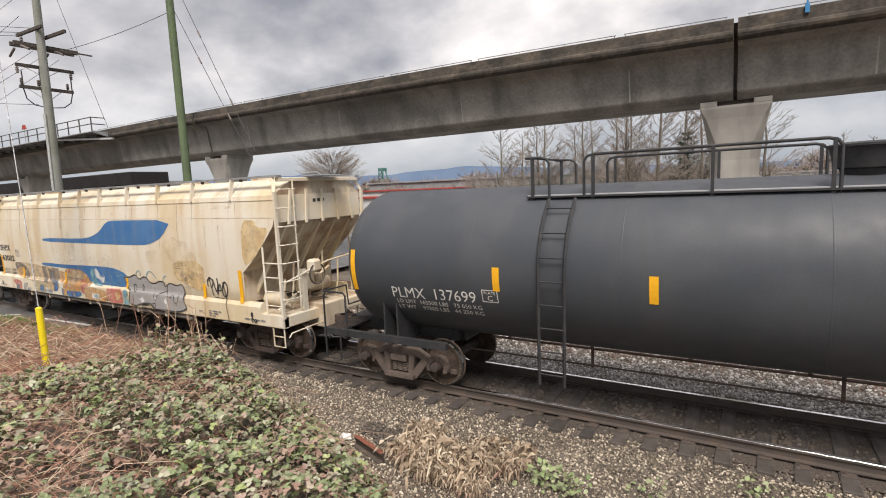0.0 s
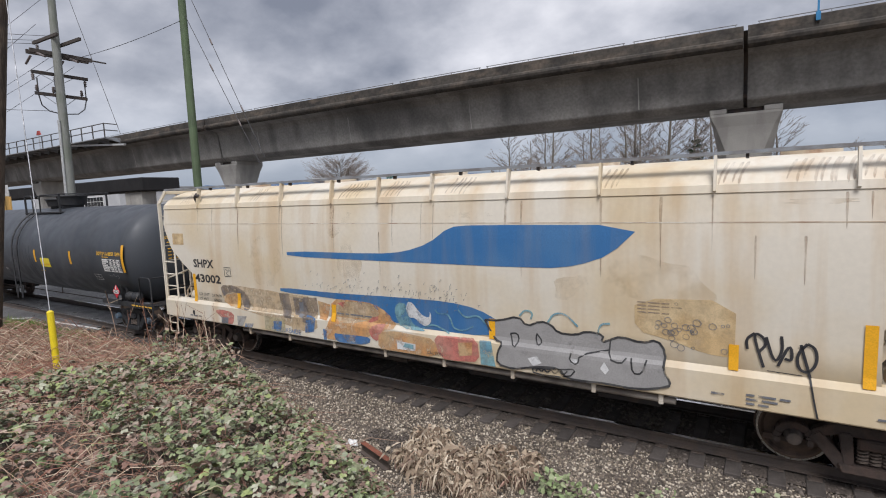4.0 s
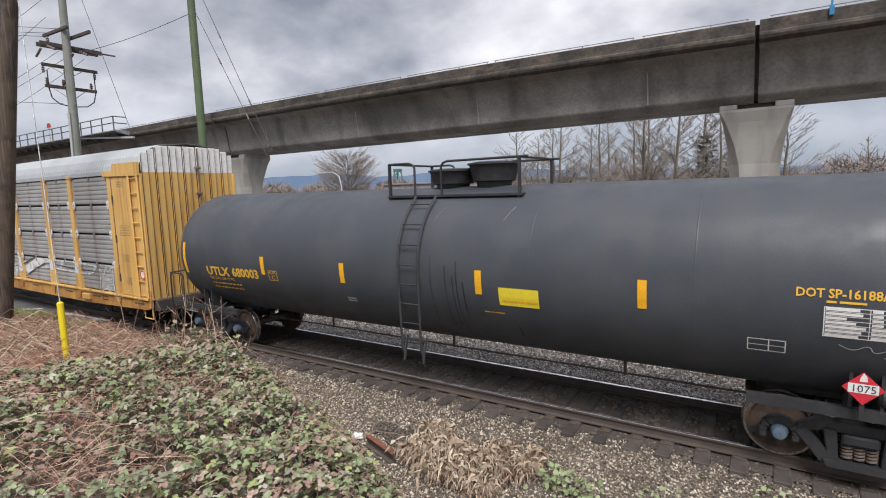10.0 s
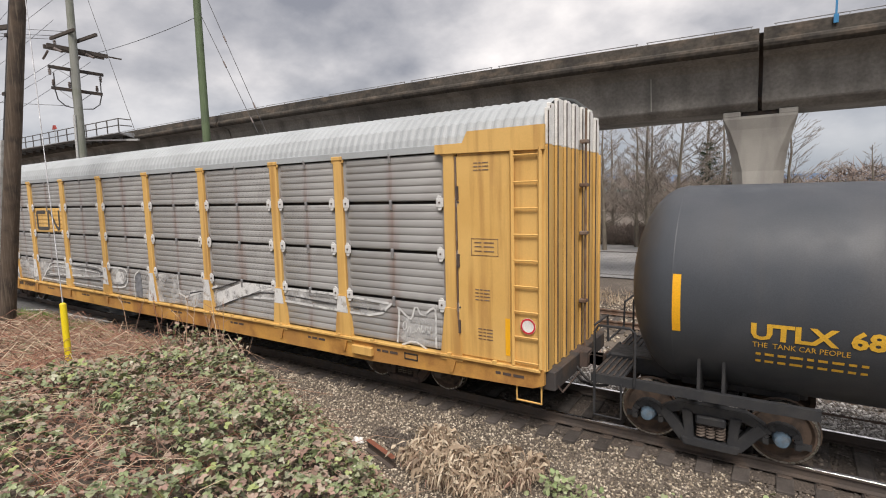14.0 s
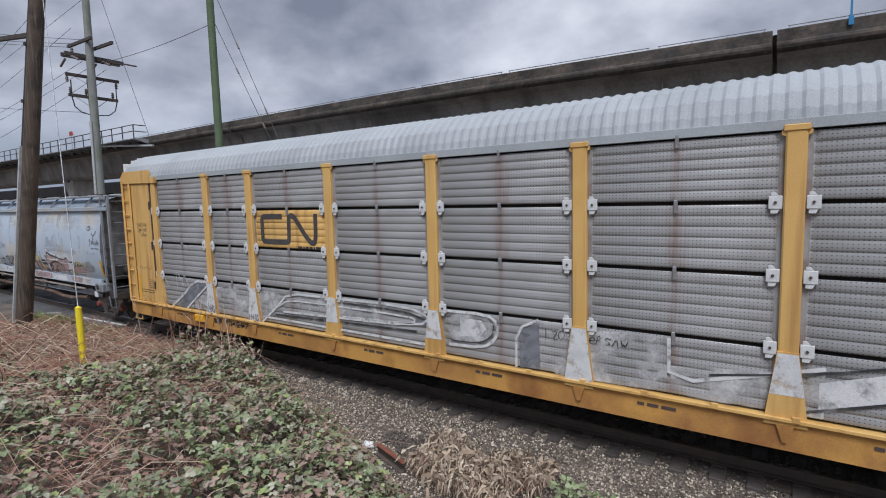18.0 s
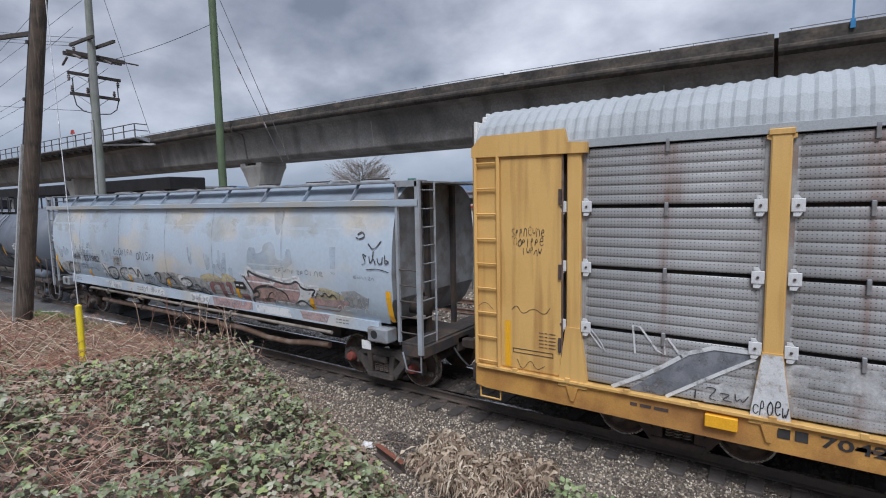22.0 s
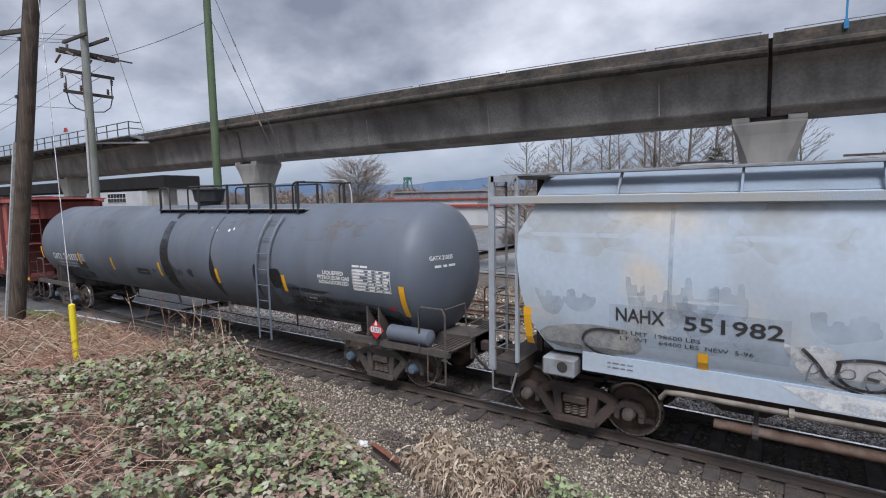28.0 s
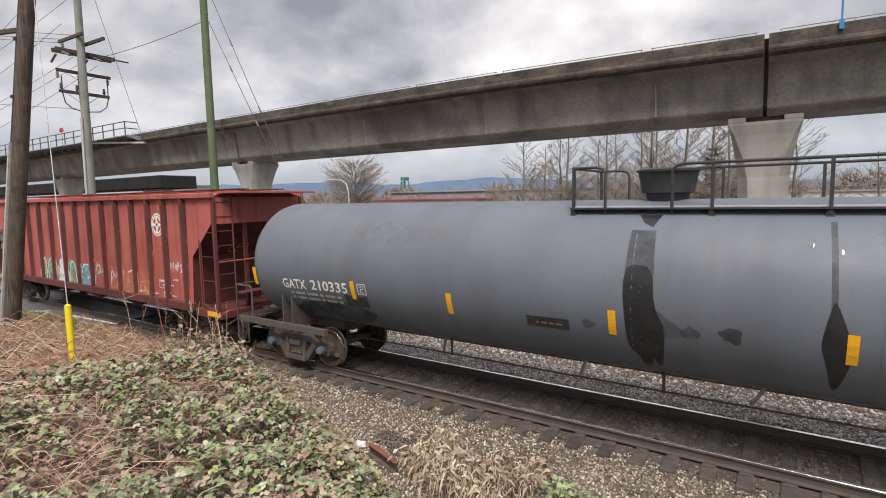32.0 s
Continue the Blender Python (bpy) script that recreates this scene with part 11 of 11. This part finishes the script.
def tuft(name, label, places, count, height, width, material, seed, spread=0.12, tilt=0.25):
    rnd = np.random.RandomState(seed)
    c = np.array([places[i % len(places)] for i in range(count)])
    xy = c + rnd.normal(size=(count, 2)) * spread
    z = np.array([ground_z(a, b) for a, b in xy]) - 0.01
    h = height * (0.5 + 0.7 * rnd.rand(count))
    scatter(name, label, "grass", BLADE_V, BLADE_F, np.column_stack([xy, z]), turns(rnd, count, tilt), np.stack([np.full(count, width), h, h], 1), material, 0.1, seed)


def sprig(name, label, x, y, z, n, size, seed, wide=0.16, material="weed_leaf"):
    """A low leafy plant."""
    rnd = np.random.RandomState(seed)
    p = np.stack([x + rnd.normal(size=n) * wide, y + rnd.normal(size=n) * 0.12, z + rnd.rand(n) * 0.3], 1)
    scatter(name, label, "plant", LEAF_V, LEAF_F, p, turns(rnd, n, 0.6), np.repeat((size * (0.7 + 0.6 * rnd.rand(n)))[:, None], 3, 1), material, 0.08, seed)


def build_plants():
    r = random.Random(12)
    dry = [(r.uniform(-4.85, -3.0), r.uniform(-3.35, -2.35)) for _ in range(30)]
    straw("dry_grass", "tussocks of drooping straw-coloured grass on the gravel", dry, 2600, 0.44, 0.0055, "dry_grass", 21)
    straw("dry_grass", "dark dead grass stems among the straw", dry, 900, 0.36, 0.005, "dead_leaf", 26)
    tuft("green_grass", "small green grass tuft by the scrap rail", [(-4.95, -2.85), (-4.8, -2.75)], 110, 0.26, 0.012, "green_grass", 22, 0.09)
    tuft("green_grass", "bright green grass at the foot of the pole", [(r.uniform(-20.6, -15.6), r.uniform(-3.6, -1.9)) for _ in range(60)], 4200, 0.32, 0.02, "green_grass", 23, 0.18, 0.4)
    tuft("dry_grass", "sparse dead grass beyond the main track", [(r.uniform(-20, 4), r.uniform(3.0, 5.4)) for _ in range(120)], 2600, 0.26, 0.014, "dead_leaf", 24, 0.25, 0.5)
    tuft("dry_grass", "yellowed grass along the fence", [(r.uniform(-12, 6), r.uniform(10.6, 12.6)) for _ in range(120)], 5000, 0.42, 0.02, "dry_grass", 25, 0.3, 0.4)
    for x, y, z, n, seed in ((-9.85, -2.8, 0.62, 44, 41), (-10.2, -2.85, 0.72, 40, 42), (-10.7, -2.95, 0.8, 36, 43), (-11.5, -2.9, 0.85, 26, 44)):
        sprig("bramble_sprig", "grey-green bramble sprig arching above the crest", x, y, z, n, 0.10, seed, 0.22, "bramble_leaf")
    canes = Shape()
    for k in range(9):
        x, y, d = r.uniform(-11.4, -10.4), r.uniform(-3.2, -2.8), r.uniform(0.5, 1.2)
        z = ground_z(x, y) + 0.3
        canes.tube([(x, y, z), (x + d * 0.4, y + 0.08, z + r.uniform(0.35, 0.6)), (x + d * 0.8, y + 0.14, z + r.uniform(0.35, 0.6)), (x + d * 1.15, y + 0.2, z + r.uniform(0.1, 0.3))], 0.008, 4, 0.004, caps=False)
    thing("bramble_canes", "pale arching canes that carry the crest sprigs", "bramble", kind="stuff", shape=canes, material="cane")
    sprig("weed", "pale green weed on the gravel", -2.5, -2.55, -0.4, 90, 0.085, 31)
    sprig("weed", "pale green weed on the gravel", -2.15, -2.75, -0.4, 70, 0.08, 32)
    sprig("weed", "small green weed on the gravel", 0.25, -1.75, -0.4, 50, 0.075, 33)
    sprig("weed", "small green weed on the gravel", 0.8, -1.85, -0.4, 50, 0.075, 34)
    sprig("weed", "small green weed on the gravel", -1.1, -2.35, -0.4, 30, 0.07, 35)


def scrap_rail():
    z = ground_z(-5.4, -3.05)
    s = thing("scrap_rail", "short rusty length of rail lying on the gravel", "rail", at=pose(-5.42, -3.06, z + 0.185, 0, 3, -16))
    part("rail_piece", Shape().slab(rail_section(0), -0.42, 0.36, "x"), "rail_side", s)
    part("rust_crust", Shape().box(-0.42, 0.36, -0.048, 0.048, 0.0005, 0.006, 0.002), "rust_red", s)
    litter = thing("litter", "crumpled white plastic scrap on the gravel", "litter", at=(-6.2, -2.8, ground_z(-6.2, -2.8)))
    r = random.Random(2)
    rows = [[(0.13 * math.cos(a) * k * r.uniform(0.6, 1.25) + 0.03 * hz, 0.08 * math.sin(a) * k * r.uniform(0.6, 1.25), 0.11 * hz * r.uniform(0.7, 1.2)) for a in (6.283 * j / 9 for j in range(9))]
            for k, hz in ((0.9, 0.0), (1.0, 0.3), (0.7, 0.75), (0.25, 0.95))]
    sh = Shape().grid(rows, True)
    sh.f.append(tuple(range(27, 36)))
    part("scrap", sh, "litter", litter)
    wood = thing("wood_scrap", "small reddish piece of broken wood", "scrap", at=pose(-3.2, -2.6, ground_z(-3.2, -2.6), 0, 8, 40))
    part("chip", Shape().box(-0.07, 0.07, -0.02, 0.02, 0.0, 0.03, 0.006), "rust_red", wood)


build_gravel()
build_bramble()
build_plants()
scrap_rail()


def road_paint():
    for p, q in (((-25.6, -2.3), (-23.98, -1.3)), ((-22.31, -1.24), (-19.3, -1.02)), ((-28.8, 4.0), (-28.8, 16.0))):
        d = Vector((q[0] - p[0], q[1] - p[1], 0))
        n = Vector((-d.y, d.x, 0)).normalized() * 0.045
        a, b = Vector((p[0], p[1], -0.185)), Vector((q[0], q[1], -0.185))
        up = Vector((0, 0, 0.022))
        s = Shape().add([a - n, b - n, b + n, a + n, a - n + up, b - n + up, b + n + up, a + n + up], [(3, 2, 1, 0), (4, 5, 6, 7), (0, 1, 5, 4), (1, 2, 6, 5), (2, 3, 7, 6), (3, 0, 4, 7)])
        thing("road_marking", "worn white line on the asphalt", "road marking", kind="structure", shape=s, material="white_paint")


road_paint()

build_ties()


def motions():
    """The train rolls past from the camera's left to its right."""
    for car in CARS:
        x = car.matrix_basis.translation.x
        walk(car, [(t, Matrix.Translation((x + s, 0, 0))) for t, s in TRAIN])
    times = [k * 0.2 for k in range(161)]
    for wheel, radius, side in WHEELS:
        place = wheel.matrix_basis.translation.copy()
        turn = Matrix.Rotation(0 if side < 0 else math.pi, 4, "Z")
        walk(wheel, [(t, Matrix.Translation(place) @ Matrix.Rotation(run(t) / radius, 4, "Y") @ turn) for t in times])


motions()
